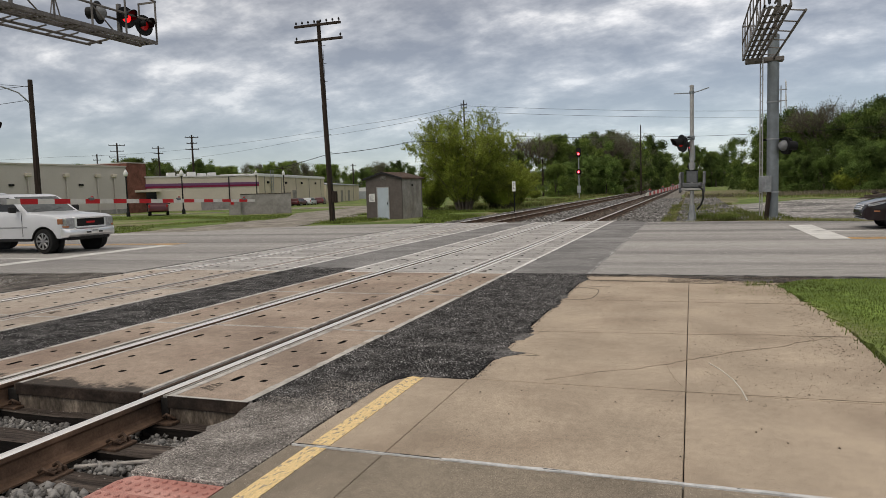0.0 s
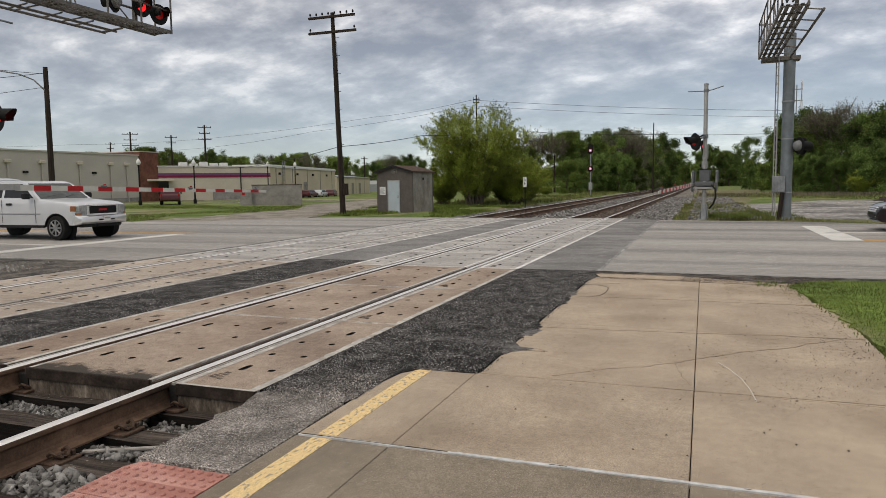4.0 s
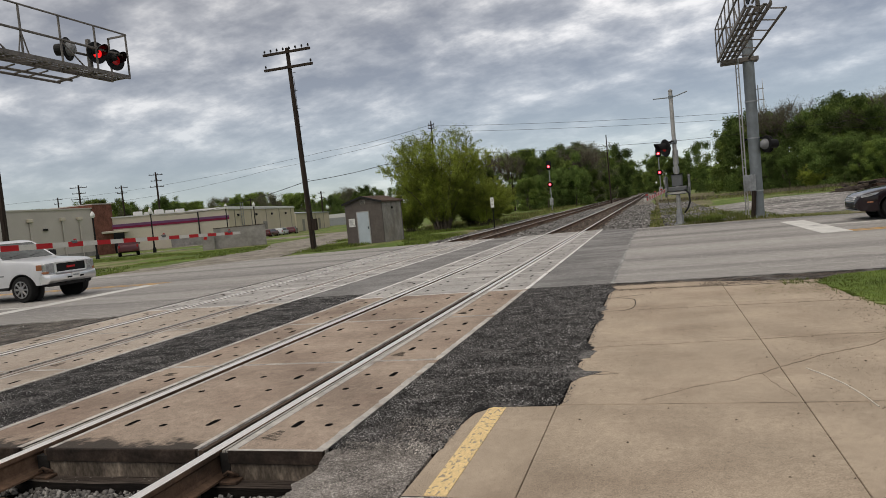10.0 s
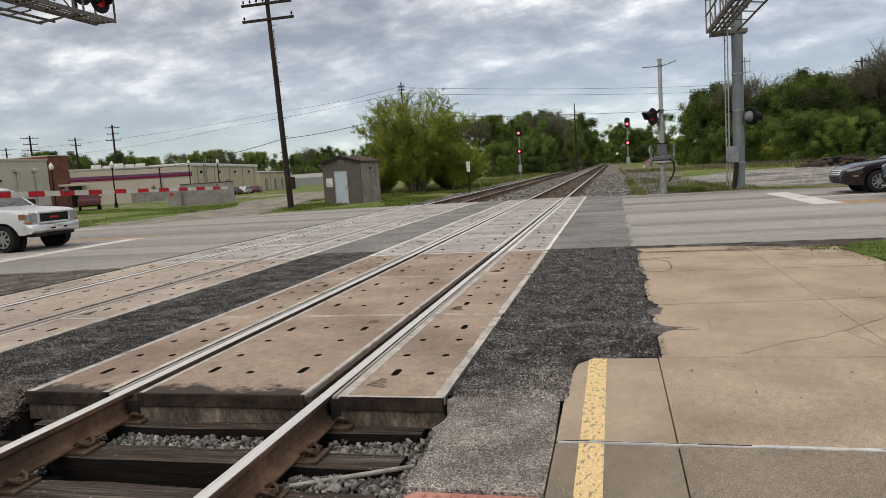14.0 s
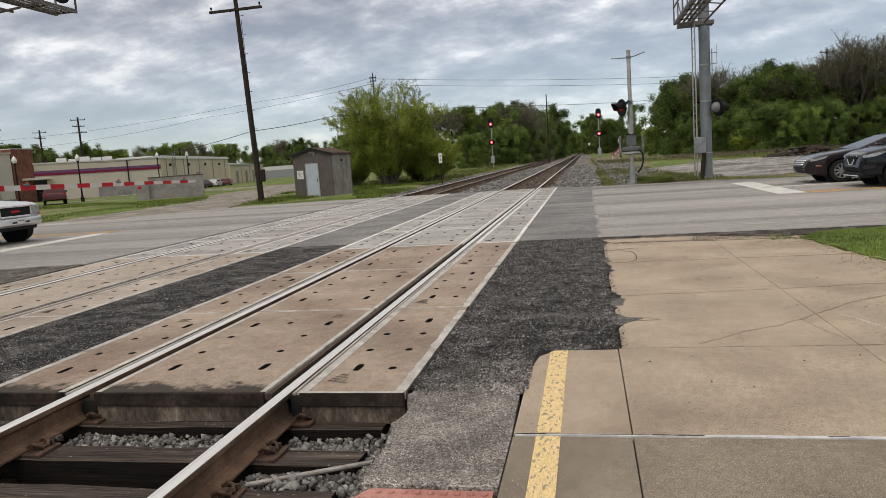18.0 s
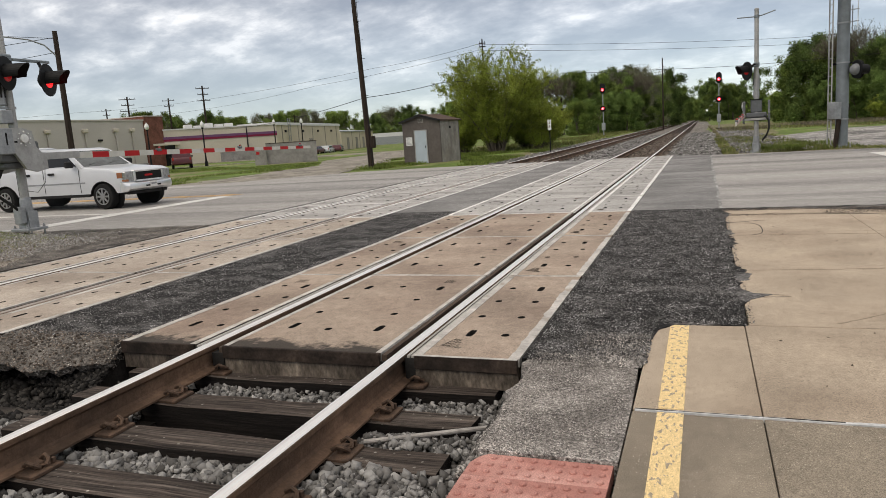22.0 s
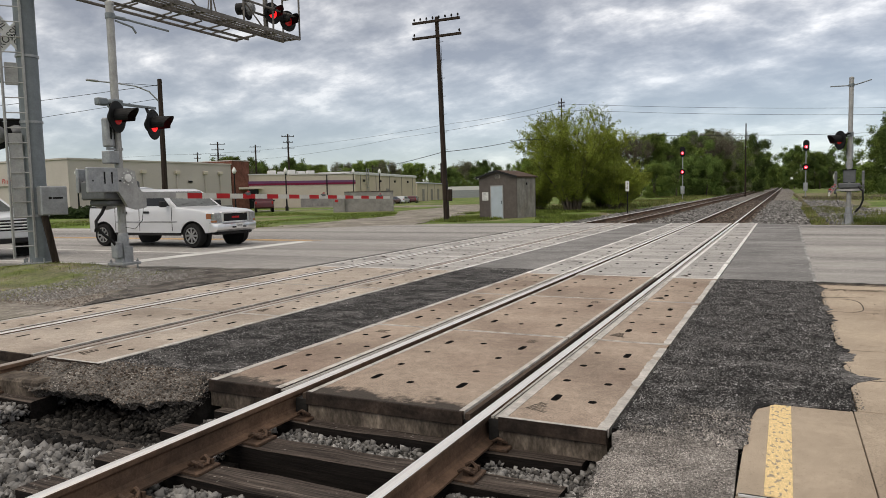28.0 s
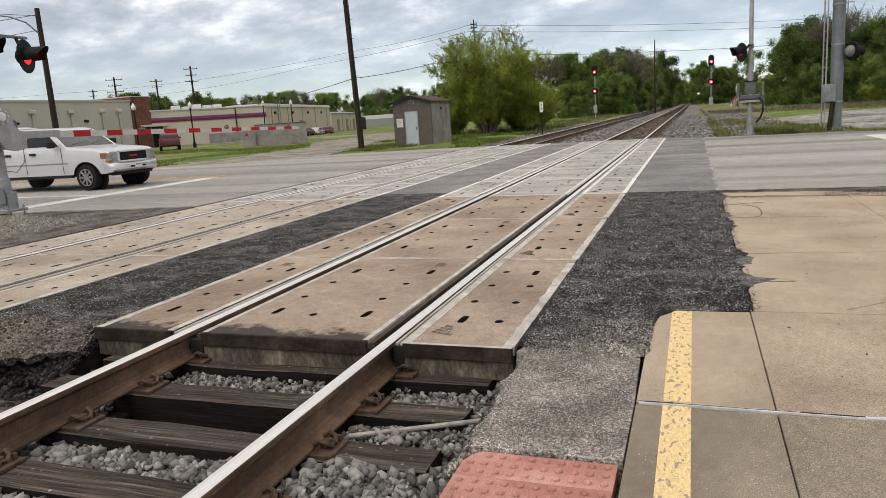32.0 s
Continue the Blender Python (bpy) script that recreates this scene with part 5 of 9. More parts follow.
# the bed shows between the stones as painted shade
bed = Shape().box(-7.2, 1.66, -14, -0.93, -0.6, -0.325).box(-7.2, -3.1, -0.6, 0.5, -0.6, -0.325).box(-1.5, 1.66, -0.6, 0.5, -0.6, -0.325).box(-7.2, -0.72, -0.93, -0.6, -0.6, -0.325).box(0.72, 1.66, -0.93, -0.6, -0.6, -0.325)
tagged(part("ballast_bed", bed, M["bed"]), "stone ballast bed, gap shade in its colour", "ballast", kind="structure")
bed = Shape().prism([(-8.6, -0.30), (-7.0, -0.235), (2.2, -0.235), (4.0, -0.30), (4.0, -0.6), (-8.6, -0.6)][::-1], 24.45, 420)
tagged(part("ballast_bed", bed, M["far_ballast"]), "grey ballast bed beyond the road", "ballast", kind="structure")
for cx in (0.0, TRACK2):
    tagged(part("ballast_bed", Shape().box(cx - 1.15, cx + 1.15, 24.5, 420, -0.4, -0.224), M["bed"]), "dark oily ballast between the rails", "ballast", kind="structure")


def stones(name, places, size, material, label, seed):
    """Crushed rock: sharp six-sided lumps with every corner shifted."""
    rng = np.random.default_rng(seed)
    base = np.array([(x, y, z) for x in (-1, 1) for y in (-1, 1) for z in (-1, 1)], float) * 0.74
    tri = np.array([(0, 1, 3), (0, 3, 2), (4, 6, 7), (4, 7, 5), (0, 4, 5), (0, 5, 1), (2, 3, 7), (2, 7, 6), (0, 2, 6), (0, 6, 4), (1, 5, 7), (1, 7, 3)])
    n = len(places)
    s = rng.uniform(0.55, 1.4, (n, 1, 1)) * size * rng.uniform(0.5, 1.4, (n, 1, 3))
    p = (base[None] + rng.uniform(-0.36, 0.36, (n, 8, 3))) * s
    q = rng.normal(size=(n, 4)); q /= np.linalg.norm(q, axis=1, keepdims=True)
    w, x, y, z = q.T
    R = np.stack([1 - 2 * (y * y + z * z), 2 * (x * y - z * w), 2 * (x * z + y * w), 2 * (x * y + z * w), 1 - 2 * (x * x + z * z), 2 * (y * z - x * w), 2 * (x * z - y * w), 2 * (y * z + x * w), 1 - 2 * (x * x + y * y)], 1).reshape(n, 3, 3)
    v = (np.einsum("nij,nkj->nki", R, p) + places[:, None]).reshape(-1, 3)
    f = (np.arange(n)[:, None, None] * 8 + tri[None]).reshape(-1, 3)
    ob = new(name, numpy_mesh(name, v, f, material))
    tagged(ob, label, "ballast", kind="stuff")


def near_ballast():
    rng = np.random.default_rng(21)
    pts, dark, big = [], [], []
    for _ in range(110000):
        x, y = rng.uniform(-7.0, 1.66), rng.uniform(-2.7, 0.12)
        for c, shift in ((0.0, 0.0), (TRACK2, 0.12)):
            if abs(x - c) < 1.43 and any(abs(y - ty - shift) < 0.115 for ty in TIE_Y):
                break
        else:
            if min(abs(abs(x) - 0.7525), abs(abs(x - TRACK2) - 0.7525)) < 0.07:
                continue
            empty = abs(x) < 0.72 and -0.93 < y < -0.6
            if empty:
                continue
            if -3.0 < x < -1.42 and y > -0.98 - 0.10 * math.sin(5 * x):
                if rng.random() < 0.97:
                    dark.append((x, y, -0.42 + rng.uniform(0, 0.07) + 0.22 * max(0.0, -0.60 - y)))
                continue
            deep = -0.255 if abs(x) > 1.3 or y < -1.2 else -0.275
            if x > 0.82 and y < -0.75:
                deep = -0.215 + 0.02 * math.sin(7 * x)
            if -3.05 < x < -1.2:
                deep = -0.25 if x < -1.75 else -0.285
            (big if y < -1.05 and rng.random() < (0.75 if x < -1.4 else 0.45) else pts).append((x, y, deep + rng.uniform(-0.06, 0.02)))
    stones("ballast_stones", np.array(pts), 0.0165, M["stone"], "loose grey crushed stone between the sleepers", 22)
    stones("ballast_stones", np.array(big), 0.0225, M["stone_light"], "larger pale crushed stone along the sleepers", 26)
    # stones below the lip: cavity shade is added to their dark colour
    stones("ballast_stones", np.array(dark), 0.021, M["stone_black"], "dark muddy stones, the hollow's shade in their colour", 23)


near_ballast()


def rubble_slope():
    """Black rubble running down beside the panel end into the hollow."""
    v = [(-2.05, 0.12, -0.06), (-1.55, 0.12, -0.03), (-1.98, -0.16, -0.22), (-1.60, -0.14, -0.22), (-2.0, -0.34, -0.36), (-1.64, -0.32, -0.36)]
    v += [(x, y, -0.5) for x, y, z in v]
    f = [(0, 2, 3, 1), (2, 4, 5, 3), (0, 6, 8, 2), (2, 8, 10, 4), (1, 3, 9, 7), (3, 5, 11, 9), (4, 10, 11, 5), (0, 1, 7, 6)]
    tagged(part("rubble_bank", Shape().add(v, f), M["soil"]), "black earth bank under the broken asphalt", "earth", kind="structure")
    r = np.random.default_rng(41)
    x, t = r.uniform(-2.06, -1.56, 2600), r.uniform(0, 1, 2600)
    y = 0.06 - 0.42 * t
    p = np.stack([x, y, -0.045 - 0.27 * t ** 0.9 + r.normal(0, 0.012, 2600)], 1)
    stones("rubble", p, 0.013, M["stone_black"], "black crumbled asphalt running into the hollow", 42)


rubble_slope()
rng2 = np.random.default_rng(27)
spill_y = rng2.uniform(-1.2, 0.05, 2600)
spill_x = 1.66 - rng2.power(2.2, 2600)[::-1] * 0.16 + 0.03
spill = np.stack([spill_x, spill_y, -0.02 - 1.1 * np.clip(1.67 - spill_x, 0, 1) + rng2.normal(0, 0.008, 2600)], 1)
stones("rubble", spill, 0.009, M["chip_pale"], "crumbled grey asphalt spilling to the rail", 28)
rng1 = np.random.default_rng(24)
back = np.stack([rng1.uniform(-7.0, 1.66, 26000), rng1.uniform(-9.5, -2.6, 26000), rng1.uniform(-0.31, -0.25, 26000)], 1)
stones("ballast_stones", back, 0.032, M["stone"], "grey crushed stone further back along the tracks", 25)
rng0 = np.random.default_rng(31)
far_pts = np.stack([rng0.uniform(-7.4, 4.3, 26000), 24.6 + rng0.power(0.5, 26000) * 50, np.full(26000, -0.225)], 1)
far_pts = far_pts[(np.abs(np.abs(far_pts[:, 0]) - 0.7525) > 0.1)]
inside = np.minimum(np.abs(far_pts[:, 0]), np.abs(far_pts[:, 0] - TRACK2)) < 1.1
stones("ballast_stones", far_pts[inside], 0.045, M["stone_dark"], "dark brown stone between the far rails", 33)
far_pts = far_pts[~inside]
far_pts[:, 2] -= 0.06 * np.clip((far_pts[:, 0] - 2.2) / 1.8, 0, 1.2)
stones("ballast_stones", far_pts, 0.05, M["stone"], "grey crushed stone around the far tracks", 32)
rng3 = np.random.default_rng(35)
edge_pts = np.stack([3.9 + 2.6 * rng3.power(0.55, 7000), 24.4 + rng3.power(0.6, 7000) * 46, np.full(7000, -0.045)], 1)
stones("ballast_stones", edge_pts, 0.042, M["stone"], "grey stone strewn over the verge beside the far track", 36)
# sagging asphalt with a broken lip over the washed-out hollow
def broken_lip():
    r = random.Random(14)
    n, rows = 84, 18
    v, tops = [], []
    for i in range(n + 1):
        u = i / n
        x = -3.72 + 2.16 * u
        reach = float(np.interp(x, (-3.72, -3.3, -3.05, -2.7, -2.4, -2.1, -1.9, -1.72, -1.56), (-0.26, -0.38, -0.42, -0.34, -0.30, -0.40, -0.36, -0.24, -0.16)))
        reach += 0.045 * noise.noise(Vector((x * 9, 0.3, 1.7))) + 0.03 * noise.noise(Vector((x * 27, 2.3, 0.7)))
        for k in range(rows):
            t = k / (rows - 1)
            y = 0.18 + (reach - 0.18) * t
            sag = 0.006 + 0.125 * t ** 1.7
            rough = 0.022 * noise.noise(Vector((x * 8, y * 8, 0.2))) + 0.014 * noise.noise(Vector((x * 30, y * 30, 5.2)))
            v.append((x + r.uniform(-0.006, 0.006), y + r.uniform(-0.006, 0.006), -sag + rough * min(1, 3 * t)))
    top = len(v)
    v += [(x, y + 0.03 + 0.02 * r.random(), z - 0.03 - 0.045 * r.random()) for x, y, z in v]
    f = []
    for i in range(n):
        for k in range(rows - 1):
            a = i * rows + k
            f += [(a, a + rows, a + rows + 1, a + 1), (top + a, top + a + 1, top + a + rows + 1, top + a + rows)]
        a = i * rows + rows - 1
        f += [(a, a + rows, top + a + rows, top + a), (i * rows, top + i * rows, top + (i + 1) * rows, (i + 1) * rows)]
    f += [(k, k + 1, top + k + 1, top + k) for k in range(rows - 1)] + [(n * rows + k, top + n * rows + k, top + n * rows + k + 1, n * rows + k + 1) for k in range(rows - 1)]
    tagged(part("broken_asphalt", Shape().add(v, f), M["lip"]), "broken dark asphalt lip over a washed-out hollow", "asphalt", kind="structure")
    rng = np.random.default_rng(15)
    places = np.array(v[:top])[rng.integers(0, top, 2600)] + rng.normal(0, 0.013, (2600, 3)) * (1, 1, 0.15)
    places[:, 2] -= 0.002
    places = places[(places[:, 1] < 0.03) | (places[:, 0] > -2.84)]
    stones("asphalt_chippings", places, 0.0068, M["stone_dark"], "loose grey stone on the sagging asphalt", 16)


broken_lip()
tagged(part("earth", Shape().sheet([(-3.1, -1.0), (-1.56, -0.9), (-1.56, 0.2), (-3.3, 0.2)], -0.6, -0.40), M["soil"]), "black earth in the washed-out hollow, shade in its colour", "earth", kind="structure")
# the deep shade between these sleepers is put in as a black sheet
tagged(part("earth", Shape().sheet([(-0.72, -0.93), (0.72, -0.93), (0.72, -0.6), (-0.72, -0.6)], -0.6, -0.44), M["soil"]), "earth in the hollow between two sleepers, blackened as shade", "earth", kind="structure")
block = thing("concrete_block", pose(-3.35, -0.28, -0.19, 0, 0, 4), "chipped grey concrete block by the second track", "block")
part("block_body", Shape().box(-0.28, 0.28, -0.12, 0.12, -0.12, 0.12, 0.02), M["panel_edge"], block)
stick = thing("steel_rod", pose(0, 0, 0), "loose pale steel rod lying by the rail", "rod")
part("rod", Shape().rod((0.93, -0.90, -0.175), (1.52, -0.62, -0.168), 0.013), M["rod"], stick)

# ---- crossing signals ----


def facing(px, py, pz, dx, dy):
    """A pose at a point whose local x looks along (dx, dy)."""
    return pose(px, py, pz, 0, 0, math.degrees(math.atan2(dy, dx)))


def flasher(parent, m, lens="lamp_dim"):
    """A round flashing lamp: black backing disc, housing, hood and red lens, looking along local x."""
    head = part("flasher", Shape().at(m).lathe([(0.07, -0.16), (0.13, -0.12), (0.155, -0.02), (0.155, 0.0)], 16, "x"), M["black"], parent, "black flashing lamp head")
    part("backing_disc", Shape().at(m).lathe([(0.305, 0.0), (0.305, 0.012), (0.30, 0.018)], 28, "x"), M["black"], head)
    part("lens", Shape().at(m).lathe([(0.148, 0.018), (0.14, 0.03), (0.10, 0.045), (0.04, 0.052)], 20, "x"), M[lens], head, "red lamp lens")
    hood, n, v, f = Shape().at(m), 18, [], []
    for i in range(n + 1):
        t = radians(-30 + 240 * i / n)
        c, s = math.cos(t), math.sin(t)
        reach = 0.42 - 0.13 * (1 - max(s, 0))
        for r in (0.165, 0.158):
            v += [(0.012, r * c, r * s), (reach, r * c * 0.94, r * s * 0.94 + 0.01)]
    for i in range(n):
        a, b = 4 * i, 4 * i + 4
        f += [(a, a + 1, b + 1, b), (a + 2, b + 2, b + 3, a + 3), (a + 1, a + 3, b + 3, b + 1), (a, b, b + 2, a + 2)]
    part("hood", hood.add(v, f), M["black"], head)
    return head


def flasher_back(parent, m):
    """A lamp seen from behind: grey domed housing on a broad black disc."""
    head = part("flasher", Shape().at(m).lathe([(0.06, -0.20), (0.13, -0.17), (0.185, -0.09), (0.20, 0.0)], 18, "x"), M["lamp_case"], parent, "grey domed lamp housing", True)
    part("backing_disc", Shape().at(m).lathe([(0.30, -0.012), (0.315, 0.0), (0.315, 0.02), (0.30, 0.024)], 28, "x"), M["black"], head)
    part("hood", Shape().at(m).lathe([(0.165, 0.02), (0.16, 0.32)], 16, "x"), M["black"], head)


def gate(m, label, arm_drop, flip=1, sides=False):
    """Barrier arm out along local y; flip puts the arm on the other side of the mast."""
    g = thing("crossing_gate", m, label, "crossing gate", "crossing gates")

    def bx(sh, x0, x1, *rest):
        a, b = sorted((flip * x0, flip * x1))
        return sh.box(a, b, *rest)

    foot = Shape().box(-0.22, 0.22, -0.22, 0.22, -0.02, 0.03, 0.008)
    for sx in (-1, 1):
        for sy in (-1, 1):
            foot.rod((sx * 0.17, sy * 0.17, -0.12), (sx * 0.17, sy * 0.17, 0.09), 0.014, seg=6)
            foot.rod((sx * 0.17, sy * 0.17, 0.03), (sx * 0.17, sy * 0.17, 0.055), 0.026, seg=6)
    part("base_plate", foot, M["galv"], g)
    cast = Shape().lathe([(0.15, 0.03), (0.145, 0.08), (0.115, 0.16), (0.105, 0.46), (0.098, 0.56), (0.085, 0.60)], 16)
    for sx in (-1, 1):
        cast.box(sx * 0.13 - 0.012, sx * 0.13 + 0.012, -0.10, 0.10, 0.03, 0.34, 0.006).box(-0.10, 0.10, sx * 0.13 - 0.012, sx * 0.13 + 0.012, 0.03, 0.34, 0.006)
    part("base_casting", cast, M["galv"], g, "galvanised base casting")
    part("junction_box", Shape().box(-0.06, 0.12, -0.25, -0.11, 0.12, 0.44, 0.02), M["galv"], g)
    part("mast", Shape().rod((0, 0, 0.4), (0, 0, 5.03), 0.078, 0.073, 18), M["alu"], g, "dull aluminium mast", True)
    part("mast_cap", Shape().lathe([(0.082, 5.0), (0.082, 5.05), (0.03, 5.08)], 16), M["alu"], g)
    arms = Shape().lathe([(0.09, 4.74), (0.09, 4.84)], 14)
    if sides:
        arms.rod((0, 0, 4.78), (0.64, 0.0, 4.80), 0.02, seg=8).rod((0, 0, 4.78), (-0.22, 0, 4.82), 0.02, seg=8).rod((-0.22, 0, 4.82), (-0.60, 0, 4.93), 0.02, seg=8)
    else:
        arms.rod((0, 0.05, 4.79), (0.03, 0.32, 4.79), 0.035, seg=8).rod((0.03, 0.3, 4.79), (0.2, 1.25, 4.72), 0.022, seg=8)
        arms.rod((0.02, 0.1, 4.72), (0.06, 0.46, 4.66), 0.02, seg=8).rod((0.06, 0.46, 4.66), (0.08, 0.53, 4.55), 0.02, seg=8)
    part("bracket", arms, M["mast_grey"], g, "thin bracket arms near the mast top")
    # mechanism: motor housing between two counterweight plates that carry the arm
    body = part("gate_mechanism", bx(bx(Shape(), -0.34, 0.34, -0.62, 0.20, 1.26, 1.44 if sides else 1.62, 0.03), -0.28, 0.28, -0.5, 0.12, 1.14, 1.28, 0.04), M["housing"], g, "grey gate motor housing")
    lw = 0.19 if sides else 0.30
    part("lid", bx(Shape(), -lw, lw, -0.40, 0.08, 1.44 if sides else 1.60, 1.90 if sides else 1.72, 0.03), M["housing"], body)
    part("lid_rim", bx(Shape(), -lw - 0.03, lw + 0.03, -0.43, 0.11, 1.885 if sides else 1.71, 1.915 if sides else 1.725, 0.006), M["black"], body)
    for x0, main in ((0.38, True), (-0.46, False)):
        plate = part("counterweight", bx(Shape(), x0, x0 + 0.08, -1.05 if main else -0.62, -0.40, 1.40, 1.86, 0.015), M["housing" if sides else "galv"], body, "slotted grey counterweight plate")
        for y in (-0.72, -0.56) if main else ():
            part("slot", bx(Shape(), x0 + 0.081, x0 + 0.085, y, y + 0.03, 1.56, 1.78), M["black"], plate)
        part("bolt", bx(Shape(), x0 + 0.08, x0 + 0.09, -0.97 if main else -0.55, -0.94 if main else -0.52, 1.6, 1.63, 0.004), M["black"], plate)
        out = [(-0.42, 1.42), (-0.22, 1.12), (0.0, 1.06), (0.22, 1.10), (0.22, 1.40), (0.12, 1.41), (0.03, 1.52), (-0.02, 1.80), (-0.22, 1.86), (-0.42, 1.86)]
        ch = Shape()
        xa, xb = sorted((flip * (x0 + 0.01), flip * (x0 + 0.075)))
        n = len(out)
        ch.add([(x, y, z) for x in (xa, xb) for y, z in out], [tuple(range(n)), tuple(range(n, 2 * n))[::-1]] + [(i, (i + 1) % n, n + (i + 1) % n, n + i) for i in range(n)])
        side = part("arm_channel", ch, M["housing" if sides else "alu"], body, "sloped grey gate arm channel")
        if main:
            hub = Shape().at(pose(flip * (x0 + 0.08), -0.20, 1.67) @ Matrix.Rotation(0 if flip > 0 else math.pi, 4, "Z")).lathe([(0.075, 0.0), (0.075, 0.025), (0.03, 0.035)], 16, "x")
            for k in range(8):
                t = k * math.pi / 4
                hub.rod((0.0, 0.125 * math.cos(t), 0.125 * math.sin(t)), (0.018, 0.125 * math.cos(t), 0.125 * math.sin(t)), 0.014, seg=6)
            part("hub", hub, M["white"], side, "pale hub ringed by bolts")
            part("slot", bx(Shape(), x0 + 0.076, x0 + 0.08, -0.40, -0.34, 1.60, 1.63), M["black"], side)
    part("cross_bar", Shape().box(-0.46, 0.46, 0.12, 0.20, 1.16, 1.24, 0.01).box(-0.46, 0.46, 0.02, 0.08, 1.30, 1.36, 0.01), M["alu"], body)
    # barrier arm
    n, length, z0, x0 = 21, 9.45, 1.34, 0.40 * flip
    arm = part("barrier_arm", Shape().box(x0 - 0.03, x0 + 0.03, 0.10, 1.0, z0 - 0.07, z0 + 0.06, 0.006), M["alu"], g, "striped red and white barrier arm")
    for k in range(n):
        y0 = 0.9 + (length - 0.55) * k / n
        y1 = 0.9 + (length - 0.55) * (k + 1) / n
        za, zb = z0 - arm_drop * y0 / length, z0 - arm_drop * y1 / length
        w0, w1 = 0.060 - 0.020 * k / n, 0.060 - 0.020 * (k + 1) / n
        s = Shape().add([(x, y, z) for y, zc, w in ((y0, za, w0), (y1, zb, w1)) for x, z in ((x0 - 0.012, zc - w), (x0 + 0.012, zc - w), (x0 + 0.012, zc + w), (x0 - 0.012, zc + w))],
                        [(0, 1, 5, 4), (1, 2, 6, 5), (2, 3, 7, 6), (3, 0, 4, 7), (0, 3, 2, 1), (4, 5, 6, 7)])
        part("stripe", s, M["red" if k % 2 else "stripe_white"], arm)
    for y in (3.2, 6.2, 9.2):
        z = z0 - arm_drop * y / length
        lamp = part("arm_lamp", Shape().box(x0 - 0.04, x0 + 0.04, y - 0.07, y + 0.07, z + 0.02, z + 0.085, 0.015), M["housing"], arm, "small grey arm lamp case")
        part("lens", Shape().at(pose(x0 - 0.01, y + 0.04, z + 0.09)).lathe([(0.035, 0.0), (0.035, 0.02), (0.015, 0.035)], 10), M["tail"], lamp)
    # lamps, bell and relay box on the mast
    part("lamp_crossarm", Shape().box(-0.03, 0.03, -0.30, 0.98, 3.10, 3.15, 0.008).box(-0.1, 0.1, -0.12, 0.12, 3.04, 3.2, 0.02).box(-0.07, 0.07, -0.42, -0.2, 3.06, 3.2, 0.02), M["mast_grey"], g)
    for y, lens in ((-0.02, "lamp_red" if sides else "lamp_dim"), (0.84, "lamp_dim" if sides else "lamp_red")):
        flasher(g, facing(0.30, y, 2.90, 0.82, 0.57) if sides else facing(0.20, y - 0.12, 2.84 if y < 0.5 else 2.76, 0.89, 0.36), lens)
        part("lamp_stem", Shape().rod((0.0, y, 3.12), (0.24, y - 0.06, 3.02), 0.03, seg=8) if sides else Shape().rod((0.0, y - 0.1, 3.12), (0.10, y - 0.12, 2.95), 0.03, seg=8), M["black"], g)
    part("bell", Shape().at(pose(0, -0.20, 2.28)).lathe([(0.09, 0.0), (0.105, 0.02), (0.105, 0.52), (0.08, 0.55)], 14), M["galv"], g, "grey bell and relay case")
    part("bell_slot", Shape().box(0.10, 0.108, -0.235, -0.205, 2.42, 2.66).box(0.085, 0.10, -0.155, -0.13, 2.42, 2.66), M["black"], g)
    part("bell_bracket", Shape().box(-0.03, 0.03, -0.24, 0.1, 2.22, 2.27), M["galv"], g)
    part("terminal_box", Shape().box(-0.10, 0.12, -0.30, -0.06, 1.96, 2.20, 0.015), M["galv"], g)
    part("hose", Shape().tube([(0.0, -0.36, 1.16), (0.0, -0.44, 1.02), (0.02, -0.60, 0.86), (0.05, -0.62, 0.74), (0.06, -0.48, 0.60), (0.06, -0.30, 0.46), (0.06, -0.22, 0.38)], 0.030), M["trim_black"], g, "black cable hose")
    if sides:
        part("hose", Shape().tube([(-0.26, 0.30, 1.32), (-0.40, 0.32, 1.16), (-0.42, 0.32, 0.86), (-0.34, 0.30, 0.62), (-0.20, 0.22, 0.44)], 0.032), M["trim_black"], g, "black cable hose")
    part("thin_cable", Shape().tube([(0.38 * flip, 0.2, 1.10), (0.36 * flip, 0.18, 0.85), (0.3 * flip, 0.05, 0.68), (0.15 * flip, -0.05, 0.72)], 0.006, 5), M["wire"], g)
    return g


def wedge_text(words, size, m, material, parent, name="lettering"):
    cu = bpy.data.curves.new(name, "FONT")
    cu.body, cu.size, cu.extrude, cu.align_x, cu.align_y = words, size, 0.002, "CENTER", "CENTER"
    tmp = bpy.data.objects.new(name, cu)
    me = bpy.data.meshes.new_from_object(tmp)
    bpy.data.objects.remove(tmp)
    me.transform(m)
    me.materials.clear()
    me.materials.append(material)
    ob = new(name, me)
    ob.parent = parent
    return ob


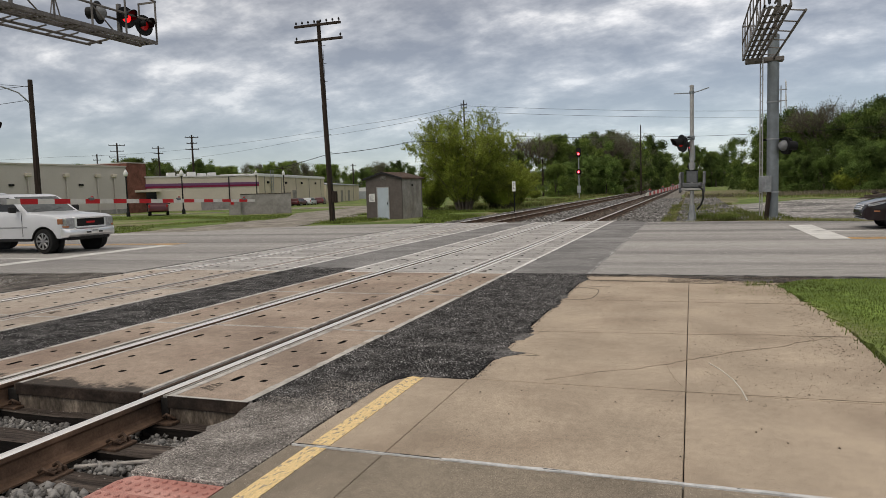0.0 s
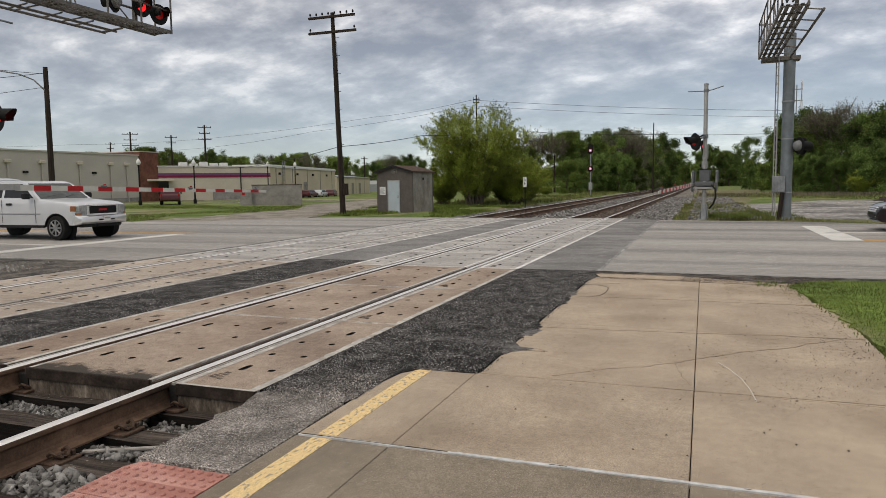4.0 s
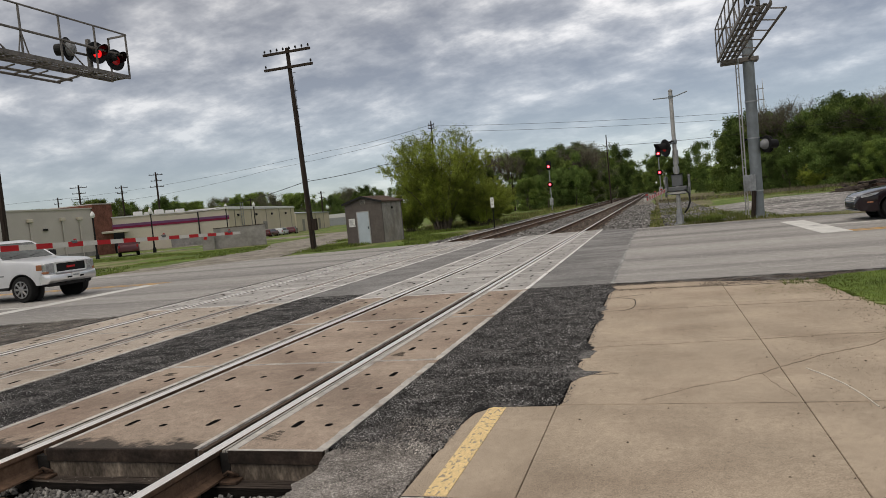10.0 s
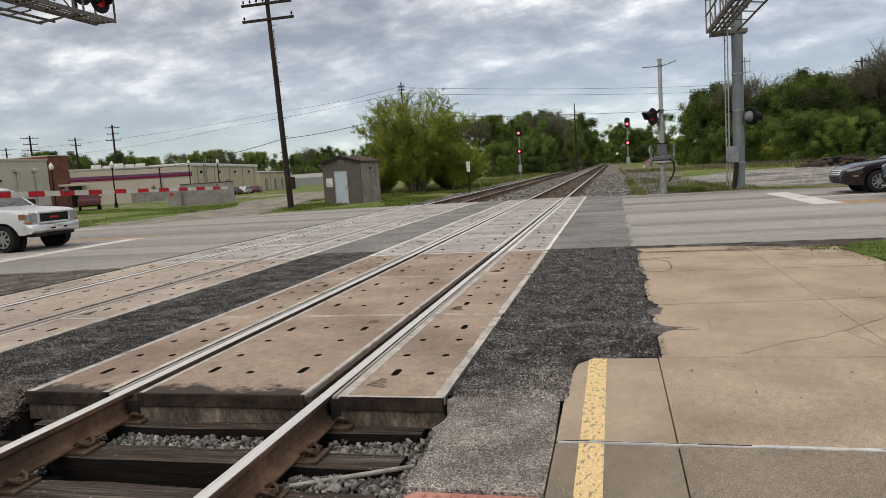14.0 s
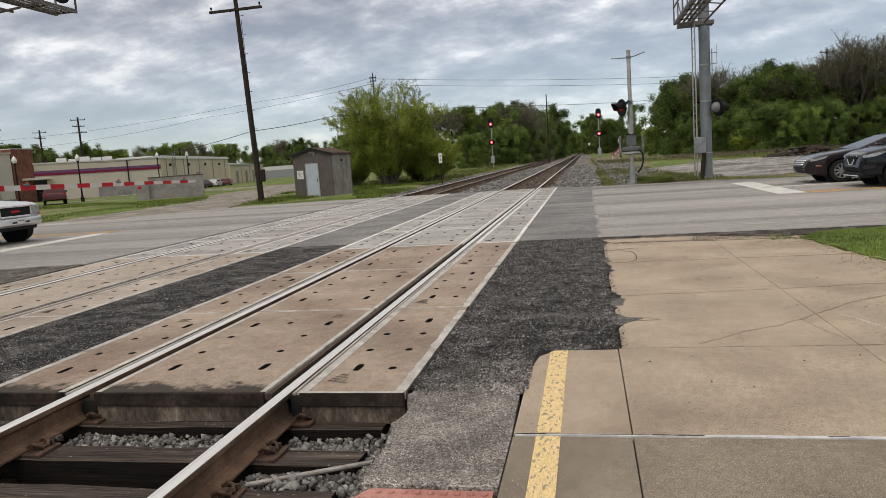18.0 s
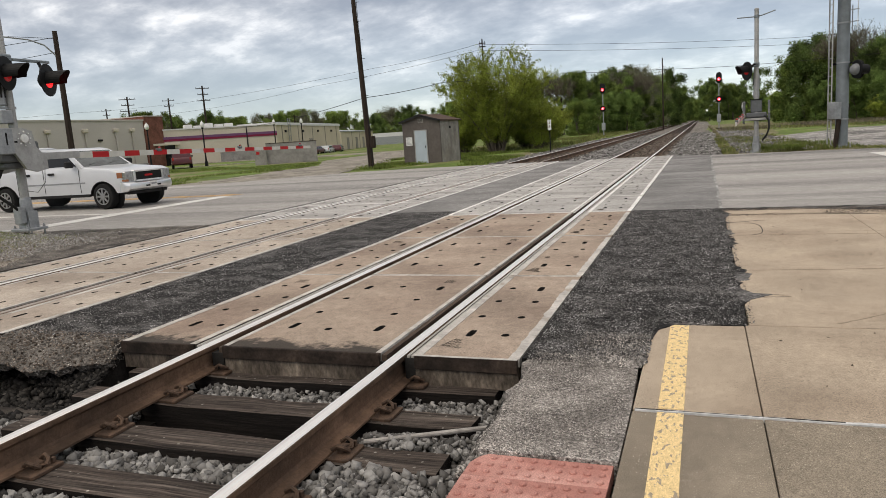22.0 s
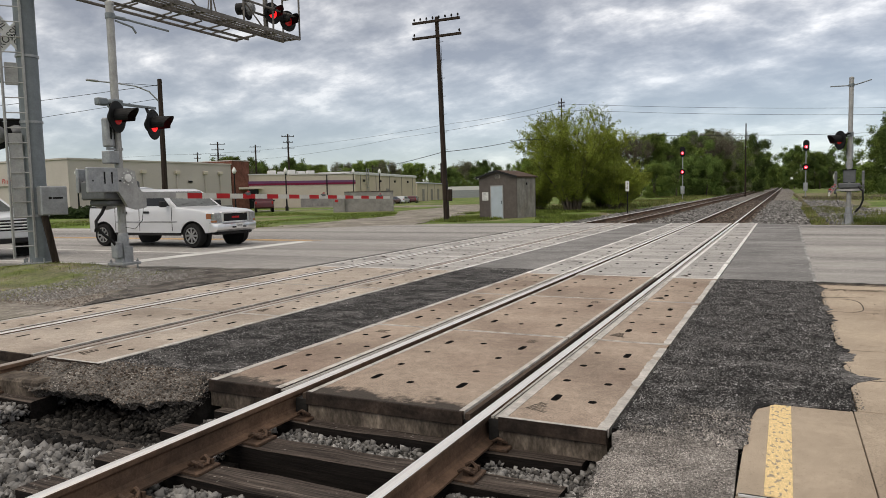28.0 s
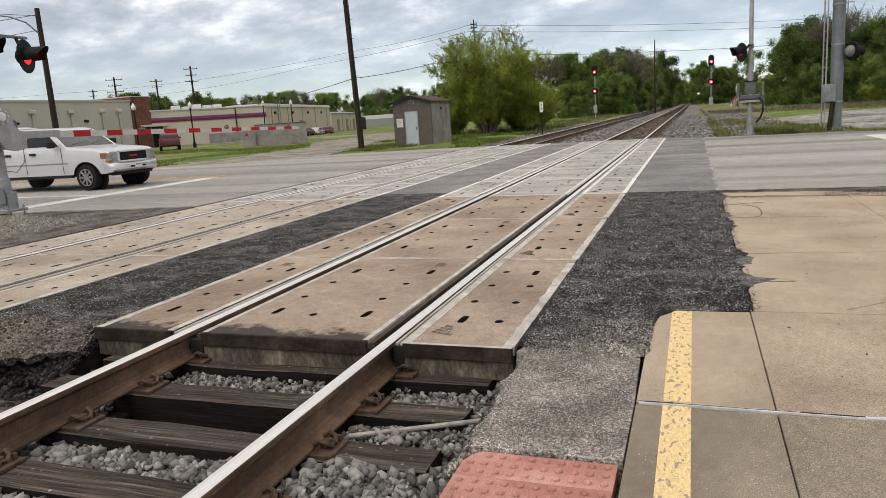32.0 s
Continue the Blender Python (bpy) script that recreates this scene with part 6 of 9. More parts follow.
def cantilever(m, label, ladder, cabinet, signs, flat=False, aim=(0.98, -0.2)):
    """A tubular mast with a walkway truss out over the road along local y, lamps near the tip."""
    c = thing("signal_cantilever", m, label, "signal gantry", "signal gantries over the road")
    part("mast", Shape().rod((0, 0, 0.02), (0, 0, 6.75), 0.205, 0.20, 24), M["mast_grey"], c, "thick grey steel mast", True)
    foot = Shape().lathe([(0.36, 0.0), (0.36, 0.04), (0.22, 0.05)], 8)
    for k in range(8):
        t = (k + 0.5) * math.pi / 4
        foot.rod((0.3 * math.cos(t), 0.3 * math.sin(t), -0.15), (0.3 * math.cos(t), 0.3 * math.sin(t), 0.13), 0.02, seg=6)
    part("base_plate", foot, M["galv"], c)
    Y0, Y1, Z = -0.55, 8.0, 6.0
    Yc = Y1 - 1.3 if flat else Y1 - 0.15
    for x in (-0.30, 0.12) if flat else (0.0,):
        part("chord", Shape().rod((x, Y0, Z - 0.12), (x, Yc, Z - 0.12), 0.036, seg=10), M["truss"], c)
    bays = 7 if flat else 6
    for k in range(bays + 1):
        y = Y0 + 0.05 + (Yc - 0.1 - Y0) * k / bays
        part("chord_tie", Shape().rod((-0.30 if flat else 0.0, y, Z - 0.12), (0.40, y, Z - 0.06), 0.022, seg=6), M["truss"], c)
    part("mast_saddle", Shape().box(-0.34, 0.95, -0.24, 0.24, Z - 0.22, Z - 0.06, 0.02), M["truss"], c)
    deck = part("walkway", Shape().box(0.34, 0.40, Y0, Y1, Z - 0.02, Z + 0.08).box(0.96, 1.02, Y0, Y1, Z - 0.02, Z + 0.08), M["truss"], c, "open steel walkway")
    for k in range(3):
        x = 0.46 + 0.17 * k
        part("grating_bar", Shape().box(x, x + 0.10, Y0 + 0.03, Y1 - 0.03, Z + 0.03, Z + 0.05), M["truss"], deck)
    for k in range(10):
        y = Y0 + 0.1 + (Y1 - Y0 - 0.2) * k / 9
        part("cross_bar", Shape().box(0.39, 0.97, y - 0.018, y + 0.018, Z - 0.015, Z + 0.03), M["truss"], deck)
    for k in range(6 if flat else 0):
        y = Y0 + 0.2 + (Y1 - 1.6 - Y0) * k / 5
        part("outrigger", Shape().rod((-0.28, y, Z - 0.10), (0.98, y, Z - 0.03), 0.022, seg=6), M["truss"], deck)
    rails = 8
    for k in range(rails):
        y = Y0 + 0.02 + (Y1 - Y0 - 0.04) * k / (rails - 1)
        part("rail_post", Shape().box(0.985, 1.025, y - 0.02, y + 0.02, Z, Z + 1.26), M["truss"], deck)
        if k % 2 == 0 and k < rails - 2:
            part("brace", Shape().rod((1.0, y + 0.18, Z + 0.05), (1.0, y, Z + 0.64), 0.018, seg=6).rod((1.0, y - 0.12, Z + 0.05), (1.0, y, Z + 0.64), 0.015, seg=6), M["truss"], deck)
        elif k < rails - 2:
            part("brace", Shape().rod((1.0, y + 0.75, Z + 0.05), (1.0, y, Z + 0.62), 0.02, seg=6), M["truss"], deck)
    for z, r in ((1.26, 0.026), (0.64, 0.032)):
        part("handrail", Shape().rod((1.005, Y0, Z + z), (1.005, Y1, Z + z), r, seg=8), M["truss"], deck)
    for y in (Y0, Y1):
        part("end_rail", Shape().box(0.36, 1.02, y - 0.02, y + 0.02, Z + 1.22, Z + 1.27).box(0.36, 0.40, y - 0.02, y + 0.02, Z, Z + 1.25), M["truss"], deck)
    bar = part("lamp_bar", Shape().rod((0.55, Y1 - 2.0, Z + 0.55), (0.55, Y1 - 0.2, Z + 0.55), 0.035, seg=8).box(0.5, 0.6, Y1 - 1.05, Y1 - 0.95, Z + 0.05, Z + 1.0), M["truss"], c)
    flasher(c, facing(0.78, Y1 - 0.98, Z + 0.60, *aim), "lamp_red")
    if flat:
        flasher(c, facing(0.78, Y1 - 0.28, Z + 0.52, *aim), "lamp_dim")
        flasher_back(c, facing(0.55, Y1 - 1.75, Z + 0.60, -0.95, -0.3))
    else:
        flasher(c, facing(0.26, Y1 - 0.35, Z + 0.62, -0.97, 0.22), "lamp_dim")
        part("lamp_stem", Shape().rod((0.38, Y1 - 0.35, Z + 0.95), (0.30, Y1 - 0.35, Z + 0.98), 0.04, seg=8), M["truss"], c)
    part("conduit", Shape().rod((0.3, Y1 - 4.3, Z), (0.3, Y1 - 4.3, Z + 0.75), 0.05, seg=8), M["truss"], c)
    # ladder
    lx, ly = ladder
    d = Vector((lx, ly, 0)).normalized()
    side = d * 0.195 if flat else Vector((-d.y, d.x, 0)) * 0.2
    o = d * 0.25 + Vector((-d.y, d.x, 0)) * 0.24 if flat else d * 0.40
    for s in (-1, 1):
        q = o + side * s
        part("ladder_rail", Shape().box(q.x - 0.02, q.x + 0.02, q.y - 0.02, q.y + 0.02, 0.15, 7.3), M["alu"], c)
    for k in range(22):
        a, b = o + side, o - side
        z = 0.4 + 0.305 * k
        part("rung", Shape().rod((a.x, a.y, z), (b.x, b.y, z), 0.013, seg=6), M["alu"], c)
    for z in (1.0, 2.95, 4.3, 5.8):
        part("clamp", Shape().at(pose(0, 0, z)).lathe([(0.222, 0.0), (0.222, 0.05)], 20), M["galv"], c)
    # cabinet with its leaning cable duct
    cb = Vector((cabinet[0], cabinet[1], 0)).normalized()
    cr = Vector((-cb.y, cb.x, 0)) * cabinet[2]
    mm = facing(cb.x * 0.38 + cr.x, cb.y * 0.38 + cr.y, 1.03, cb.x, cb.y)
    wide = 0.25 if signs else 0.155
    box = part("cabinet", Shape().at(mm).box(-0.15, 0.17, -wide, wide, 0.0, 0.60, 0.015), M["galv"], c, "grey metal equipment cabinet")
    part("cabinet_door", Shape().at(mm).box(0.171, 0.18, 0.015 - wide, wide - 0.015, 0.02, 0.58, 0.004), M["galv"], box)
    if signs:
        part("label_bars", Shape().at(mm).box(0.181, 0.184, -0.11, -0.05, 0.33, 0.38).box(0.181, 0.184, -0.03, 0.16, 0.335, 0.375), M["black"], box)
    part("cable_duct", Shape().at(mm @ pose(-0.02, 0.0, -1.07, cabinet[3], 0, 0)).box(-0.06, 0.06, -0.05, 0.07, 0.0, 1.08, 0.01), M["pole"], c, "dark cable duct below the cabinet")
    if signs:
        # channel, crossbuck and the lamps turned away, behind the ladder
        back = Vector((-0.83, 0.55, 0))
        p = d * 0.28 + back * -0.10
        q = d * 0.31 + back * -0.17
        part("cable_channel", Shape().at(facing(q.x, q.y, 0.98, 0.83, -0.55)).box(-0.03, 0.03, -0.125, 0.125, 0.0, 1.75, 0.01), M["alu"], c, "tall aluminium cable channel")
        mm = facing(p.x, p.y, 4.72, 0.93, -0.37)
        buck = part("crossbuck", Shape().at(mm @ pose(0.03, 0, 0, 50, 0, 0)).box(-0.006, 0.006, -0.61, 0.61, -0.115, 0.115, 0.004), M["white"], c, "white crossbuck sign")
        part("second_blade", Shape().at(mm @ pose(0.045, 0, 0, -50, 0, 0)).box(-0.006, 0.006, -0.61, 0.61, -0.115, 0.115, 0.004), M["white"], buck)
        face = pose(0, 0, 0, 90, 0, 90)
        wedge_text("RAIL   ROAD", 0.17, mm @ pose(0.038, 0, 0, -50, 0, 0) @ pose(0.015, 0, 0) @ face, M["black"], buck)
        wedge_text("CROSSING", 0.19, mm @ pose(0.055, 0, 0, 50, 0, 0) @ pose(0.002, 0, 0) @ face, M["black"], buck)
        part("blank_plate", Shape().at(facing(p.x + d.x * -0.02, p.y + d.y * -0.02, 3.72, 0.83, -0.55)).box(-0.01, 0.01, -0.16, 0.16, 0.0, 0.46, 0.01), M["alu"], c)
        part("side_box", Shape().at(facing(p.x + d.x * 0.3, p.y + d.y * 0.3, 3.76, 0.83, -0.55)).box(-0.06, 0.06, -0.09, 0.09, 0.0, 0.28, 0.01), M["mast_grey"], c)
        part("lamp_crossarm", Shape().rod((0, 0, 3.02), (d.x * 0.75, d.y * 0.75, 3.02), 0.03, seg=8), M["black"], c)
        flasher_back(c, facing(d.x * 0.66 + back.x * 0.1, d.y * 0.66 + back.y * 0.1, 2.72, -0.93, 0.36))
        flasher_back(c, facing(d.x * 0.28 + back.x * 0.45, d.y * 0.28 + back.y * 0.45, 2.76, -0.93, 0.36))
    else:
        part("lamp_crossarm", Shape().box(-0.62, 0.35, -0.03, 0.03, 2.92, 2.98), M["black"], c)
        flasher_back(c, facing(-0.50, -0.05, 2.70, -0.90, -0.43))
        mm = facing(-0.46, 0.04, 4.55, 0.985, -0.17)
        buck = part("crossbuck", Shape().at(mm @ pose(0.03, 0, 0, 50, 0, 0)).box(-0.006, 0.006, -0.61, 0.61, -0.115, 0.115, 0.004), M["white"], c, "white crossbuck sign")
        part("second_blade", Shape().at(mm @ pose(0.045, 0, 0, -50, 0, 0)).box(-0.006, 0.006, -0.61, 0.61, -0.115, 0.115, 0.004), M["white"], buck)
        part("sign_bracket", Shape().rod((0, 0, 4.75), (-0.46, 0.04, 4.75), 0.018, seg=6).rod((0, 0, 4.35), (-0.46, 0.04, 4.35), 0.018, seg=6).rod((-0.26, 0.02, 3.9), (-0.26, 0.02, 4.9), 0.018, seg=6), M["galv"], c)
        flasher_back(c, facing(-0.36, 0.35, 2.70, -0.90, -0.43))
    return c


gate(pose(-9.31, 5.72, 0.14), "aluminium crossing gate mast with lowered striped arm", 0.20)
gate(pose(4.43, 24.3, -0.04, 0, 0, 176), "crossing gate mast across the road, arm lowered", 0.15, 1, True)
cantilever(pose(-11.80, 5.68, 0.08), "grey steel signal gantry mast reaching over the road", (-0.63, -0.77), (0.93, -0.36, 0.20, 9), True, True)
cantilever(pose(7.25, 24.85, -0.06, 0, 0, 180), "grey steel signal gantry mast across the road", (1.0, 0.12), (0.75, 0.66, 0.03, -8), False, False, (0.98, 0.08))


def block_signal(m, label):
    s = thing("track_signal", m, label, "railway signal", "track signals")
    part("mast", Shape().rod((0, 0, 0), (0, 0, 5.9), 0.06, 0.05, 10), M["galv"], s)
    part("case", Shape().box(-0.2, 0.2, -0.15, 0.15, 0.7, 1.55, 0.02), M["galv"], s, "grey relay case")
    part("foot", Shape().box(-0.3, 0.3, -0.3, 0.3, -0.05, 0.12, 0.02), M["panel_edge"], s)
    for z, big in ((5.25, 1), (3.15, 0)):
        sh = Shape().at(pose(0, 0, z))
        if big:
            out = [(0.30 * math.cos(t), 0.30 * math.sin(t) + (0.42 if math.sin(t) > 0 else -0.12)) for t in (2 * math.pi * (k + 0.5) / 20 for k in range(20))]
            sh.prism(out, -0.12, -0.06)
        else:
            sh.lathe([(0.33, -0.12), (0.33, -0.06)], 20, "y")
        h = part("signal_head", sh, M["black"], s, "black signal head")
        part("hood", Shape().at(pose(0, 0, z)).lathe([(0.15, -0.12), (0.15, -0.3)], 12, "y"), M["black"], h)
        part("lamp", Shape().at(pose(0, 0, z)).lathe([(0.15, -0.30), (0.13, -0.315)], 14, "y"), M["signal_red"], h, "lit red lamp")
        part("lamp_core", Shape().at(pose(0, 0, z - 0.02)).lathe([(0.05, -0.315), (0.03, -0.33)], 10, "y"), M["signal_core"], h)


block_signal(pose(-8.05, 79.6, -0.1), "track signal mast showing two red lamps, among trees")
block_signal(pose(4.28, 79.0, -0.02), "track signal mast showing two red lamps beside the ballast")

# ---- poles, wires and street lamps ----


def insulator(parent, x, y, z):
    part("insulator", Shape().at(pose(x, y, z)).lathe([(0.015, -0.06), (0.015, 0.02), (0.05, 0.03), (0.05, 0.10), (0.02, 0.15)], 8), M["black"], parent)


def utility_pole(base, top, label, arms, r=0.15, turn=0.0, group="utility poles"):
    p = thing("utility_pole", pose(*base), label, "utility pole", group)
    t = Vector(top) - Vector(base)
    part("pole", Shape().rod((0, 0, -0.2), t, r * 1.15, r * 0.72, 14), M["pole"], p, "", True)
    for drop, half, pegs in arms:
        c = t * (1 - drop / t.length)
        s = Shape().at(pose(c.x, c.y, c.z, 0, 0, turn)).box(-half, half, -0.06 - r * 0.9, 0.05 - r * 0.9, -0.06, 0.06, 0.008)
        a = part("crossarm", s, M["pole"], p)
        for k in range(pegs):
            x = -half + 0.1 + (2 * half - 0.2) * k / max(1, pegs - 1)
            if abs(x) < 0.12:
                continue
            q = pose(c.x, c.y, c.z, 0, 0, turn) @ Vector((x, -r * 0.9, 0.1))
            insulator(a, *q)
    return p


near = utility_pole((-13.24, 28.74, -0.06), (-13.5, 28.6, 10.2), "leaning dark wooden utility pole with two crossarms", [(0.22, 1.32, 8), (0.98, 1.36, 2)], 0.135)
for k in range(7):
    z = 3.6 + k * 0.9
    part("step_bolt", Shape().rod((-0.1 - 0.02 * k, -0.1, z), (0.22 - 0.02 * k, -0.16, z), 0.012, seg=5), M["black"], near)
part("meter_box", Shape().box(0.12, 0.34, -0.2, 0.02, 1.0, 1.6, 0.02), M["pole"], near)
part("ground_wire", Shape().rod((0.15, -0.16, 0), (-0.02, -0.2, 8.8), 0.012, seg=5), M["wire"], near)


def polar(az, d, z, eye=(2.49, -3.97)):
    return (eye[0] + d * math.sin(radians(az)), eye[1] + d * math.cos(radians(az)), z)


POLES = {}
for nm, az, d, top, half in (("a", -44.9, 200, 13.4, 1.1), ("b", -43.4, 150, 12.5, 1.5), ("c", -40.6, 160, 12.6, 1.2), ("d", -38.1, 140, 13.2, 1.2), ("e", -31.5, 170, 8.2, 0.8), ("f", -26.0, 175, 8.6, 0.8)):
    POLES[nm] = polar(az, d, top)
    x, y, z = POLES[nm]
    arms = [(0.5, half, 4), (1.6, half * 0.8, 4)] + ([(2.7, half, 4)] if nm in "bd" else [])
    utility_pole((x, y, -0.4), (x, y, z), "distant wooden utility pole with crossarms", arms, 0.2, 35, "distant utility poles")
x, y = polar(-17.49, 90, 0, (4.39, -3.97))[:2]
POLES["g"] = (x, y, 12.6)
utility_pole((x, y, -0.3), POLES["g"], "wooden utility pole behind the spring tree", [(0.55, 0.42, 4), (0.95, 0.4, 2)], 0.10, 15)
x, y = polar(-3.72, 112, 0, (4.39, -3.97))[:2]
utility_pole((x, y, -0.3), (x, y, 10.3), "tall bare pole beside the far track", [], 0.105)
x, y = polar(-11.3, 118, 0, (4.39, -3.97))[:2]
utility_pole((x, y, -0.3), (x, y, 6.0), "short wooden pole before the far trees", [], 0.14)
x, y = polar(17.0, 105, 0, (2.7, -3.92))[:2]
POLES["h"] = (x, y, 12.0)
utility_pole((x, y, -0.3), POLES["h"], "wooden utility pole among the trees", [(0.4, 0.9, 4)], 0.16)


def wire(pts, sag, r=0.022):
    t = thing("overhead_wire", pose(0, 0, 0), "thin black overhead wire between poles", "wire", "overhead wires")
    for a, b in zip(pts, pts[1:]):
        a, b = Vector(a), Vector(b)
        span = [a.lerp(b, k / 10) - Vector((0, 0, sag * 4 * (k / 10) * (1 - k / 10))) for k in range(11)]
        part("span", Shape().tube(span, r, 5), M["wire"], t)


def sight(pairs, d, eye=(2.49, -3.97), h=1.38):
    """Places on a wire's run from bearing and slope, at distances d."""
    return [polar(az, r, h + sl * r, eye) for (az, sl), r in zip(pairs, d)]


wire(sight([(-60, 0.048), (-46.9, 0.057), (-38.1, 0.066), (-25, 0.096), (-16.7, 0.1185), (6.0, 0.0885), (24, 0.080)], [170, 150, 138, 112, 90, 100, 108]), 0.25, 0.018)
wire(sight([(-60, 0.036), (-46.9, 0.045), (-38.1, 0.054), (-29.6, 0.077), (-16.7, 0.1105), (6.0, 0.0805), (24, 0.070)], [170, 150, 138, 120, 90, 100, 108]), 0.25, 0.018)
wire(sight([(-38.4, 0.029), (-36.0, 0.027), (-32.4, 0.033)], [88.6, 74, 52]) + [(-13.33, 28.68, 3.45)] + sight([(-19.6, 0.071), (-12.1, 0.074), (-2.8, 0.065), (6.05, 0.060), (20, 0.060), (40, 0.06)], [44, 54, 62, 70, 78, 85]), 0.08, 0.016)

# street lamp on a dark pole across the road
slx, sly = polar(-47.4, 40, 0)[:2]
sl = thing("street_lamp", pose(slx, sly, -0.06), "dark wooden pole with long street lamp arm", "street lamp")
part("pole", Shape().rod((0, 0, -0.2), (0.03, 0.0, 7.65), 0.16, 0.11, 12), M["pole"], sl)
arm_pts = [(0, -0.1, 6.5), (-0.1, -0.6, 6.95), (-0.25, -1.3, 7.15), (-0.5, -2.4, 7.2), (-0.7, -3.1, 7.2)]
part("arm", Shape().tube(arm_pts, 0.035), M["galv"], sl)
part("stay", Shape().rod((0, -0.1, 7.3), (-0.45, -2.2, 7.22), 0.012, seg=5), M["wire"], sl)
part("lamp_head", Shape().at(facing(-0.8, -3.3, 7.2, -0.2, -1)).box(-0.25, 0.35, -0.09, 0.09, -0.03, 0.07, 0.04), M["galv"], sl, "grey cobra lamp head")
wire([(slx, sly, 7.3), (slx - 60, sly - 8, 6.6)], 0.5, 0.014)
wire([(slx, sly, 6.6), (slx - 40, sly - 14, 2.5)], 0.2, 0.012)


def lamp_post(x, y, h=4.2):
    p = thing("lamp_post", pose(x, y, FIELD), "black lamp post with white acorn globe", "lamp post", "car park lamp posts")
    part("post", Shape().lathe([(0.16, 0), (0.16, 0.35), (0.09, 0.5), (0.07, 1.0), (0.055, h - 0.75), (0.1, h - 0.7), (0.1, h - 0.62)], 12), M["black"], p)
    part("globe", Shape().at(pose(0, 0, h - 0.62)).lathe([(0.10, 0), (0.19, 0.12), (0.20, 0.28), (0.12, 0.46), (0.04, 0.56), (0.02, 0.62)], 14), M["white"], p, "white acorn globe", True)


for az, d in ((-42.3, 67.5), (-38.4, 70), (-53.2, 68), (-33.1, 88), (-31.0, 90)):
    lamp_post(*polar(az, d, 0)[:2], 4.2 if d < 80 else 4.6)

# ---- shed ----
shed = thing("utility_shed", pose(-10.25, 31.0, -0.08, 0, 0, -5), "small brown-grey utility shed with pale blue door", "shed")
W, D, H = 2.2, 2.5, 2.2
part("wall", Shape().prism([(-W, 0), (0, 0), (0, H), (-W / 2, H + 0.30), (-W, H)], 0.0, 0.1), M["shed_front"], shed, "brown-grey gable front wall")
part("wall", Shape().prism([(-W, 0), (0, 0), (0, H), (-W / 2, H + 0.30), (-W, H)], D - 0.1, D), M["shed_front"], shed)
part("wall", Shape().box(-0.1, 0.002, 0.1, D - 0.1, 0, H), M["shed_side"], shed, "weathered grey side wall")
part("wall", Shape().box(-W - 0.002, -W + 0.1, 0.1, D - 0.1, 0, H), M["shed_side"], shed)
roof = Shape()
for sx in (0, 1):
    xe, xm = (0.12, -W / 2) if sx else (-W - 0.12, -W / 2)
    roof.add([(xe, -0.14, H - 0.03), (xm, -0.14, H + 0.31), (xm, D + 0.1, H + 0.31), (xe, D + 0.1, H - 0.03), (xe, -0.14, H + 0.04), (xm, -0.14, H + 0.38), (xm, D + 0.1, H + 0.38), (xe, D + 0.1, H + 0.04)],
             [(0, 1, 2, 3), (4, 5, 6, 7), (0, 1, 5, 4), (2, 3, 7, 6), (0, 3, 7, 4), (1, 2, 6, 5)])
part("roof", roof, M["shingle"], shed, "brown shingled gable roof")
part("fascia", Shape().prism([(-W - 0.12, H - 0.06), (-W / 2, H + 0.28), (0.12, H - 0.06), (0.12, H + 0.045), (-W / 2, H + 0.385), (-W - 0.12, H + 0.045)], -0.155, -0.14), M["trim_black"], shed)
door = part("door", Shape().box(-1.47, -0.80, -0.03, 0.0, 0.02, 1.72, 0.006), M["door_blue"], shed, "pale blue steel door")
part("door_handle", Shape().box(-0.88, -0.85, -0.06, -0.03, 0.80, 0.95, 0.005), M["black"], door)
part("door_frame", Shape().box(-1.52, -1.47, -0.035, 0.0, 0.0, 1.77).box(-0.80, -0.75, -0.035, 0.0, 0.0, 1.77).box(-1.52, -0.75, -0.035, 0.0, 1.72, 1.77), M["alu"], door)
part("notice", Shape().box(-2.02, -1.65, -0.015, 0.0, 0.98, 1.42, 0.004), M["white"], shed, "white notice board with lines too small to read")
nb = Shape()
for k in range(6):
    nb.box(-1.98, -1.98 + 0.29 - 0.05 * (k % 3), -0.018, -0.015, 1.04 + 0.06 * k, 1.06 + 0.06 * k)
part("notice_bars", nb, M["galv"], shed)
part("vent", Shape().box(-1.24, -0.94, -0.02, 0.0, 2.14, 2.34, 0.004), M["shed_side"], shed)
vs = Shape()
for k in range(4):
    vs.box(-1.21, -0.97, -0.026, -0.019, 2.165 + 0.042 * k, 2.185 + 0.042 * k)
part("vent_slats", vs, M["black"], shed)
part("corner_trim", Shape().box(-0.04, 0.006, -0.006, 0.06, 0, H), M["shed_front"], shed)
part("side_lamp", Shape().box(0.0, 0.06, 1.2, 1.3, 1.78, 1.9, 0.01), M["black"], shed)

# milepost board
mp = thing("milepost", pose(-6.5, 41.0, FIELD), "narrow white mile board on a thin dark post", "signpost")
part("post", Shape().rod((0, 0, -0.1), (0, 0, 1.85), 0.035, seg=8), M["black"], mp)
part("board", Shape().box(-0.11, 0.11, -0.055, -0.035, 1.25, 1.90, 0.005), M["white"], mp)
wedge_text("1\n3\n6", 0.22, pose(0, -0.058, 1.70, 90, 0, 0), M["black"], mp)

# ---- buildings ----


def building(name, m, label):
    return thing(name, m, label, "building", "low commercial buildings")


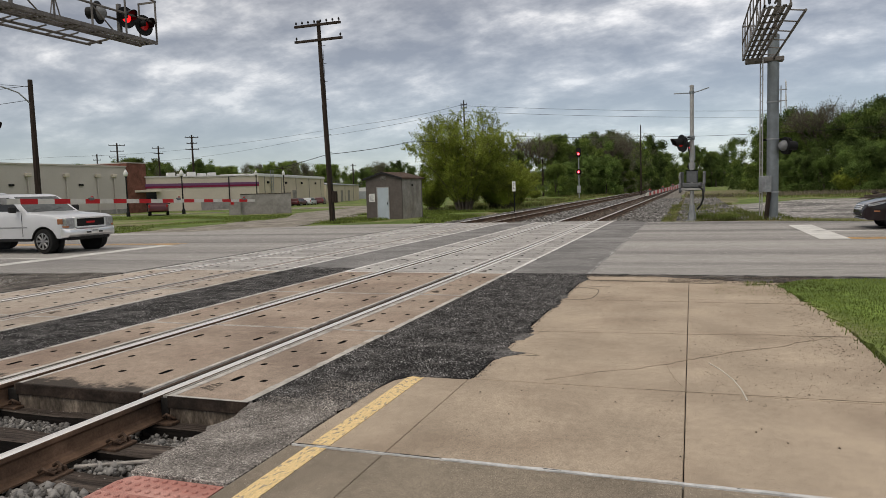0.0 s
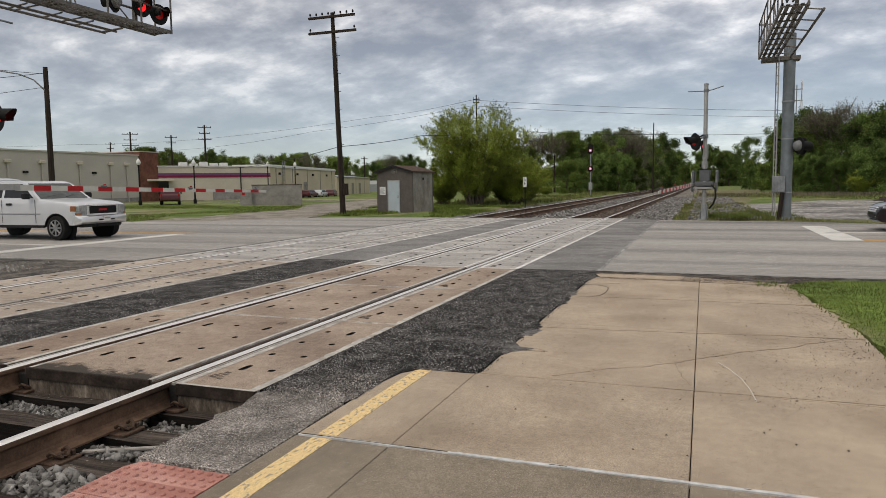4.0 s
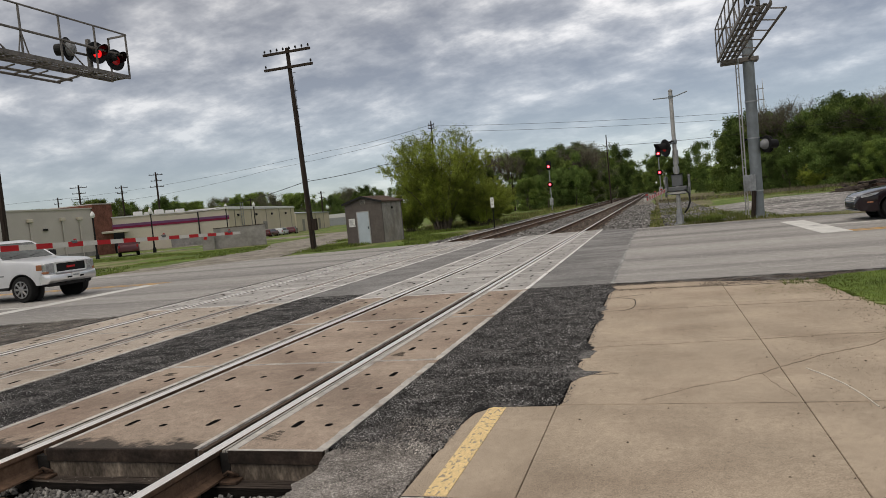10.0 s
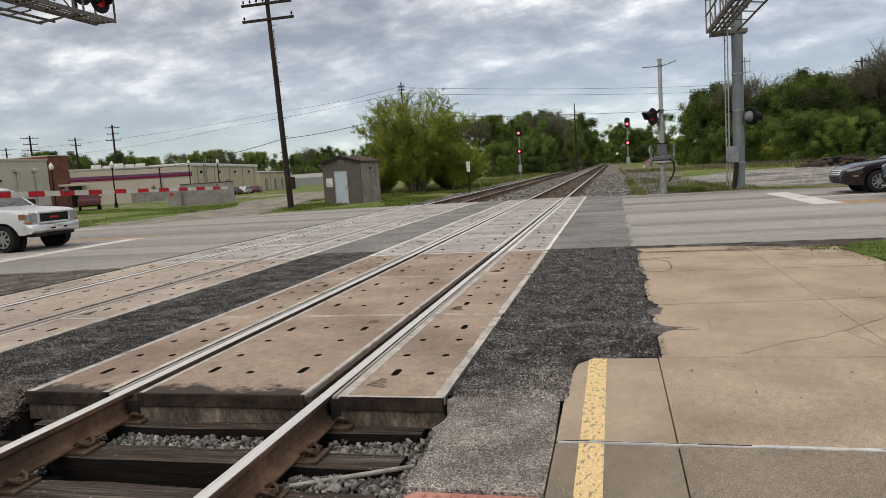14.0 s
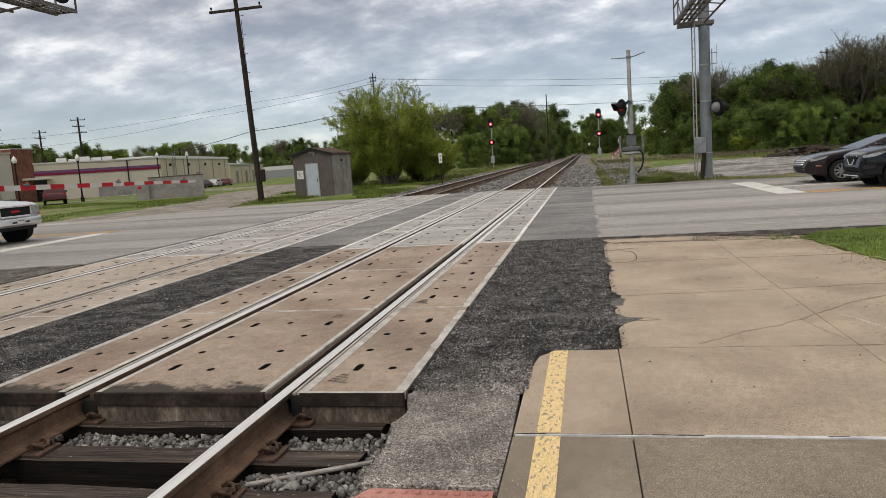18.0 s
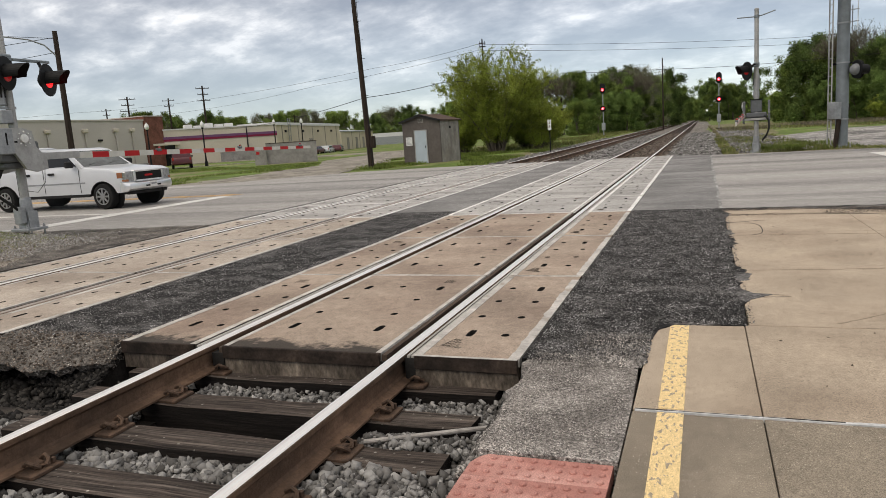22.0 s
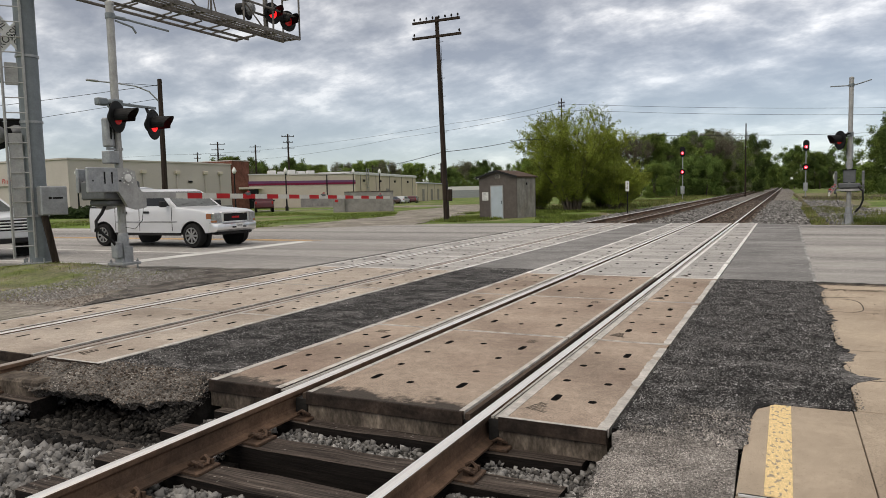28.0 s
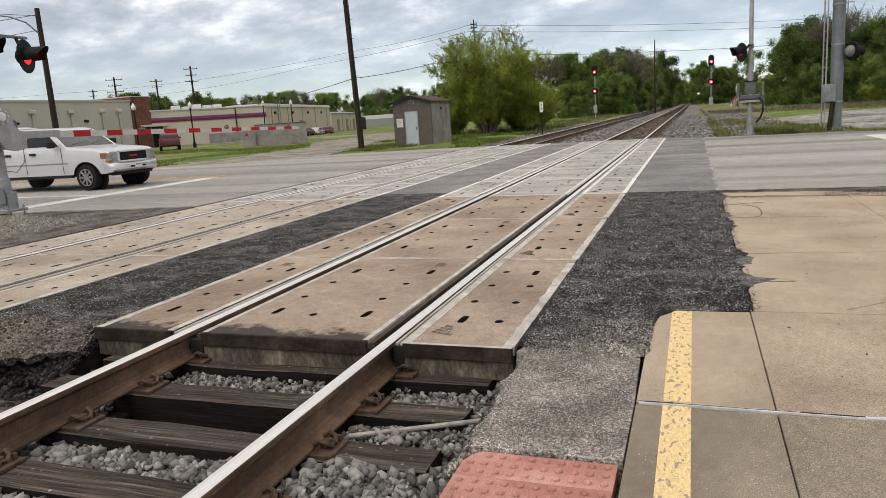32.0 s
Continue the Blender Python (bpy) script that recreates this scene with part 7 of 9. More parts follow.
store = building("store_building", pose(0, 0, FIELD), "long taupe store building with red brick end bay")
part("wall", Shape().box(-110, -55.6, 38.6, 59.35, 0, 5.15), M["stucco"], store, "taupe stucco wall")
part("parapet", Shape().box(-110.1, -55.5, 38.5, 59.4, 5.15, 5.30), M["stucco"], store)
part("brick_bay", Shape().box(-64, -55.45, 59.4, 62.3, 0, 5.62), M["brick_red"], store, "dark red brick end bay")
part("brick_cap", Shape().box(-64.1, -55.35, 59.35, 62.4, 5.62, 5.72), M["stucco"], store)
for y in (43.2, 46.8, 51.2, 55.2, 57.5):
    part("downpipe", Shape().rod((-55.5, y, 0), (-55.5, y, 4.0), 0.09, seg=8), M["stucco"], store)
    part("wall_lamp", Shape().box(-55.6, -55.25, y - 0.35, y + 0.25, 4.0, 4.35, 0.05), M["stucco_light"], store)
for y in (45.0, 53.0):
    part("wall_vent", Shape().box(-55.6, -55.45, y - 0.25, y + 0.25, 3.1, 3.3), M["black"], store)
part("base_course", Shape().box(-110.2, -55.43, 38.45, 59.3, 0, 0.5), M["block"], store)
sign = part("wall_sign", Shape().box(-67.6, -60.8, 38.40, 38.6, 2.95, 3.0), M["stucco"], store)
wedge_text("Drive-Thru", 0.66, pose(-67.05, 38.40, 3.4, 90, 0, 0), M["red"], sign)
wedge_text("Pharmacy", 0.66, pose(-63.55, 38.40, 3.4, 90, 0, 0), M["red"], sign)
part("roof_unit", Shape().box(-92, -89, 44, 46, 5.2, 6.3, 0.05), M["galv"], store)

mid_a, mid_b = Vector(polar(-40.9, 88, 0)), Vector(polar(-32.97, 90.5, 0))
ang = math.degrees(math.atan2(mid_b.y - mid_a.y, mid_b.x - mid_a.x))
L_mid = (mid_b - mid_a).length
plaza = building("plaza_building", pose(mid_a.x, mid_a.y, -0.3, 0, 0, ang), "long low cream shop building with purple and maroon band")
part("wall", Shape().box(-4, L_mid, 0, 16, 0, 4.25), M["stucco_light"], plaza)
part("purple_band", Shape().box(-4.05, L_mid + 0.05, -0.08, 0.0, 3.22, 3.50), M["band_purple"], plaza, "purple painted band")
part("maroon_band", Shape().box(-4.05, L_mid + 0.05, -0.07, 0.0, 2.98, 3.22), M["stripe"], plaza, "maroon painted band")
part("coping", Shape().box(-4.1, L_mid + 0.1, -0.1, 16.1, 4.25, 4.38), M["roof_white"], plaza)
part("shopfront", Shape().box(-3, 0.6, -0.05, 0.0, 0.1, 2.6), M["glass_dark"], plaza, "dark shop window")
part("awning", Shape().box(-4.5, 1.0, -1.2, 0.0, 2.55, 2.80, 0.03), M["stucco_light"], plaza)
part("low_wall", Shape().box(5.2, L_mid - 0.3, -2.4, -2.1, 0, 1.35), M["block"], plaza, "grey block screen wall")
part("downpipe", Shape().box(8.9, 9.02, -0.12, 0.0, 0, 4.2), M["trim_black"], plaza)
for k in range(5):
    part("roof_unit", Shape().box(2.2 + 1.2 * k, 3.1 + 1.2 * k, 2, 3.2, 4.3, 4.3 + (0.55, 0.4, 0.6, 0.45, 0.5)[k], 0.04), M["roof_white"], plaza)

wa, wb = Vector(polar(-32.97, 91, 0)), Vector(polar(-28.09, 119, 0))
ang = math.degrees(math.atan2(wb.y - wa.y, wb.x - wa.x))
L_w = (wb - wa).length
ware = building("warehouse", pose(wa.x, wa.y, -0.2, 0, 0, ang), "tan metal warehouse with white eaves and doors")
part("wall", Shape().box(0, L_w, 0, 5, 0, 4.1), M["stucco_tan"], ware)
part("eaves", Shape().box(-0.1, L_w + 0.1, -0.15, 5.1, 4.1, 4.35), M["roof_white"], ware)
part("roof", Shape().at(pose(0, 0, 4.35)).prism([(0, 0), (L_w, 0), (L_w, 0.12), (0, 0.12)], 0, 5), M["roof_white"], ware)
for k in range(5):
    part("seam", Shape().box(2 + 6.3 * k, 2.15 + 6.3 * k, -0.05, 0.0, 0, 4.1), M["shed_side"], ware)
part("door", Shape().box(13, 14.6, -0.06, 0.0, 0, 2.3), M["shed_side"], ware, "grey warehouse door")
part("window", Shape().box(8.5, 9.6, -0.06, 0.0, 0.4, 1.6), M["glass_dark"], ware)
lad = Shape()
for z in range(12):
    lad.box(4.0, 4.9, -0.22, -0.17, 0.3 + 0.35 * z, 0.36 + 0.35 * z)
lad.box(4.0, 4.06, -0.22, -0.16, 0, 5.0).box(4.84, 4.9, -0.22, -0.16, 0, 5.0)
part("ladder", lad, M["galv"], ware)
for k in range(4):
    part("wall_lamp", Shape().box(3 + 7 * k, 3.35 + 7 * k, -0.2, 0.0, 3.2, 3.5), M["black"], ware)

w2a, w2b = Vector(polar(-28.0, 123, 0)), Vector(polar(-25.5, 150, 0))
ang = math.degrees(math.atan2(w2b.y - w2a.y, w2b.x - w2a.x))
L_2 = (w2b - w2a).length
ware2 = building("warehouse", pose(w2a.x, w2a.y, -0.2, 0, 0, ang), "lower tan warehouse with pale blue-grey roof")
part("wall", Shape().box(0, L_2, 0, 14, 0, 3.2), M["stucco_tan"], ware2)
part("roof", Shape().at(pose(0, 0, 3.2)).add([(0, -0.2, 0), (L_2, -0.2, 0), (L_2, 7, 0.6), (0, 7, 0.6), (0, -0.2, 0.12), (L_2, -0.2, 0.12), (L_2, 7, 0.75), (0, 7, 0.75)], [(0, 1, 2, 3), (4, 5, 6, 7), (0, 1, 5, 4), (1, 2, 6, 5), (2, 3, 7, 6), (3, 0, 4, 7)]), M["galv"], ware2)
for x in (4.0, 11.0, 17.0):
    part("door", Shape().box(x, x + 1.6, -0.06, 0.0, 0, 2.2), M["shed_side"], ware2)
for x in (8.0, 14.5, 22.0):
    part("seam", Shape().box(x, x + 0.15, -0.05, 0.0, 0, 3.2), M["shed_side"], ware2)
yard = building("yard_building", pose(*polar(-24.2, 190, -0.2), 0, 0, 22), "far white yard building behind a fence")
part("wall", Shape().box(-12, 14, 0, 10, 0, 3.0), M["roof_white"], yard)
part("fence", Shape().box(-12, 14, -6, -5.9, 0, 2.0), M["galv"], yard)

wall = thing("block_enclosure", pose(*polar(-32.2, 58.5, 0)[:2], FIELD, 0, 0, 30), "grey concrete block enclosure walls", "enclosure")
part("block_wall", Shape().box(-1.7, 2.3, -0.1, 0.1, 0, 1.62, 0.01), M["block"], wall, "grey block wall")
part("block_wall", Shape().box(-2.6, -1.7, -0.5, -0.3, 0, 1.3, 0.01), M["block"], wall, "lower pale block wall")
part("wall_cap", Shape().box(-1.72, 2.32, -0.12, 0.12, 1.62, 1.68), M["panel_edge"], wall)
part("red_plate", Shape().box(-2.45, -2.2, -0.52, -0.5, 0.85, 1.05), M["red"], wall)

hut = thing("concrete_hut", pose(*polar(-3.85, 195, 0, (4.39, -3.97))[:2], -0.25) @ Matrix.Scale(0.90, 4), "low open-fronted concrete hut beside the track", "hut")
part("shell", Shape().box(-2.2, -1.9, 0, 2, 0, 2.0).box(1.4, 1.7, 0, 2, 0, 2.0).box(-2.2, 1.7, 1.7, 2, 0, 2.0), M["block"], hut)
part("roof", Shape().box(-2.3, 1.8, -0.1, 2.1, 2.0, 2.2), M["block"], hut)
part("bollard", Shape().rod((3.2, 0, 0), (3.2, 0, 1.1), 0.18, seg=8), M["white"], hut)

scrap = thing("timber_pile", pose(*polar(15.6, 57, FIELD, (2.7, -3.92))), "heap of old dark timbers on the gravel lot", "timber pile")
rs = random.Random(9)
for k in range(52):
    layer = k // 20
    x = rs.uniform(-2.3, 2.3) * (1 - 0.35 * layer)
    part("timber", Shape().at(pose(x, rs.uniform(-0.9, 0.9), 0.10 + 0.19 * layer, rs.uniform(-8, 8), rs.uniform(-9, 9), rs.uniform(-60, 60))).box(-rs.uniform(0.4, 1.1), rs.uniform(0.4, 1.1), -0.11, 0.11, -0.09, 0.09, 0.01), M[("tie", "rust", "tie", "tie_side", "panel_edge")[k % 5]], scrap)


# ---- vehicles ----


def arch(xc, zc, r, zb):
    a0 = math.pi - math.asin(max(-1, min(1, (zb - zc) / r)))
    a1 = math.pi - a0
    return [(xc + r * math.cos(a0 + (a1 - a0) * k / 10), zc + r * math.sin(a0 + (a1 - a0) * k / 10)) for k in range(11)]


def wheel(parent, x, y, r, w, spokes, side):
    t = part("wheel", Shape().at(pose(x, y, r)).lathe([(r * 0.66, -w / 2), (r * 0.95, -w / 2), (r, -w * 0.32), (r, w * 0.32), (r * 0.95, w / 2), (r * 0.66, w / 2)], 28, "y"), M["tyre"], parent, "black tyre and alloy wheel", True)
    yo = y + side * (w / 2 + 0.002)
    part("rim", Shape().at(pose(x, yo, r)).lathe([(r * 0.68, -0.03), (r * 0.66, 0.006), (r * 0.6, 0.0), (r * 0.58, -0.04), (r * 0.1, -0.06)] if side > 0 else [(r * 0.68, 0.03), (r * 0.66, -0.006), (r * 0.6, 0.0), (r * 0.58, 0.04), (r * 0.1, 0.06)], 24, "y"), M["trim_black"], t)
    sp = Shape()
    for k in range(spokes):
        a = 2 * math.pi * k / spokes
        m = pose(x, yo, r) @ Matrix.Rotation(a, 4, "Y")
        sp.at(m).box(-0.30 * r / spokes - 0.012, 0.30 * r / spokes + 0.012, -0.02, 0.01, 0.03, r * 0.62, 0.006)
    sp.at(pose(x, yo, r)).lathe([(r * 0.20, -0.02), (r * 0.19, 0.015), (r * 0.1, 0.02)] if side > 0 else [(r * 0.20, 0.02), (r * 0.19, -0.015), (r * 0.1, -0.02)], 12, "y")
    ring, n, v, f = r * 0.66, 28, [], []
    for k in range(n):
        a = 2 * math.pi * k / n
        for q in (1.0, 0.90):
            v += [(ring * q * math.cos(a), -0.018, ring * q * math.sin(a)), (ring * q * math.cos(a), 0.012, ring * q * math.sin(a))]
    for k in range(n):
        a, b = 4 * k, 4 * ((k + 1) % n)
        f += [(a, b, b + 1, a + 1), (a + 2, a + 3, b + 3, b + 2), (a + 1, b + 1, b + 3, a + 3), (a, a + 2, b + 2, b)]
    sp.add(v, f)
    part("spokes", sp, M["rim"], t, "bright alloy spokes")


def cabin(outline, belt, roof, w0, w1):
    """A glasshouse: side outline in x and z, leaning in from half-width w0 at the belt to w1 at the roof."""
    def half(z):
        return w0 + (w1 - w0) * (z - belt) / (roof - belt)
    n = len(outline)
    v = [(x, s * half(z), z) for s in (-1, 1) for x, z in outline]
    f = [tuple(range(n)), tuple(range(n, 2 * n))[::-1]] + [(i, (i + 1) % n, n + (i + 1) % n, n + i) for i in range(n)]
    return v, f, half


def round_off(outline):
    """Ease the corners of a roof line; its two lower ends stay."""
    for cut in (0.16, 0.25):
        out = [outline[0], outline[1]]
        n = len(outline)
        for i in range(2, n):
            a, b, c = outline[i - 1], outline[i], outline[(i + 1) % n]
            out += [tuple(b[k] + cut * (q[k] - b[k]) for k in (0, 1)) for q in (a, c)]
        outline = out
    return outline


def side_pane(parent, poly, half, name="side_window"):
    for s in (-1, 1):
        sh = Shape()
        v = [(x, s * (half(z) + o), z) for o in (-0.02, 0.006) for x, z in poly]
        n = len(poly)
        sh.add(v, [tuple(range(n)), tuple(range(n, 2 * n))] + [(i, (i + 1) % n, n + (i + 1) % n, n + i) for i in range(n)])
        part(name, sh, M["glass_dark"], parent)


def cross_pane(parent, x0, z0, x1, z1, half, name, glass):
    """A screen between two heights, from low (x0, z0) to high (x1, z1)."""
    d = Vector((x1 - x0, 0, z1 - z0))
    n = Vector((d.z, 0, -d.x)).normalized() * 0.008
    if (x0 > x1) != (n.x > 0):
        n = -n
    sh = Shape()
    q = []
    for k in (1, -2):
        for t in (0.06, 0.94):
            x, z = x0 + d.x * t, z0 + d.z * t
            h = half(z) - 0.09
            q += [(x + n.x * k, -h, z + n.z * k), (x + n.x * k, h, z + n.z * k)]
    sh.add(q, [(0, 1, 3, 2), (4, 5, 7, 6), (0, 1, 5, 4), (2, 3, 7, 6), (0, 2, 6, 4), (1, 3, 7, 5)])
    part(name, sh, M[glass], parent)


def loft_body(front, rear, wb, r, low, half, top_line):
    """Body sides with a barrel section; the lower edge follows the wheel arches, the upper one the top line."""
    R = r * 1.33
    line = sorted(top_line + [(front, top_line[0][1] - 0.05), (rear, top_line[-1][1] - 0.05)])
    lx, lz = [p[0] for p in line], [p[1] for p in line]
    reach = math.sqrt(R * R - (low - r) ** 2)
    xs = {rear, rear + 0.06}
    xs.update(front - q for q in (0.0, 0.012, 0.035, 0.07, 0.11, 0.16, 0.22))
    xs.update(rear + (front - rear) * k / 36 for k in range(37))
    for xc in (0.0, wb):
        xs = {x for x in xs if abs(x - xc) > reach + 0.01}
        xs.update(xc + reach * math.cos(math.pi * k / 16) for k in range(17))
        xs.update((xc - reach - 0.004, xc + reach + 0.004))
    xs = sorted(xs)
    rings = []
    for x in xs:
        zb = low
        for xc in (0.0, wb):
            if abs(x - xc) <= reach + 1e-6:
                zb = r + math.sqrt(max(0.0, R * R - (x - xc) ** 2))
        end = min(x - rear, front - x)
        if end < 0.12:
            zb += 0.10 * (1 - end / 0.12)
        zt = float(np.interp(x, lx, lz))
        zb = min(zb, zt - 0.05)
        mid = low + 0.45 * (lz[len(lz) // 2] - low)
        side = []
        for k in range(7):
            z = zb + (zt - 0.035 - zb) * k / 6
            side.append((half * (1 - 0.028 * ((z - mid) / 0.4) ** 2), z))
        ring = [(0.0, zb), (side[0][0] - 0.05, zb)] + side + [(side[-1][0] - 0.02, zt - 0.012), (side[-1][0] - 0.06, zt), (side[-1][0] - 0.30, zt + 0.014), (0.0, zt + 0.026)]
        if front - x < 0.22:
            # the nose is rounded off towards the middle of the bumper
            e = 1 - (front - x) / 0.22
            q = 1 - 0.20 * (1 - math.sqrt(max(0.0, 1 - e * e)))
            zc = 0.55 * zb + 0.45 * zt
            ring = [(y * q, zc + (z - zc) * q) for y, z in ring]
        rings.append([(x, y, z) for y, z in ring] + [(x, -y, z) for y, z in ring[-2:0:-1]])
    n = len(rings[0])
    v = [p for ring in rings for p in ring]
    f = [tuple(range(n)), tuple(range((len(rings) - 1) * n, len(rings) * n))[::-1]]
    for k in range(len(rings) - 1):
        f += [(k * n + i, k * n + (i + 1) % n, (k + 1) * n + (i + 1) % n, (k + 1) * n + i) for i in range(n)]
    return Shape().add(v, f)


def vehicle(name, m, label, category, paint, wb, front, rear, width, r, low, top_line, glass, belt, roof, lean, spokes=6, group="waiting vehicles"):
    """Rear axle at x = 0, nose along +x. top_line runs from nose to tail; glass is the glasshouse outline."""
    c = thing(name, m, label, category, group)
    half = width / 2
    part("body", loft_body(front, rear, wb, r, low, half, top_line), M[paint], c, "", True)
    part("underbody", Shape().box(rear + 0.35, front - 0.6, -half + 0.30, half - 0.30, low - 0.07, low + 0.45), M["trim_black"], c)
    v, f, hf = cabin(round_off(glass), belt, roof, half - 0.05, half - lean)
    part("cab", Shape().add(v, f), M[paint], c, "", False)
    for x in (0, wb):
        for s in (-1, 1):
            wheel(c, x, s * (half - 0.13), r, 0.24, spokes, s)
            # dark liner inside the arch
            a, b = sorted((s * (half - 0.012), s * (half - 0.30)))
            pa, pb = arch(x, r, r * 1.26, low), arch(x, r, r * 1.345, low)
            nn = len(pa)
            vv = [(px, y, pz) for y in (a, b) for px, pz in pa + pb[::-1]]
            k2 = 2 * nn
            ff = [tuple(range(k2)), tuple(range(k2, 2 * k2))[::-1]] + [(i, (i + 1) % k2, k2 + (i + 1) % k2, k2 + i) for i in range(k2)]
            liner = Shape().add(vv, ff)
            yi = s * (half - 0.29)
            liner.at(pose(x, yi, r)).lathe([(r * 1.28, -0.01), (r * 1.28, 0.01)], 20, "y").at()
            part("wheel_arch", liner, M["trim_black"], c, "black wheel arch liner")
    return c, hf, half


def taper(c, front, rear, nose=0.15, tail=0.07):
    """Draw the nose and tail in, as seen from above."""
    for ob in c.children:
        if ob.name.startswith("wheel") and not ob.name.startswith("wheel_arch"):
            continue
        for o in [ob] + list(ob.children):
            for v in o.data.vertices:
                a, b = (v.co.x - (front - 0.75)) / 0.75, ((rear + 0.4) - v.co.x) / 0.4
                if a > 0:
                    v.co.y *= 1 - nose * min(a, 1.2) ** 2.4
                elif b > 0:
                    v.co.y *= 1 - tail * min(b, 1.2) ** 2


def settle(c, kz, nose_from=9.0, kn=1.0, tail_from=-9.0, kt=1.0, ky=1.0):
    """Bring the upper body down and shorten the overhangs; wheels stay."""
    for ob in c.children:
        if ob.name.startswith("wheel") and not ob.name.startswith("wheel_arch"):
            continue
        for o in [ob] + list(ob.children):
            for v in o.data.vertices:
                x, y, z = v.co
                z = 0.4 + (z - 0.4) * kz if z > 0.4 else z
                x = nose_from + (x - nose_from) * kn if x > nose_from else x
                x = tail_from + (x - tail_from) * kt if x < tail_from else x
                v.co = (x, y * ky, z)


def box_part(parent, name, mt, *b, bev=0.012, label=""):
    return part(name, Shape().box(*b, bev), M[mt], parent, label)


def pickup(m):
    top = [(4.58, 0.95), (4.50, 1.05), (3.9, 1.15), (3.0, 1.235), (2.9, 1.26), (0.5, 1.28), (-1.18, 1.29)]
    glass = [(0.50, 1.26), (2.95, 1.235), (2.28, 1.80), (1.95, 1.87), (0.75, 1.87), (0.56, 1.80)]
    c, hf, w = vehicle("pickup_truck", m, "white pickup truck with camper shell waiting at the gate", "pickup", "car_white", 3.6, 4.60, -1.20, 1.98, 0.345, 0.42, top, glass, 1.26, 1.87, 0.20, spokes=8)
    side_pane(c, [(0.72, 1.31), (1.48, 1.31), (1.48, 1.74), (0.76, 1.76)], hf)
    side_pane(c, [(1.58, 1.31), (2.72, 1.30), (2.22, 1.75), (1.58, 1.75)], hf)
    cross_pane(c, 2.95, 1.235, 2.28, 1.80, hf, "windscreen", "glass_light")
    prof = [(-0.88, 1.29), (0.88, 1.29), (0.84, 1.62), (0.76, 1.84), (0.62, 1.935), (0.3, 1.975), (-0.3, 1.975), (-0.62, 1.935), (-0.76, 1.84), (-0.84, 1.62)]
    sh = Shape()
    n = len(prof)
    st = [(-1.18, 1.0, 1.0), (-0.98, 1.0, 1.0), (0.36, 1.0, 1.0), (0.50, 0.97, 0.93)]
    sh.add([(x, y * a, 1.29 + (z - 1.29) * b) for x, a, b in st for y, z in prof], [tuple(range(n)), tuple(range(3 * n, 4 * n))[::-1]] + [(k * n + i, k * n + (i + 1) % n, (k + 1) * n + (i + 1) % n, (k + 1) * n + i) for k in range(3) for i in range(n)])
    shell = part("camper_shell", sh, M["car_white"], c, "white fibreglass camper shell", True)
    for s in (-1, 1):
        for a, b in ((-1.02, -0.42), (-0.32, 0.34)):
            pane = [(a, 1.40), (b, 1.40), (b - 0.02, 1.72), (b - 0.07, 1.77), (a + 0.12, 1.77), (a + 0.05, 1.72)]
            v = [(x, s * (0.885 - 0.12 * (z - 1.29) - 0.10 * max(0, z - 1.62) + o), z) for o in (-0.05, 0.008) for x, z in pane]
            k2 = len(pane)
            part("shell_window", Shape().add(v, [tuple(range(k2)), tuple(range(k2, 2 * k2))] + [(i, (i + 1) % k2, k2 + (i + 1) % k2, k2 + i) for i in range(k2)]), M["glass_dark"], shell, "dark shell window")
    bump = Shape()
    bp = [(4.40, 0.44), (4.86, 0.45), (4.98, 0.52), (5.0, 0.60), (4.97, 0.68), (4.86, 0.715), (4.40, 0.715)]
    nb = len(bp)
    ys = (-1.02, -0.97, -0.80, -0.4, 0.4, 0.80, 0.97, 1.02)
    bv = [(x - (0.35 if abs(y) > 1 else 0.16 if abs(y) > 0.9 else 0.04 if abs(y) > 0.7 else 0.0) * (x > 4.5), y, z) for y in ys for x, z in bp]
    bf = [tuple(range(nb)), tuple(range((len(ys) - 1) * nb, len(ys) * nb))[::-1]]
    bf += [(k * nb + i, k * nb + (i + 1) % nb, (k + 1) * nb + (i + 1) % nb, (k + 1) * nb + i) for k in range(len(ys) - 1) for i in range(nb)]
    part("front_bumper", bump.add(bv, bf), M["chrome"], c, "chrome front bumper", True)
    for s in (-1, 1):
        part("tow_hook", Shape().tube([(4.9, s * 0.42, 0.44), (5.02, s * 0.42, 0.40), (4.9, s * 0.42, 0.36)], 0.02, 6), M["black"], c)
    box_part(c, "lower_valance", "trim_black", 4.30, 4.66, -0.80, 0.80, 0.35, 0.47, bev=0.04)
    box_part(c, "air_intake", "trim_black", 4.97, 5.01, -0.35, 0.35, 0.55, 0.60)
    box_part(c, "grille", "black", 4.54, 4.66, -0.58, 0.58, 0.76, 1.03, bev=0.02, label="black grille")
    part("grille_frame", Shape().box(4.54, 4.72, -0.65, 0.65, 1.02, 1.065, 0.012).box(4.54, 4.72, -0.65, 0.65, 0.73, 0.77, 0.012).box(4.54, 4.72, -0.65, -0.585, 0.73, 1.065, 0.012).box(4.54, 4.72, 0.585, 0.65, 0.73, 1.065, 0.012), M["chrome"], c)
    box_part(c, "grille_badge", "red", 4.66, 4.69, -0.17, 0.17, 0.865, 0.925, bev=0.004, label="small red badge")
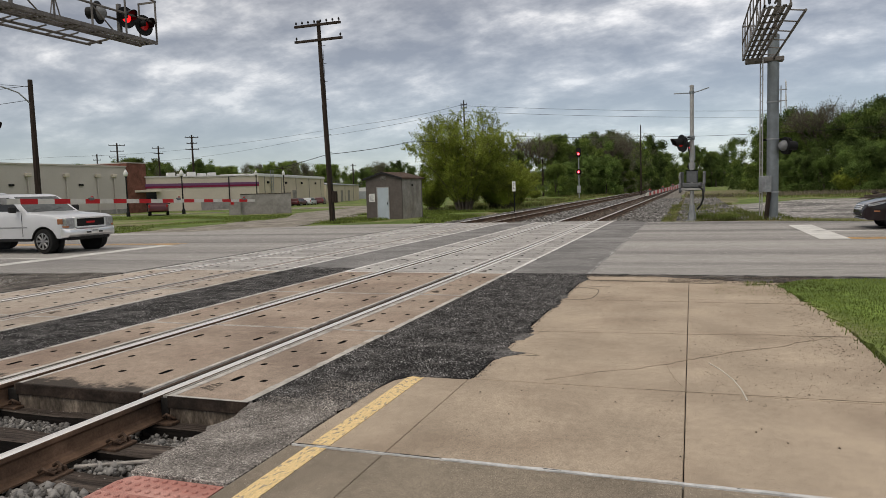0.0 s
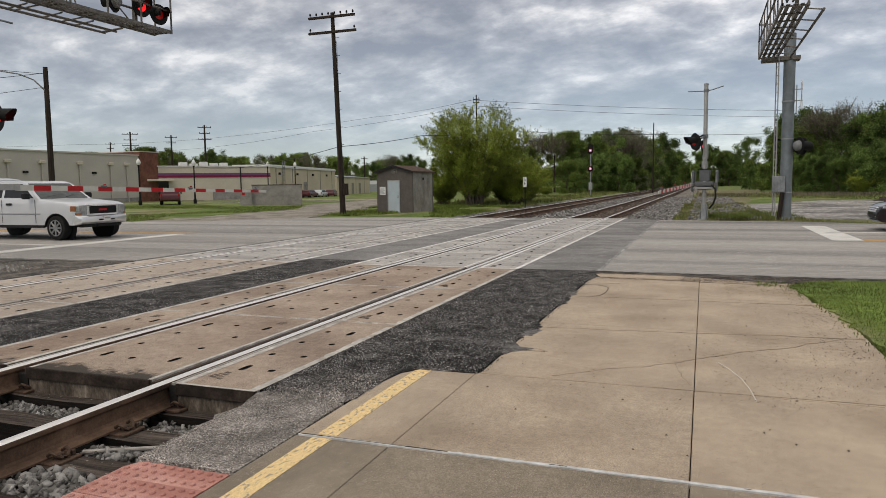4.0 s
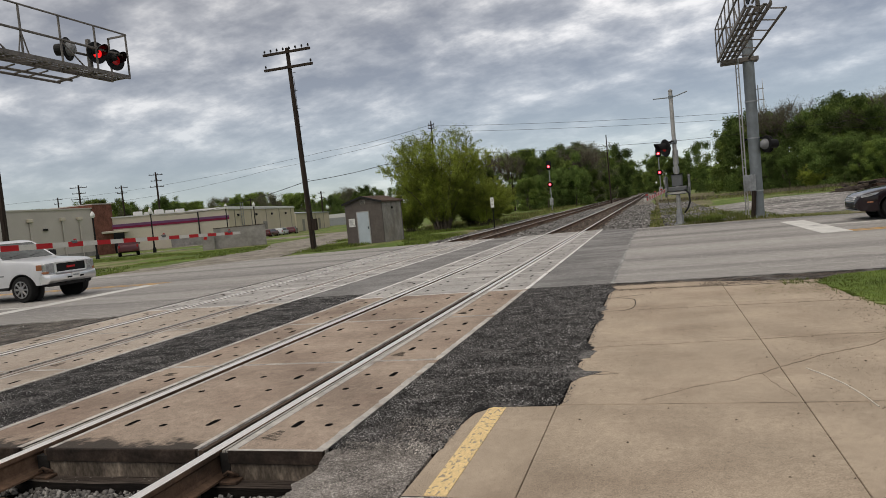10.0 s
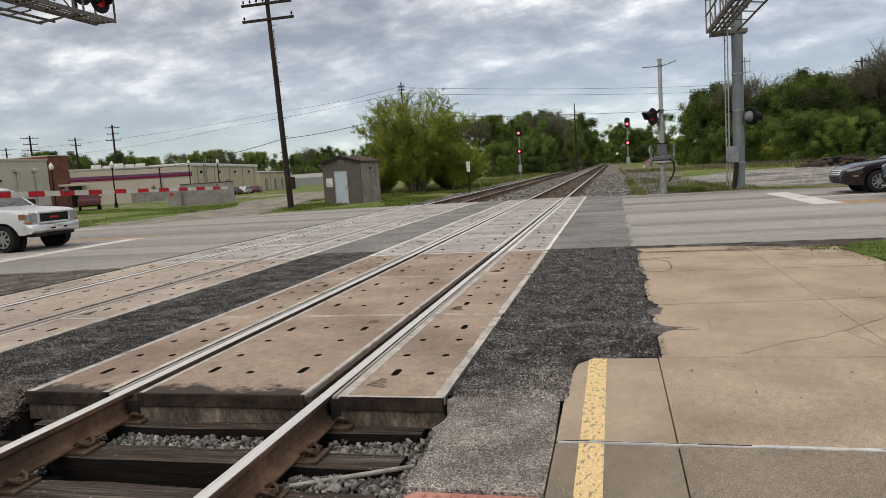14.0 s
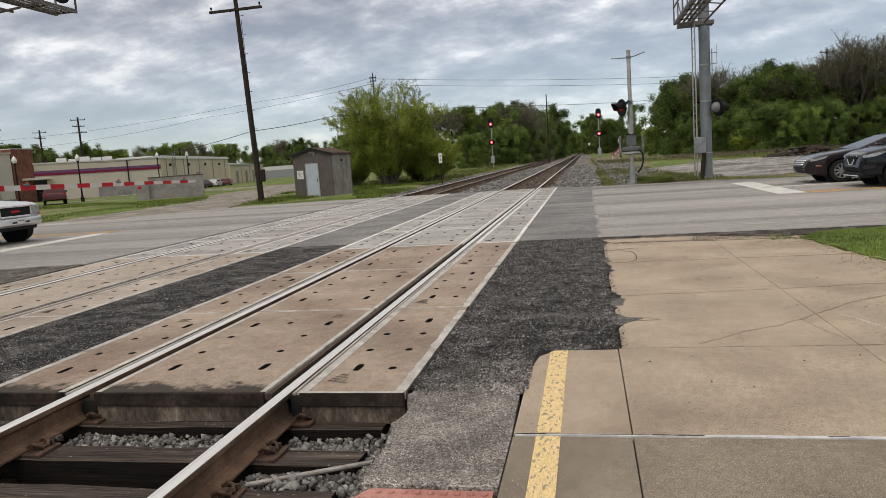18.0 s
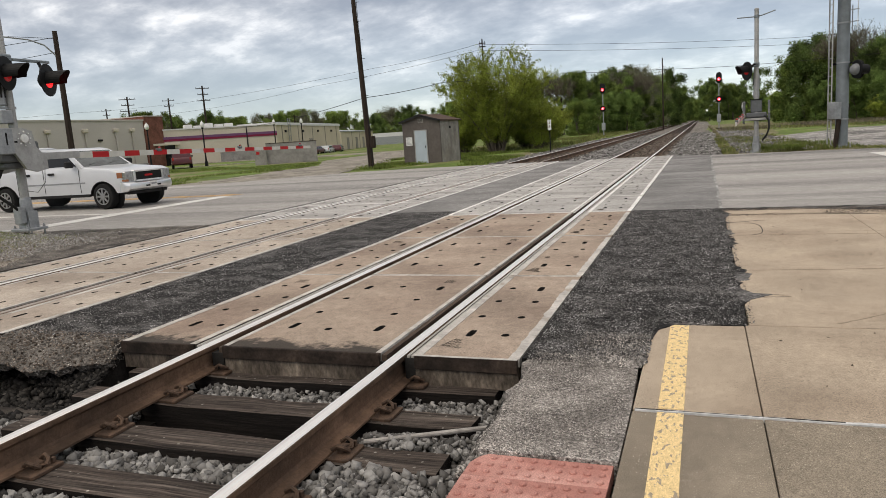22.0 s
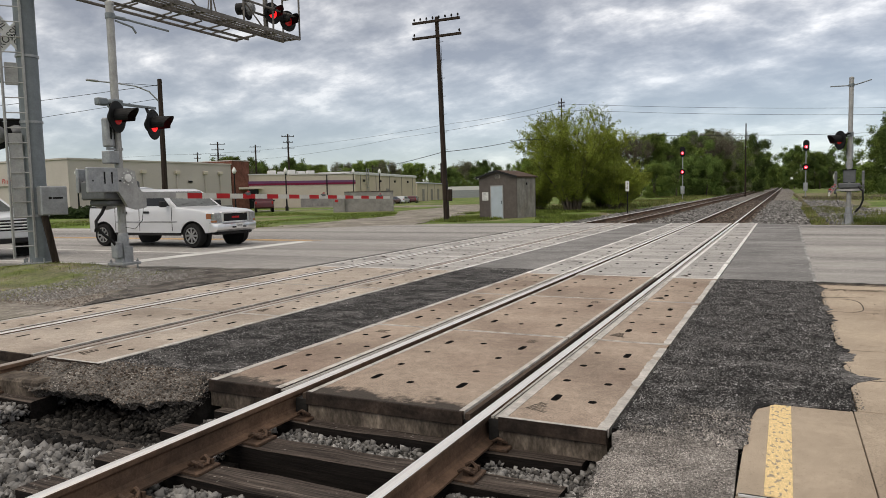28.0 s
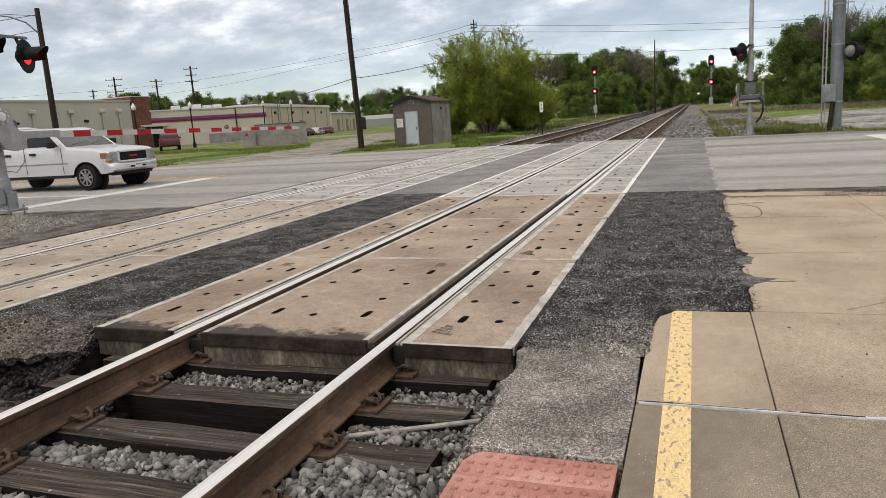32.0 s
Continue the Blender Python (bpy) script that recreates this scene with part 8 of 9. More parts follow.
    for s in (-1, 1):
        y0, y1 = sorted((s * 0.63, s * 0.975))
        box_part(c, "headlight", "headlight", 4.30, 4.67, y0, y1, 0.74, 1.05, bev=0.03, label="clear headlight")
        box_part(c, "indicator", "amber", 4.30, 4.68, *sorted((s * 0.87, s * 0.985)), 0.74, 0.82, bev=0.02, label="amber indicator")
        y2, y3 = sorted((s * 0.975, s * 0.998))
        box_part(c, "side_marker", "amber", 4.20, 4.50, y2, y3, 0.86, 1.03, bev=0.008)
        box_part(c, "side_moulding", "galv", 0.52, 3.02, *sorted((s * 0.985, s * 1.0)), 0.76, 0.80, bev=0.004, label="grey side moulding")
        for x in (0.82, 1.72):
            box_part(c, "door_handle", "trim_black", x, x + 0.22, *sorted((s * 0.985, s * 1.012)), 1.06, 1.13, bev=0.006)
        for x in (0.52, 1.53, 2.83):
            box_part(c, "door_seam", "trim_black", x, x + 0.012, *sorted((s * 0.985, s * 0.9925)), 0.48, 1.25, bev=0)
        box_part(c, "mirror", "trim_black", 2.58, 2.72, *sorted((s * 1.0, s * 1.22)), 1.26, 1.46, bev=0.03, label="black door mirror")
        box_part(c, "rocker_shadow", "trim_black", 0.5, 3.1, *sorted((s * 0.90, s * 0.97)), 0.34, 0.43, bev=0.01)
    box_part(c, "rear_bumper", "chrome", -1.36, -1.16, -0.95, 0.95, 0.52, 0.70, bev=0.03)
    box_part(c, "plate", "white", 5.005, 5.03, -0.16, 0.16, 0.54, 0.70, bev=0.004, label="front plate with plain bars")
    part("plate_bars", Shape().box(5.03, 5.036, -0.12, 0.12, 0.60, 0.645), M["galv"], c)
    part("wiper", Shape().rod((2.86, -0.6, 1.32), (2.72, 0.1, 1.42), 0.012, seg=5).rod((2.86, 0.1, 1.32), (2.72, 0.7, 1.42), 0.012, seg=5), M["black"], c)
    taper(c, 4.60, -1.20, 0.10, 0.04)
    part("bed_rail", Shape().box(-1.18, 0.48, -0.985, -0.84, 1.285, 1.31, 0.008).box(-1.18, 0.48, 0.84, 0.985, 1.285, 1.31, 0.008), M["trim_black"], c)
    settle(c, 0.875, 4.07, 0.42, -0.44, 0.28, 0.965)


def full_suv(m, label, paint="car_white", group="waiting vehicles"):
    top = [(4.22, 0.98), (4.14, 1.12), (3.4, 1.22), (2.75, 1.26), (-1.1, 1.28), (-1.16, 1.1)]
    glass = [(-1.05, 1.26), (2.78, 1.25), (2.05, 1.82), (1.7, 1.90), (-0.7, 1.90), (-0.95, 1.78)]
    c, hf, w = vehicle("large_suv", m, label, "suv", paint, 3.3, 4.24, -1.18, 2.04, 0.40, 0.46, top, glass, 1.26, 1.90, 0.20, group=group)
    for a, b, t0, t1 in ((-0.85, 0.1, -0.75, 0.1), (0.2, 1.05, 0.2, 1.05), (1.15, 2.5, 1.15, 1.95)):
        side_pane(c, [(a, 1.32), (b, 1.31), (t1, 1.76), (t0, 1.76)], hf)
    cross_pane(c, 2.78, 1.25, 2.05, 1.82, hf, "windscreen", "glass_light")
    box_part(c, "front_bumper", paint, 4.0, 4.36, -0.99, 0.99, 0.48, 0.80, bev=0.07)
    box_part(c, "grille", "black", 4.18, 4.375, -0.68, 0.68, 0.74, 1.06, bev=0.03)
    for z in (0.79, 0.88, 0.97):
        box_part(c, "grille_bar", "chrome", 4.36, 4.385, -0.68, 0.68, z, z + 0.04, bev=0.008, label="chrome grille bar")
    box_part(c, "valance", "trim_black", 4.2, 4.37, -0.85, 0.85, 0.38, 0.52, bev=0.03)
    for s in (-1, 1):
        box_part(c, "headlight", "headlight", 3.95, 4.27, *sorted((s * 0.70, s * 1.0)), 0.88, 1.06, bev=0.03, label="clear headlight")
        box_part(c, "lamp_surround", "trim_black", 3.93, 4.25, *sorted((s * 0.69, s * 1.01)), 0.84, 0.89, bev=0.01)
        box_part(c, "fog_lamp", "headlight", 4.25, 4.375, *sorted((s * 0.72, s * 0.9)), 0.60, 0.68, bev=0.02)
        box_part(c, "mirror", "black", 2.35, 2.5, *sorted((s * 1.0, s * 1.2)), 1.28, 1.46, bev=0.03)
        box_part(c, "tail_light", "tail", -1.19, -1.05, *sorted((s * 0.80, s * 1.0)), 0.95, 1.3, bev=0.02)
        for x in (0.15, 1.12, 2.62):
            box_part(c, "door_seam", "trim_black", x, x + 0.012, *sorted((s * 1.012, s * 1.0225)), 0.56, 1.24, bev=0)
        for x in (0.35, 1.3):
            box_part(c, "door_handle", paint, x, x + 0.2, *sorted((s * 1.015, s * 1.04)), 1.08, 1.14, bev=0.008)
        part("roof_rail", Shape().rod((-0.6, s * 0.72, 1.95), (1.6, s * 0.72, 1.94), 0.02, seg=6), M["galv"], c)
    box_part(c, "bonnet_badge", "galv", 4.38, 4.392, -0.14, 0.14, 0.87, 0.93, bev=0.004)
    taper(c, 4.24, -1.18, 0.12)
    settle(c, 0.85, 3.8, 0.7)


def lamp_patch(c, poly, half, name, mt, label):
    """A lamp lying on the flank: outline in x and z, wrapped to the body side."""
    n = len(poly)
    for s in (-1, 1):
        v = [(x, s * (half + o), z) for o in (-0.10, 0.022) for x, z in poly]
        part(name, Shape().add(v, [tuple(range(n)), tuple(range(n, 2 * n))] + [(i, (i + 1) % n, n + (i + 1) % n, n + i) for i in range(n)]), M[mt], c, label)


def sedan(m):
    top = [(3.66, 0.52), (3.64, 0.62), (3.56, 0.72), (3.40, 0.80), (3.05, 0.89), (2.30, 1.00), (2.0, 1.02), (-0.85, 1.06), (-1.02, 0.98)]
    glass = [(-0.72, 1.04), (2.28, 0.99), (1.25, 1.40), (0.75, 1.455), (0.10, 1.445), (-0.25, 1.36)]
    c, hf, w = vehicle("dark_sedan", m, "dark brown sedan waiting behind the stop line", "car", "car_dark", 2.73, 3.68, -1.06, 1.84, 0.33, 0.25, top, glass, 1.03, 1.45, 0.26, spokes=9)
    side_pane(c, [(-0.42, 1.07), (0.52, 1.06), (0.55, 1.38), (-0.02, 1.37)], hf)
    side_pane(c, [(0.62, 1.06), (1.95, 1.03), (1.2, 1.36), (0.64, 1.385)], hf)
    cross_pane(c, 2.28, 0.99, 1.25, 1.40, hf, "windscreen", "glass_light")
    cross_pane(c, -0.72, 1.04, -0.25, 1.36, hf, "rear_screen", "glass_dark")
    for z in (0.55, 0.61, 0.67):
        box_part(c, "grille_bar", "chrome", 3.50, 3.70 - (z - 0.55) * 0.5, -0.50, 0.50, z, z + 0.035, bev=0.01, label="chrome grille bar")
    lamp_patch(c, [(3.12, 0.815), (3.22, 0.745), (3.42, 0.69), (3.56, 0.675), (3.53, 0.735), (3.36, 0.785)], 0.915, "headlight", "headlight", "clear headlight")
    box_part(c, "lower_grille", "trim_black", 3.56, 3.685, -0.5, 0.5, 0.36, 0.48, bev=0.02)
    box_part(c, "chin", "galv", 3.40, 3.665, -0.70, 0.70, 0.27, 0.30, bev=0.01, label="pale bumper lip")
    for s in (-1, 1):
        box_part(c, "fog_lamp", "headlight", 3.56, 3.685, *sorted((s * 0.62, s * 0.78)), 0.38, 0.44, bev=0.02)
        box_part(c, "mirror", "car_dark", 1.72, 1.88, *sorted((s * 0.92, s * 1.08)), 1.02, 1.15, bev=0.04)
        for x in (-0.30, 0.58, 1.88):
            box_part(c, "door_seam", "trim_black", x, x + 0.01, *sorted((s * 0.915, s * 0.9225)), 0.36, 1.02, bev=0)
        for x in (-0.18, 0.72):
            box_part(c, "door_handle", "chrome", x, x + 0.2, *sorted((s * 0.915, s * 0.945)), 0.90, 0.94, bev=0.008)
        box_part(c, "side_marker", "amber", 3.28, 3.42, *sorted((s * 0.88, s * 0.935)), 0.50, 0.54, bev=0.005)
        box_part(c, "window_trim", "chrome", -0.5, 2.0, *sorted((s * 0.86, s * 0.885)), 1.035, 1.05, bev=0.002)
    taper(c, 3.68, -1.06, 0.26)
    settle(c, 0.91)


def crossover(m):
    top = [(3.66, 0.60), (3.64, 0.78), (3.58, 0.90), (3.44, 0.98), (3.0, 1.08), (2.30, 1.16), (-0.85, 1.20), (-0.98, 1.05)]
    glass = [(-0.88, 1.18), (2.35, 1.15), (1.45, 1.60), (0.95, 1.69), (-0.35, 1.66), (-0.70, 1.52)]
    c, hf, w = vehicle("dark_crossover", m, "navy-black crossover waiting beside the yellow centre line", "suv", "car_navy", 2.70, 3.68, -1.0, 1.84, 0.36, 0.34, top, glass, 1.17, 1.69, 0.24, spokes=10)
    side_pane(c, [(-0.62, 1.24), (0.42, 1.22), (0.45, 1.58), (-0.30, 1.56)], hf)
    side_pane(c, [(0.54, 1.22), (2.08, 1.19), (1.40, 1.54), (0.56, 1.60)], hf)
    cross_pane(c, 2.35, 1.15, 1.45, 1.60, hf, "windscreen", "glass_light")
    box_part(c, "lower_valance", "trim_black", 3.25, 3.67, -0.84, 0.84, 0.26, 0.42, bev=0.05)
    box_part(c, "skid_plate", "chrome", 3.5, 3.69, -0.7, 0.7, 0.29, 0.32, bev=0.01)
    box_part(c, "grille", "black", 3.5, 3.675, -0.40, 0.40, 0.60, 0.88, bev=0.03)
    part("grille_chevron", Shape().tube([(3.62, -0.38, 0.87), (3.67, -0.30, 0.75), (3.685, -0.16, 0.62), (3.685, 0.16, 0.62), (3.67, 0.30, 0.75), (3.62, 0.38, 0.87)], 0.018, 8), M["chrome"], c, "chrome grille chevron")
    lamp_patch(c, [(3.02, 0.985), (3.22, 0.885), (3.45, 0.835), (3.60, 0.83), (3.585, 0.895), (3.40, 0.945), (3.2, 0.975)], 0.912, "headlight", "headlight", "slanted clear headlight")
    lamp_patch(c, [(3.30, 0.62), (3.34, 0.52), (3.60, 0.50), (3.62, 0.60)], 0.914, "fog_recess", "trim_black", "black fog lamp recess")
    for s in (-1, 1):
        box_part(c, "mirror", "car_navy", 1.80, 1.96, *sorted((s * 0.92, s * 1.10)), 1.18, 1.34, bev=0.04)
        box_part(c, "sill", "trim_black", 0.45, 2.25, *sorted((s * 0.88, s * 0.93)), 0.28, 0.42, bev=0.02)
        for x in (-0.35, 0.50, 1.95):
            box_part(c, "door_seam", "trim_black", x, x + 0.01, *sorted((s * 0.915, s * 0.9225)), 0.42, 1.16, bev=0)
        box_part(c, "window_trim", "chrome", -0.6, 2.1, *sorted((s * 0.865, s * 0.885)), 1.175, 1.19, bev=0.002)
        part("roof_rail", Shape().rod((-0.4, s * 0.62, 1.73), (1.1, s * 0.62, 1.72), 0.018, seg=6), M["galv"], c)
    taper(c, 3.68, -1.0, 0.27)
    settle(c, 0.90, 3.0, 0.84)


pickup(pose(-16.10, 11.62, 0.0))
full_suv(pose(-18.95, 7.15, 0.0), "large white suv waiting in the kerb lane")
full_suv(pose(-27.0, 11.7, 0.0), "white suv queued behind the pickup truck")
crossover(pose(10.04 + 2.70 * 0.93, 15.62, 0.0, 0, 0, 180) @ Matrix.Scale(0.93, 4))
sedan(pose(9.72 + 2.73 * 0.95, 18.60, 0.0, 0, 0, 180) @ Matrix.Scale(0.95, 4))
full_suv(pose(*polar(-40.15, 66.5, FIELD), 0, 0, 131) @ Matrix.Scale(0.85, 4), "dark red suv parked beyond the lawn", "car_red", "parked cars")
for k, (az, d) in enumerate(((-30.2, 98), (-29.3, 101), (-28.4, 105))):
    full_suv(pose(*polar(az, d, -0.2), 0, 0, 100 + 6 * k) @ Matrix.Scale(0.68, 4), "red car parked by the warehouse" if k != 1 else "white car parked by the warehouse", "car_red" if k != 1 else "car_white", "parked cars")

# ---- trees ----


def bushy_tree(m, seed, height, shoots, leaves, size, leaf, label, group="", reach=60, base=0.3):
    """Many stems fanning up from the ground, each set with upright leafy shoots; the crown is the sum of the shoots."""
    rnd = random.Random(seed)
    rng = np.random.default_rng(seed)
    wood, lines = Shape(), []
    stems = 56
    per = max(6, shoots // stems)
    for k in range(stems):
        az = 2 * math.pi * (k * 0.382 + rnd.uniform(-0.06, 0.06))
        lean = radians(reach) * math.sqrt((k + 0.5) / stems) * rnd.uniform(0.85, 1.1)
        length = height * (0.93 - 0.34 * (lean / radians(75)) ** 1.6) * rnd.uniform(0.80, 1.0)
        out = Vector((math.cos(az), math.sin(az), 0))
        p = out * rnd.uniform(0.05, base)
        pts = [p]
        for q in range(8):
            bend = lean * (0.55 + 0.45 * q / 7) if lean > 0.5 else lean
            d = (out * math.sin(bend) + Vector((0, 0, math.cos(bend))) + Vector((rnd.gauss(0, 0.06), rnd.gauss(0, 0.06), 0))).normalized()
            p = p + d * (length / 8)
            pts.append(p)
        r = height * 0.006 * (1.1 - 0.5 * k / stems)
        for q in range(8):
            wood.rod(pts[q] - Vector((0, 0, 0.15 if q == 0 else 0)), pts[q + 1], r * (1 - q / 9), r * (1 - (q + 1) / 9), 5, caps=False)
        for _ in range(per):
            t = rnd.uniform(0.06, 1.0) ** 0.8 * 8
            q = min(7, int(t))
            a = pts[q].lerp(pts[q + 1], t - q)
            side = Vector((rnd.gauss(0, 1), rnd.gauss(0, 1), rnd.gauss(0.15, 0.4))).normalized()
            d = ((pts[q + 1] - pts[q]).normalized() * 0.45 + side * 0.95 + Vector((0, 0, 0.28))).normalized()
            n = height * rnd.uniform(0.06, 0.17) * (1.15 - 0.35 * t / 8)
            b = a + d * n
            if rnd.random() < 0.4:
                wood.rod(a, b, r * 0.22, r * 0.08, 3, caps=False)
            lines.append((a, b))
    ends = np.array([(*a, *b) for a, b in lines])
    weight = rng.uniform(0.25, 1.0, len(ends))
    pick = rng.choice(len(ends), leaves, p=weight / weight.sum())
    t = rng.uniform(0.1, 1.12, (leaves, 1))
    c = ends[pick, :3] * (1 - t) + ends[pick, 3:] * t + np.clip(rng.normal(0, 1, (leaves, 3)), -2, 2) * size * 1.25
    c[:, 2] = np.maximum(c[:, 2], 0.08)
    a = rng.normal(size=(leaves, 3)) + (0, 0, 0.5)
    a /= np.linalg.norm(a, axis=1, keepdims=True)
    b = np.cross(a, rng.normal(size=(leaves, 3)))
    b /= np.linalg.norm(b, axis=1, keepdims=True)
    w = rng.uniform(0.6, 1.3, (leaves, 1)) * size
    v = np.stack([c - a * w, c + b * w * 0.42, c + a * w, c - b * w * 0.42], 1).reshape(-1, 3)
    tree_ob = thing("tree", m, label, "tree", group)
    part("trunk", wood, M["bark"], tree_ob, "thin dark stems fanning from the ground")
    crown = new("crown", numpy_mesh("crown", v, np.arange(4 * leaves).reshape(-1, 4), M[leaf]))
    crown.parent = tree_ob
    return tree_ob


def grow(shape, tips, rnd, p, d, length, r, level, droop=0.0, spread=0.7, rmin=0.0):
    segs = 3
    for k in range(segs):
        d = (d + Vector((rnd.gauss(0, 0.10), rnd.gauss(0, 0.10), rnd.gauss(0.02, 0.06) - droop))).normalized()
        q = p + d * (length / segs)
        r1 = r * (0.82 if k < segs - 1 else 0.68)
        shape.rod(p, q, max(r, rmin), max(r1, rmin), (3 if level == 0 else 5) if rmin else 5, caps=False)
        if level <= 1 and k >= 1:
            tips.append((q.copy(), d.copy()))
        p, r = q, r1
    if level == 0:
        tips.append((p.copy(), d.copy()))
        return
    for _ in range(rnd.randint(4, 5) if rmin else rnd.randint(3, 4)):
        side = Vector((rnd.gauss(0, 1), rnd.gauss(0, 1), rnd.gauss(0.1, 0.5))).normalized()
        grow(shape, tips, rnd, p, (d + side * spread).normalized(), length * rnd.uniform(0.58, 0.82), r * 0.72, level - 1, droop, spread, rmin)


def leaf_mesh(name, tips, n, size, cloud, material, seed):
    rng = np.random.default_rng(seed)
    pos = np.array([t[0][:] for t in tips])
    weight = rng.uniform(0.3, 1.0, len(pos))
    pick = rng.choice(len(pos), n, p=weight / weight.sum())
    c = pos[pick] + np.clip(rng.normal(0, 1, (n, 3)), -1.35, 1.35) * cloud * rng.uniform(0.3, 1.1, (n, 1))
    a = rng.normal(size=(n, 3)); a /= np.linalg.norm(a, axis=1, keepdims=True)
    b = np.cross(a, rng.normal(size=(n, 3))); b /= np.linalg.norm(b, axis=1, keepdims=True)
    s = rng.uniform(0.6, 1.3, (n, 1)) * size
    v = np.stack([c - a * s, c + b * s * 0.45, c + a * s, c - b * s * 0.45], 1).reshape(-1, 3)
    f = np.arange(4 * n).reshape(-1, 4)
    return numpy_mesh(name, v, f, material)


def clumps(rnd, n, height, wide, low, lean):
    """Centres of leaf masses in an uneven dome from low to the top."""
    out = []
    bumps = [(rnd.uniform(0, 6.28), rnd.uniform(0.75, 1.15)) for _ in range(7)]
    while len(out) < n:
        a, t = rnd.uniform(0, 6.28), rnd.random()
        prof = math.sin(math.pi * min(1, 0.18 + 0.82 * (1 - t)) ** lean) if t > 0.25 else 0.80 + 0.6 * t
        lobe = sum(w * max(0, math.cos(a - b)) ** 3 for b, w in bumps) / 2.2 + 0.62
        r = wide * min(1.05, prof) * lobe * rnd.uniform(0.35, 1.0) ** 0.5
        out.append((Vector((r * math.cos(a), r * math.sin(a), low + (height - low) * t * rnd.uniform(0.92, 1.0))), None))
    return out


def tree(m, seed, height, leaves, leaf, size, cloud, stems=1, flare=0.25, level=3, label="", spread=0.7, droop=0.0, group="trees", wide=0.0, low=0.8, mass=110, lean=0.9, rmin=0.0):
    rnd = random.Random(seed)
    sh, tips = Shape(), []
    for k in range(stems):
        ang = 2 * math.pi * (k + rnd.random() * 0.6) / stems
        out = flare if stems > 1 else 0.06
        d = Vector((out * math.cos(ang), out * math.sin(ang), 1)).normalized()
        base = Vector((0.25 * math.cos(ang), 0.25 * math.sin(ang), -0.15)) if stems > 1 else Vector((0, 0, -0.2))
        grow(sh, tips, rnd, base, d, height * (0.40 if stems > 1 else 0.30), height * (0.010 if stems > 1 else 0.018), level, droop, spread, rmin)
    top = max(t[0].z for t in tips)
    k = 0.96 * height / top
    sh.v = [(x * k, y * k, z * k) for x, y, z in sh.v]
    tips = [(p * k, d) for p, d in tips]
    if wide:
        # limbs that reach past the crown are drawn in, and leaf masses fill the dome
        reach = max(math.hypot(p.x, p.y) for p, _ in tips)
        q = min(1.0, wide * 1.02 / reach)
        sh.v = [(x * q, y * q, z) for x, y, z in sh.v]
        tips = [(Vector((p.x * q, p.y * q, p.z)), d) for p, d in tips]
        tips = rnd.sample(tips, min(len(tips), mass // 2)) + clumps(rnd, mass, height * 0.97, wide, low, lean)
    t = thing("tree", m, label, "tree", group)
    part("trunk", sh, M["bark"], t, "dark trunk and limbs")
    crown = new("crown", leaf_mesh("crown", tips, leaves, size, cloud, M[leaf], seed + 1))
    crown.parent = t
    return t


bushy_tree(pose(-10.75, 43.5, FIELD), 71, 8.1, 3600, 135000, 0.050, "leaf_spring", "tall fresh yellow-green spring tree with many stems", "", 50, 0.5)
shrub = bushy_tree(pose(-8.3, 45.5, FIELD), 72, 4.2, 1300, 34000, 0.052, "leaf_spring", "bushy yellow-green spring shrub by the track", "spring shrubs", 60, 0.4)
for x, y, s, a in ((-13.4, 44.4, 0.85, 40), (-8.5, 47.5, 0.9, 100), (-9.9, 48.5, 1.0, 160), (-12.2, 48.5, 1.0, 280), (-8.9, 51.5, 0.9, 330)):
    copy_thing(shrub, pose(x, y, FIELD, 0, 0, a) @ Matrix.Scale(s, 4))

FAR = (4.39, -3.97)
oak = tree(pose(*polar(-10.0, 122, -0.3, FAR)), 81, 10.5, 56000, "leaf_green", 0.125, 0.56, label="broad mid-green tree in spring leaf", group="distant trees", wide=4.4, low=0.6, mass=64)
elm = tree(pose(*polar(-7.2, 130, -0.3, FAR)), 82, 11.0, 56000, "leaf_deep", 0.125, 0.58, label="dense deep-green tree in full leaf", spread=0.8, group="distant trees", wide=4.8, low=0.5, mass=70)
ash = tree(pose(*polar(-11.2, 128, -0.3, FAR)), 83, 11.8, 9000, "leaf_bare", 0.06, 0.35, label="nearly bare tree with fine twigs", level=4, spread=0.55, group="distant trees", stems=2, flare=0.25, rmin=0.022)
ash2 = tree(pose(*polar(-5.6, 135, -0.3, FAR)), 84, 11.4, 16000, "leaf_bare", 0.10, 0.6, label="half-bare olive tree with fine twigs", level=4, spread=0.6, group="distant trees", wide=4.6, low=0.8, mass=90, rmin=0.022)
rt = random.Random(4)


def put(kind, az, d, s, eye=FAR):
    copy_thing(kind, pose(*polar(az, d, -0.35, eye), 0, 0, rt.uniform(0, 360)) @ Matrix.Scale(s * rt.uniform(0.93, 1.07), 4))


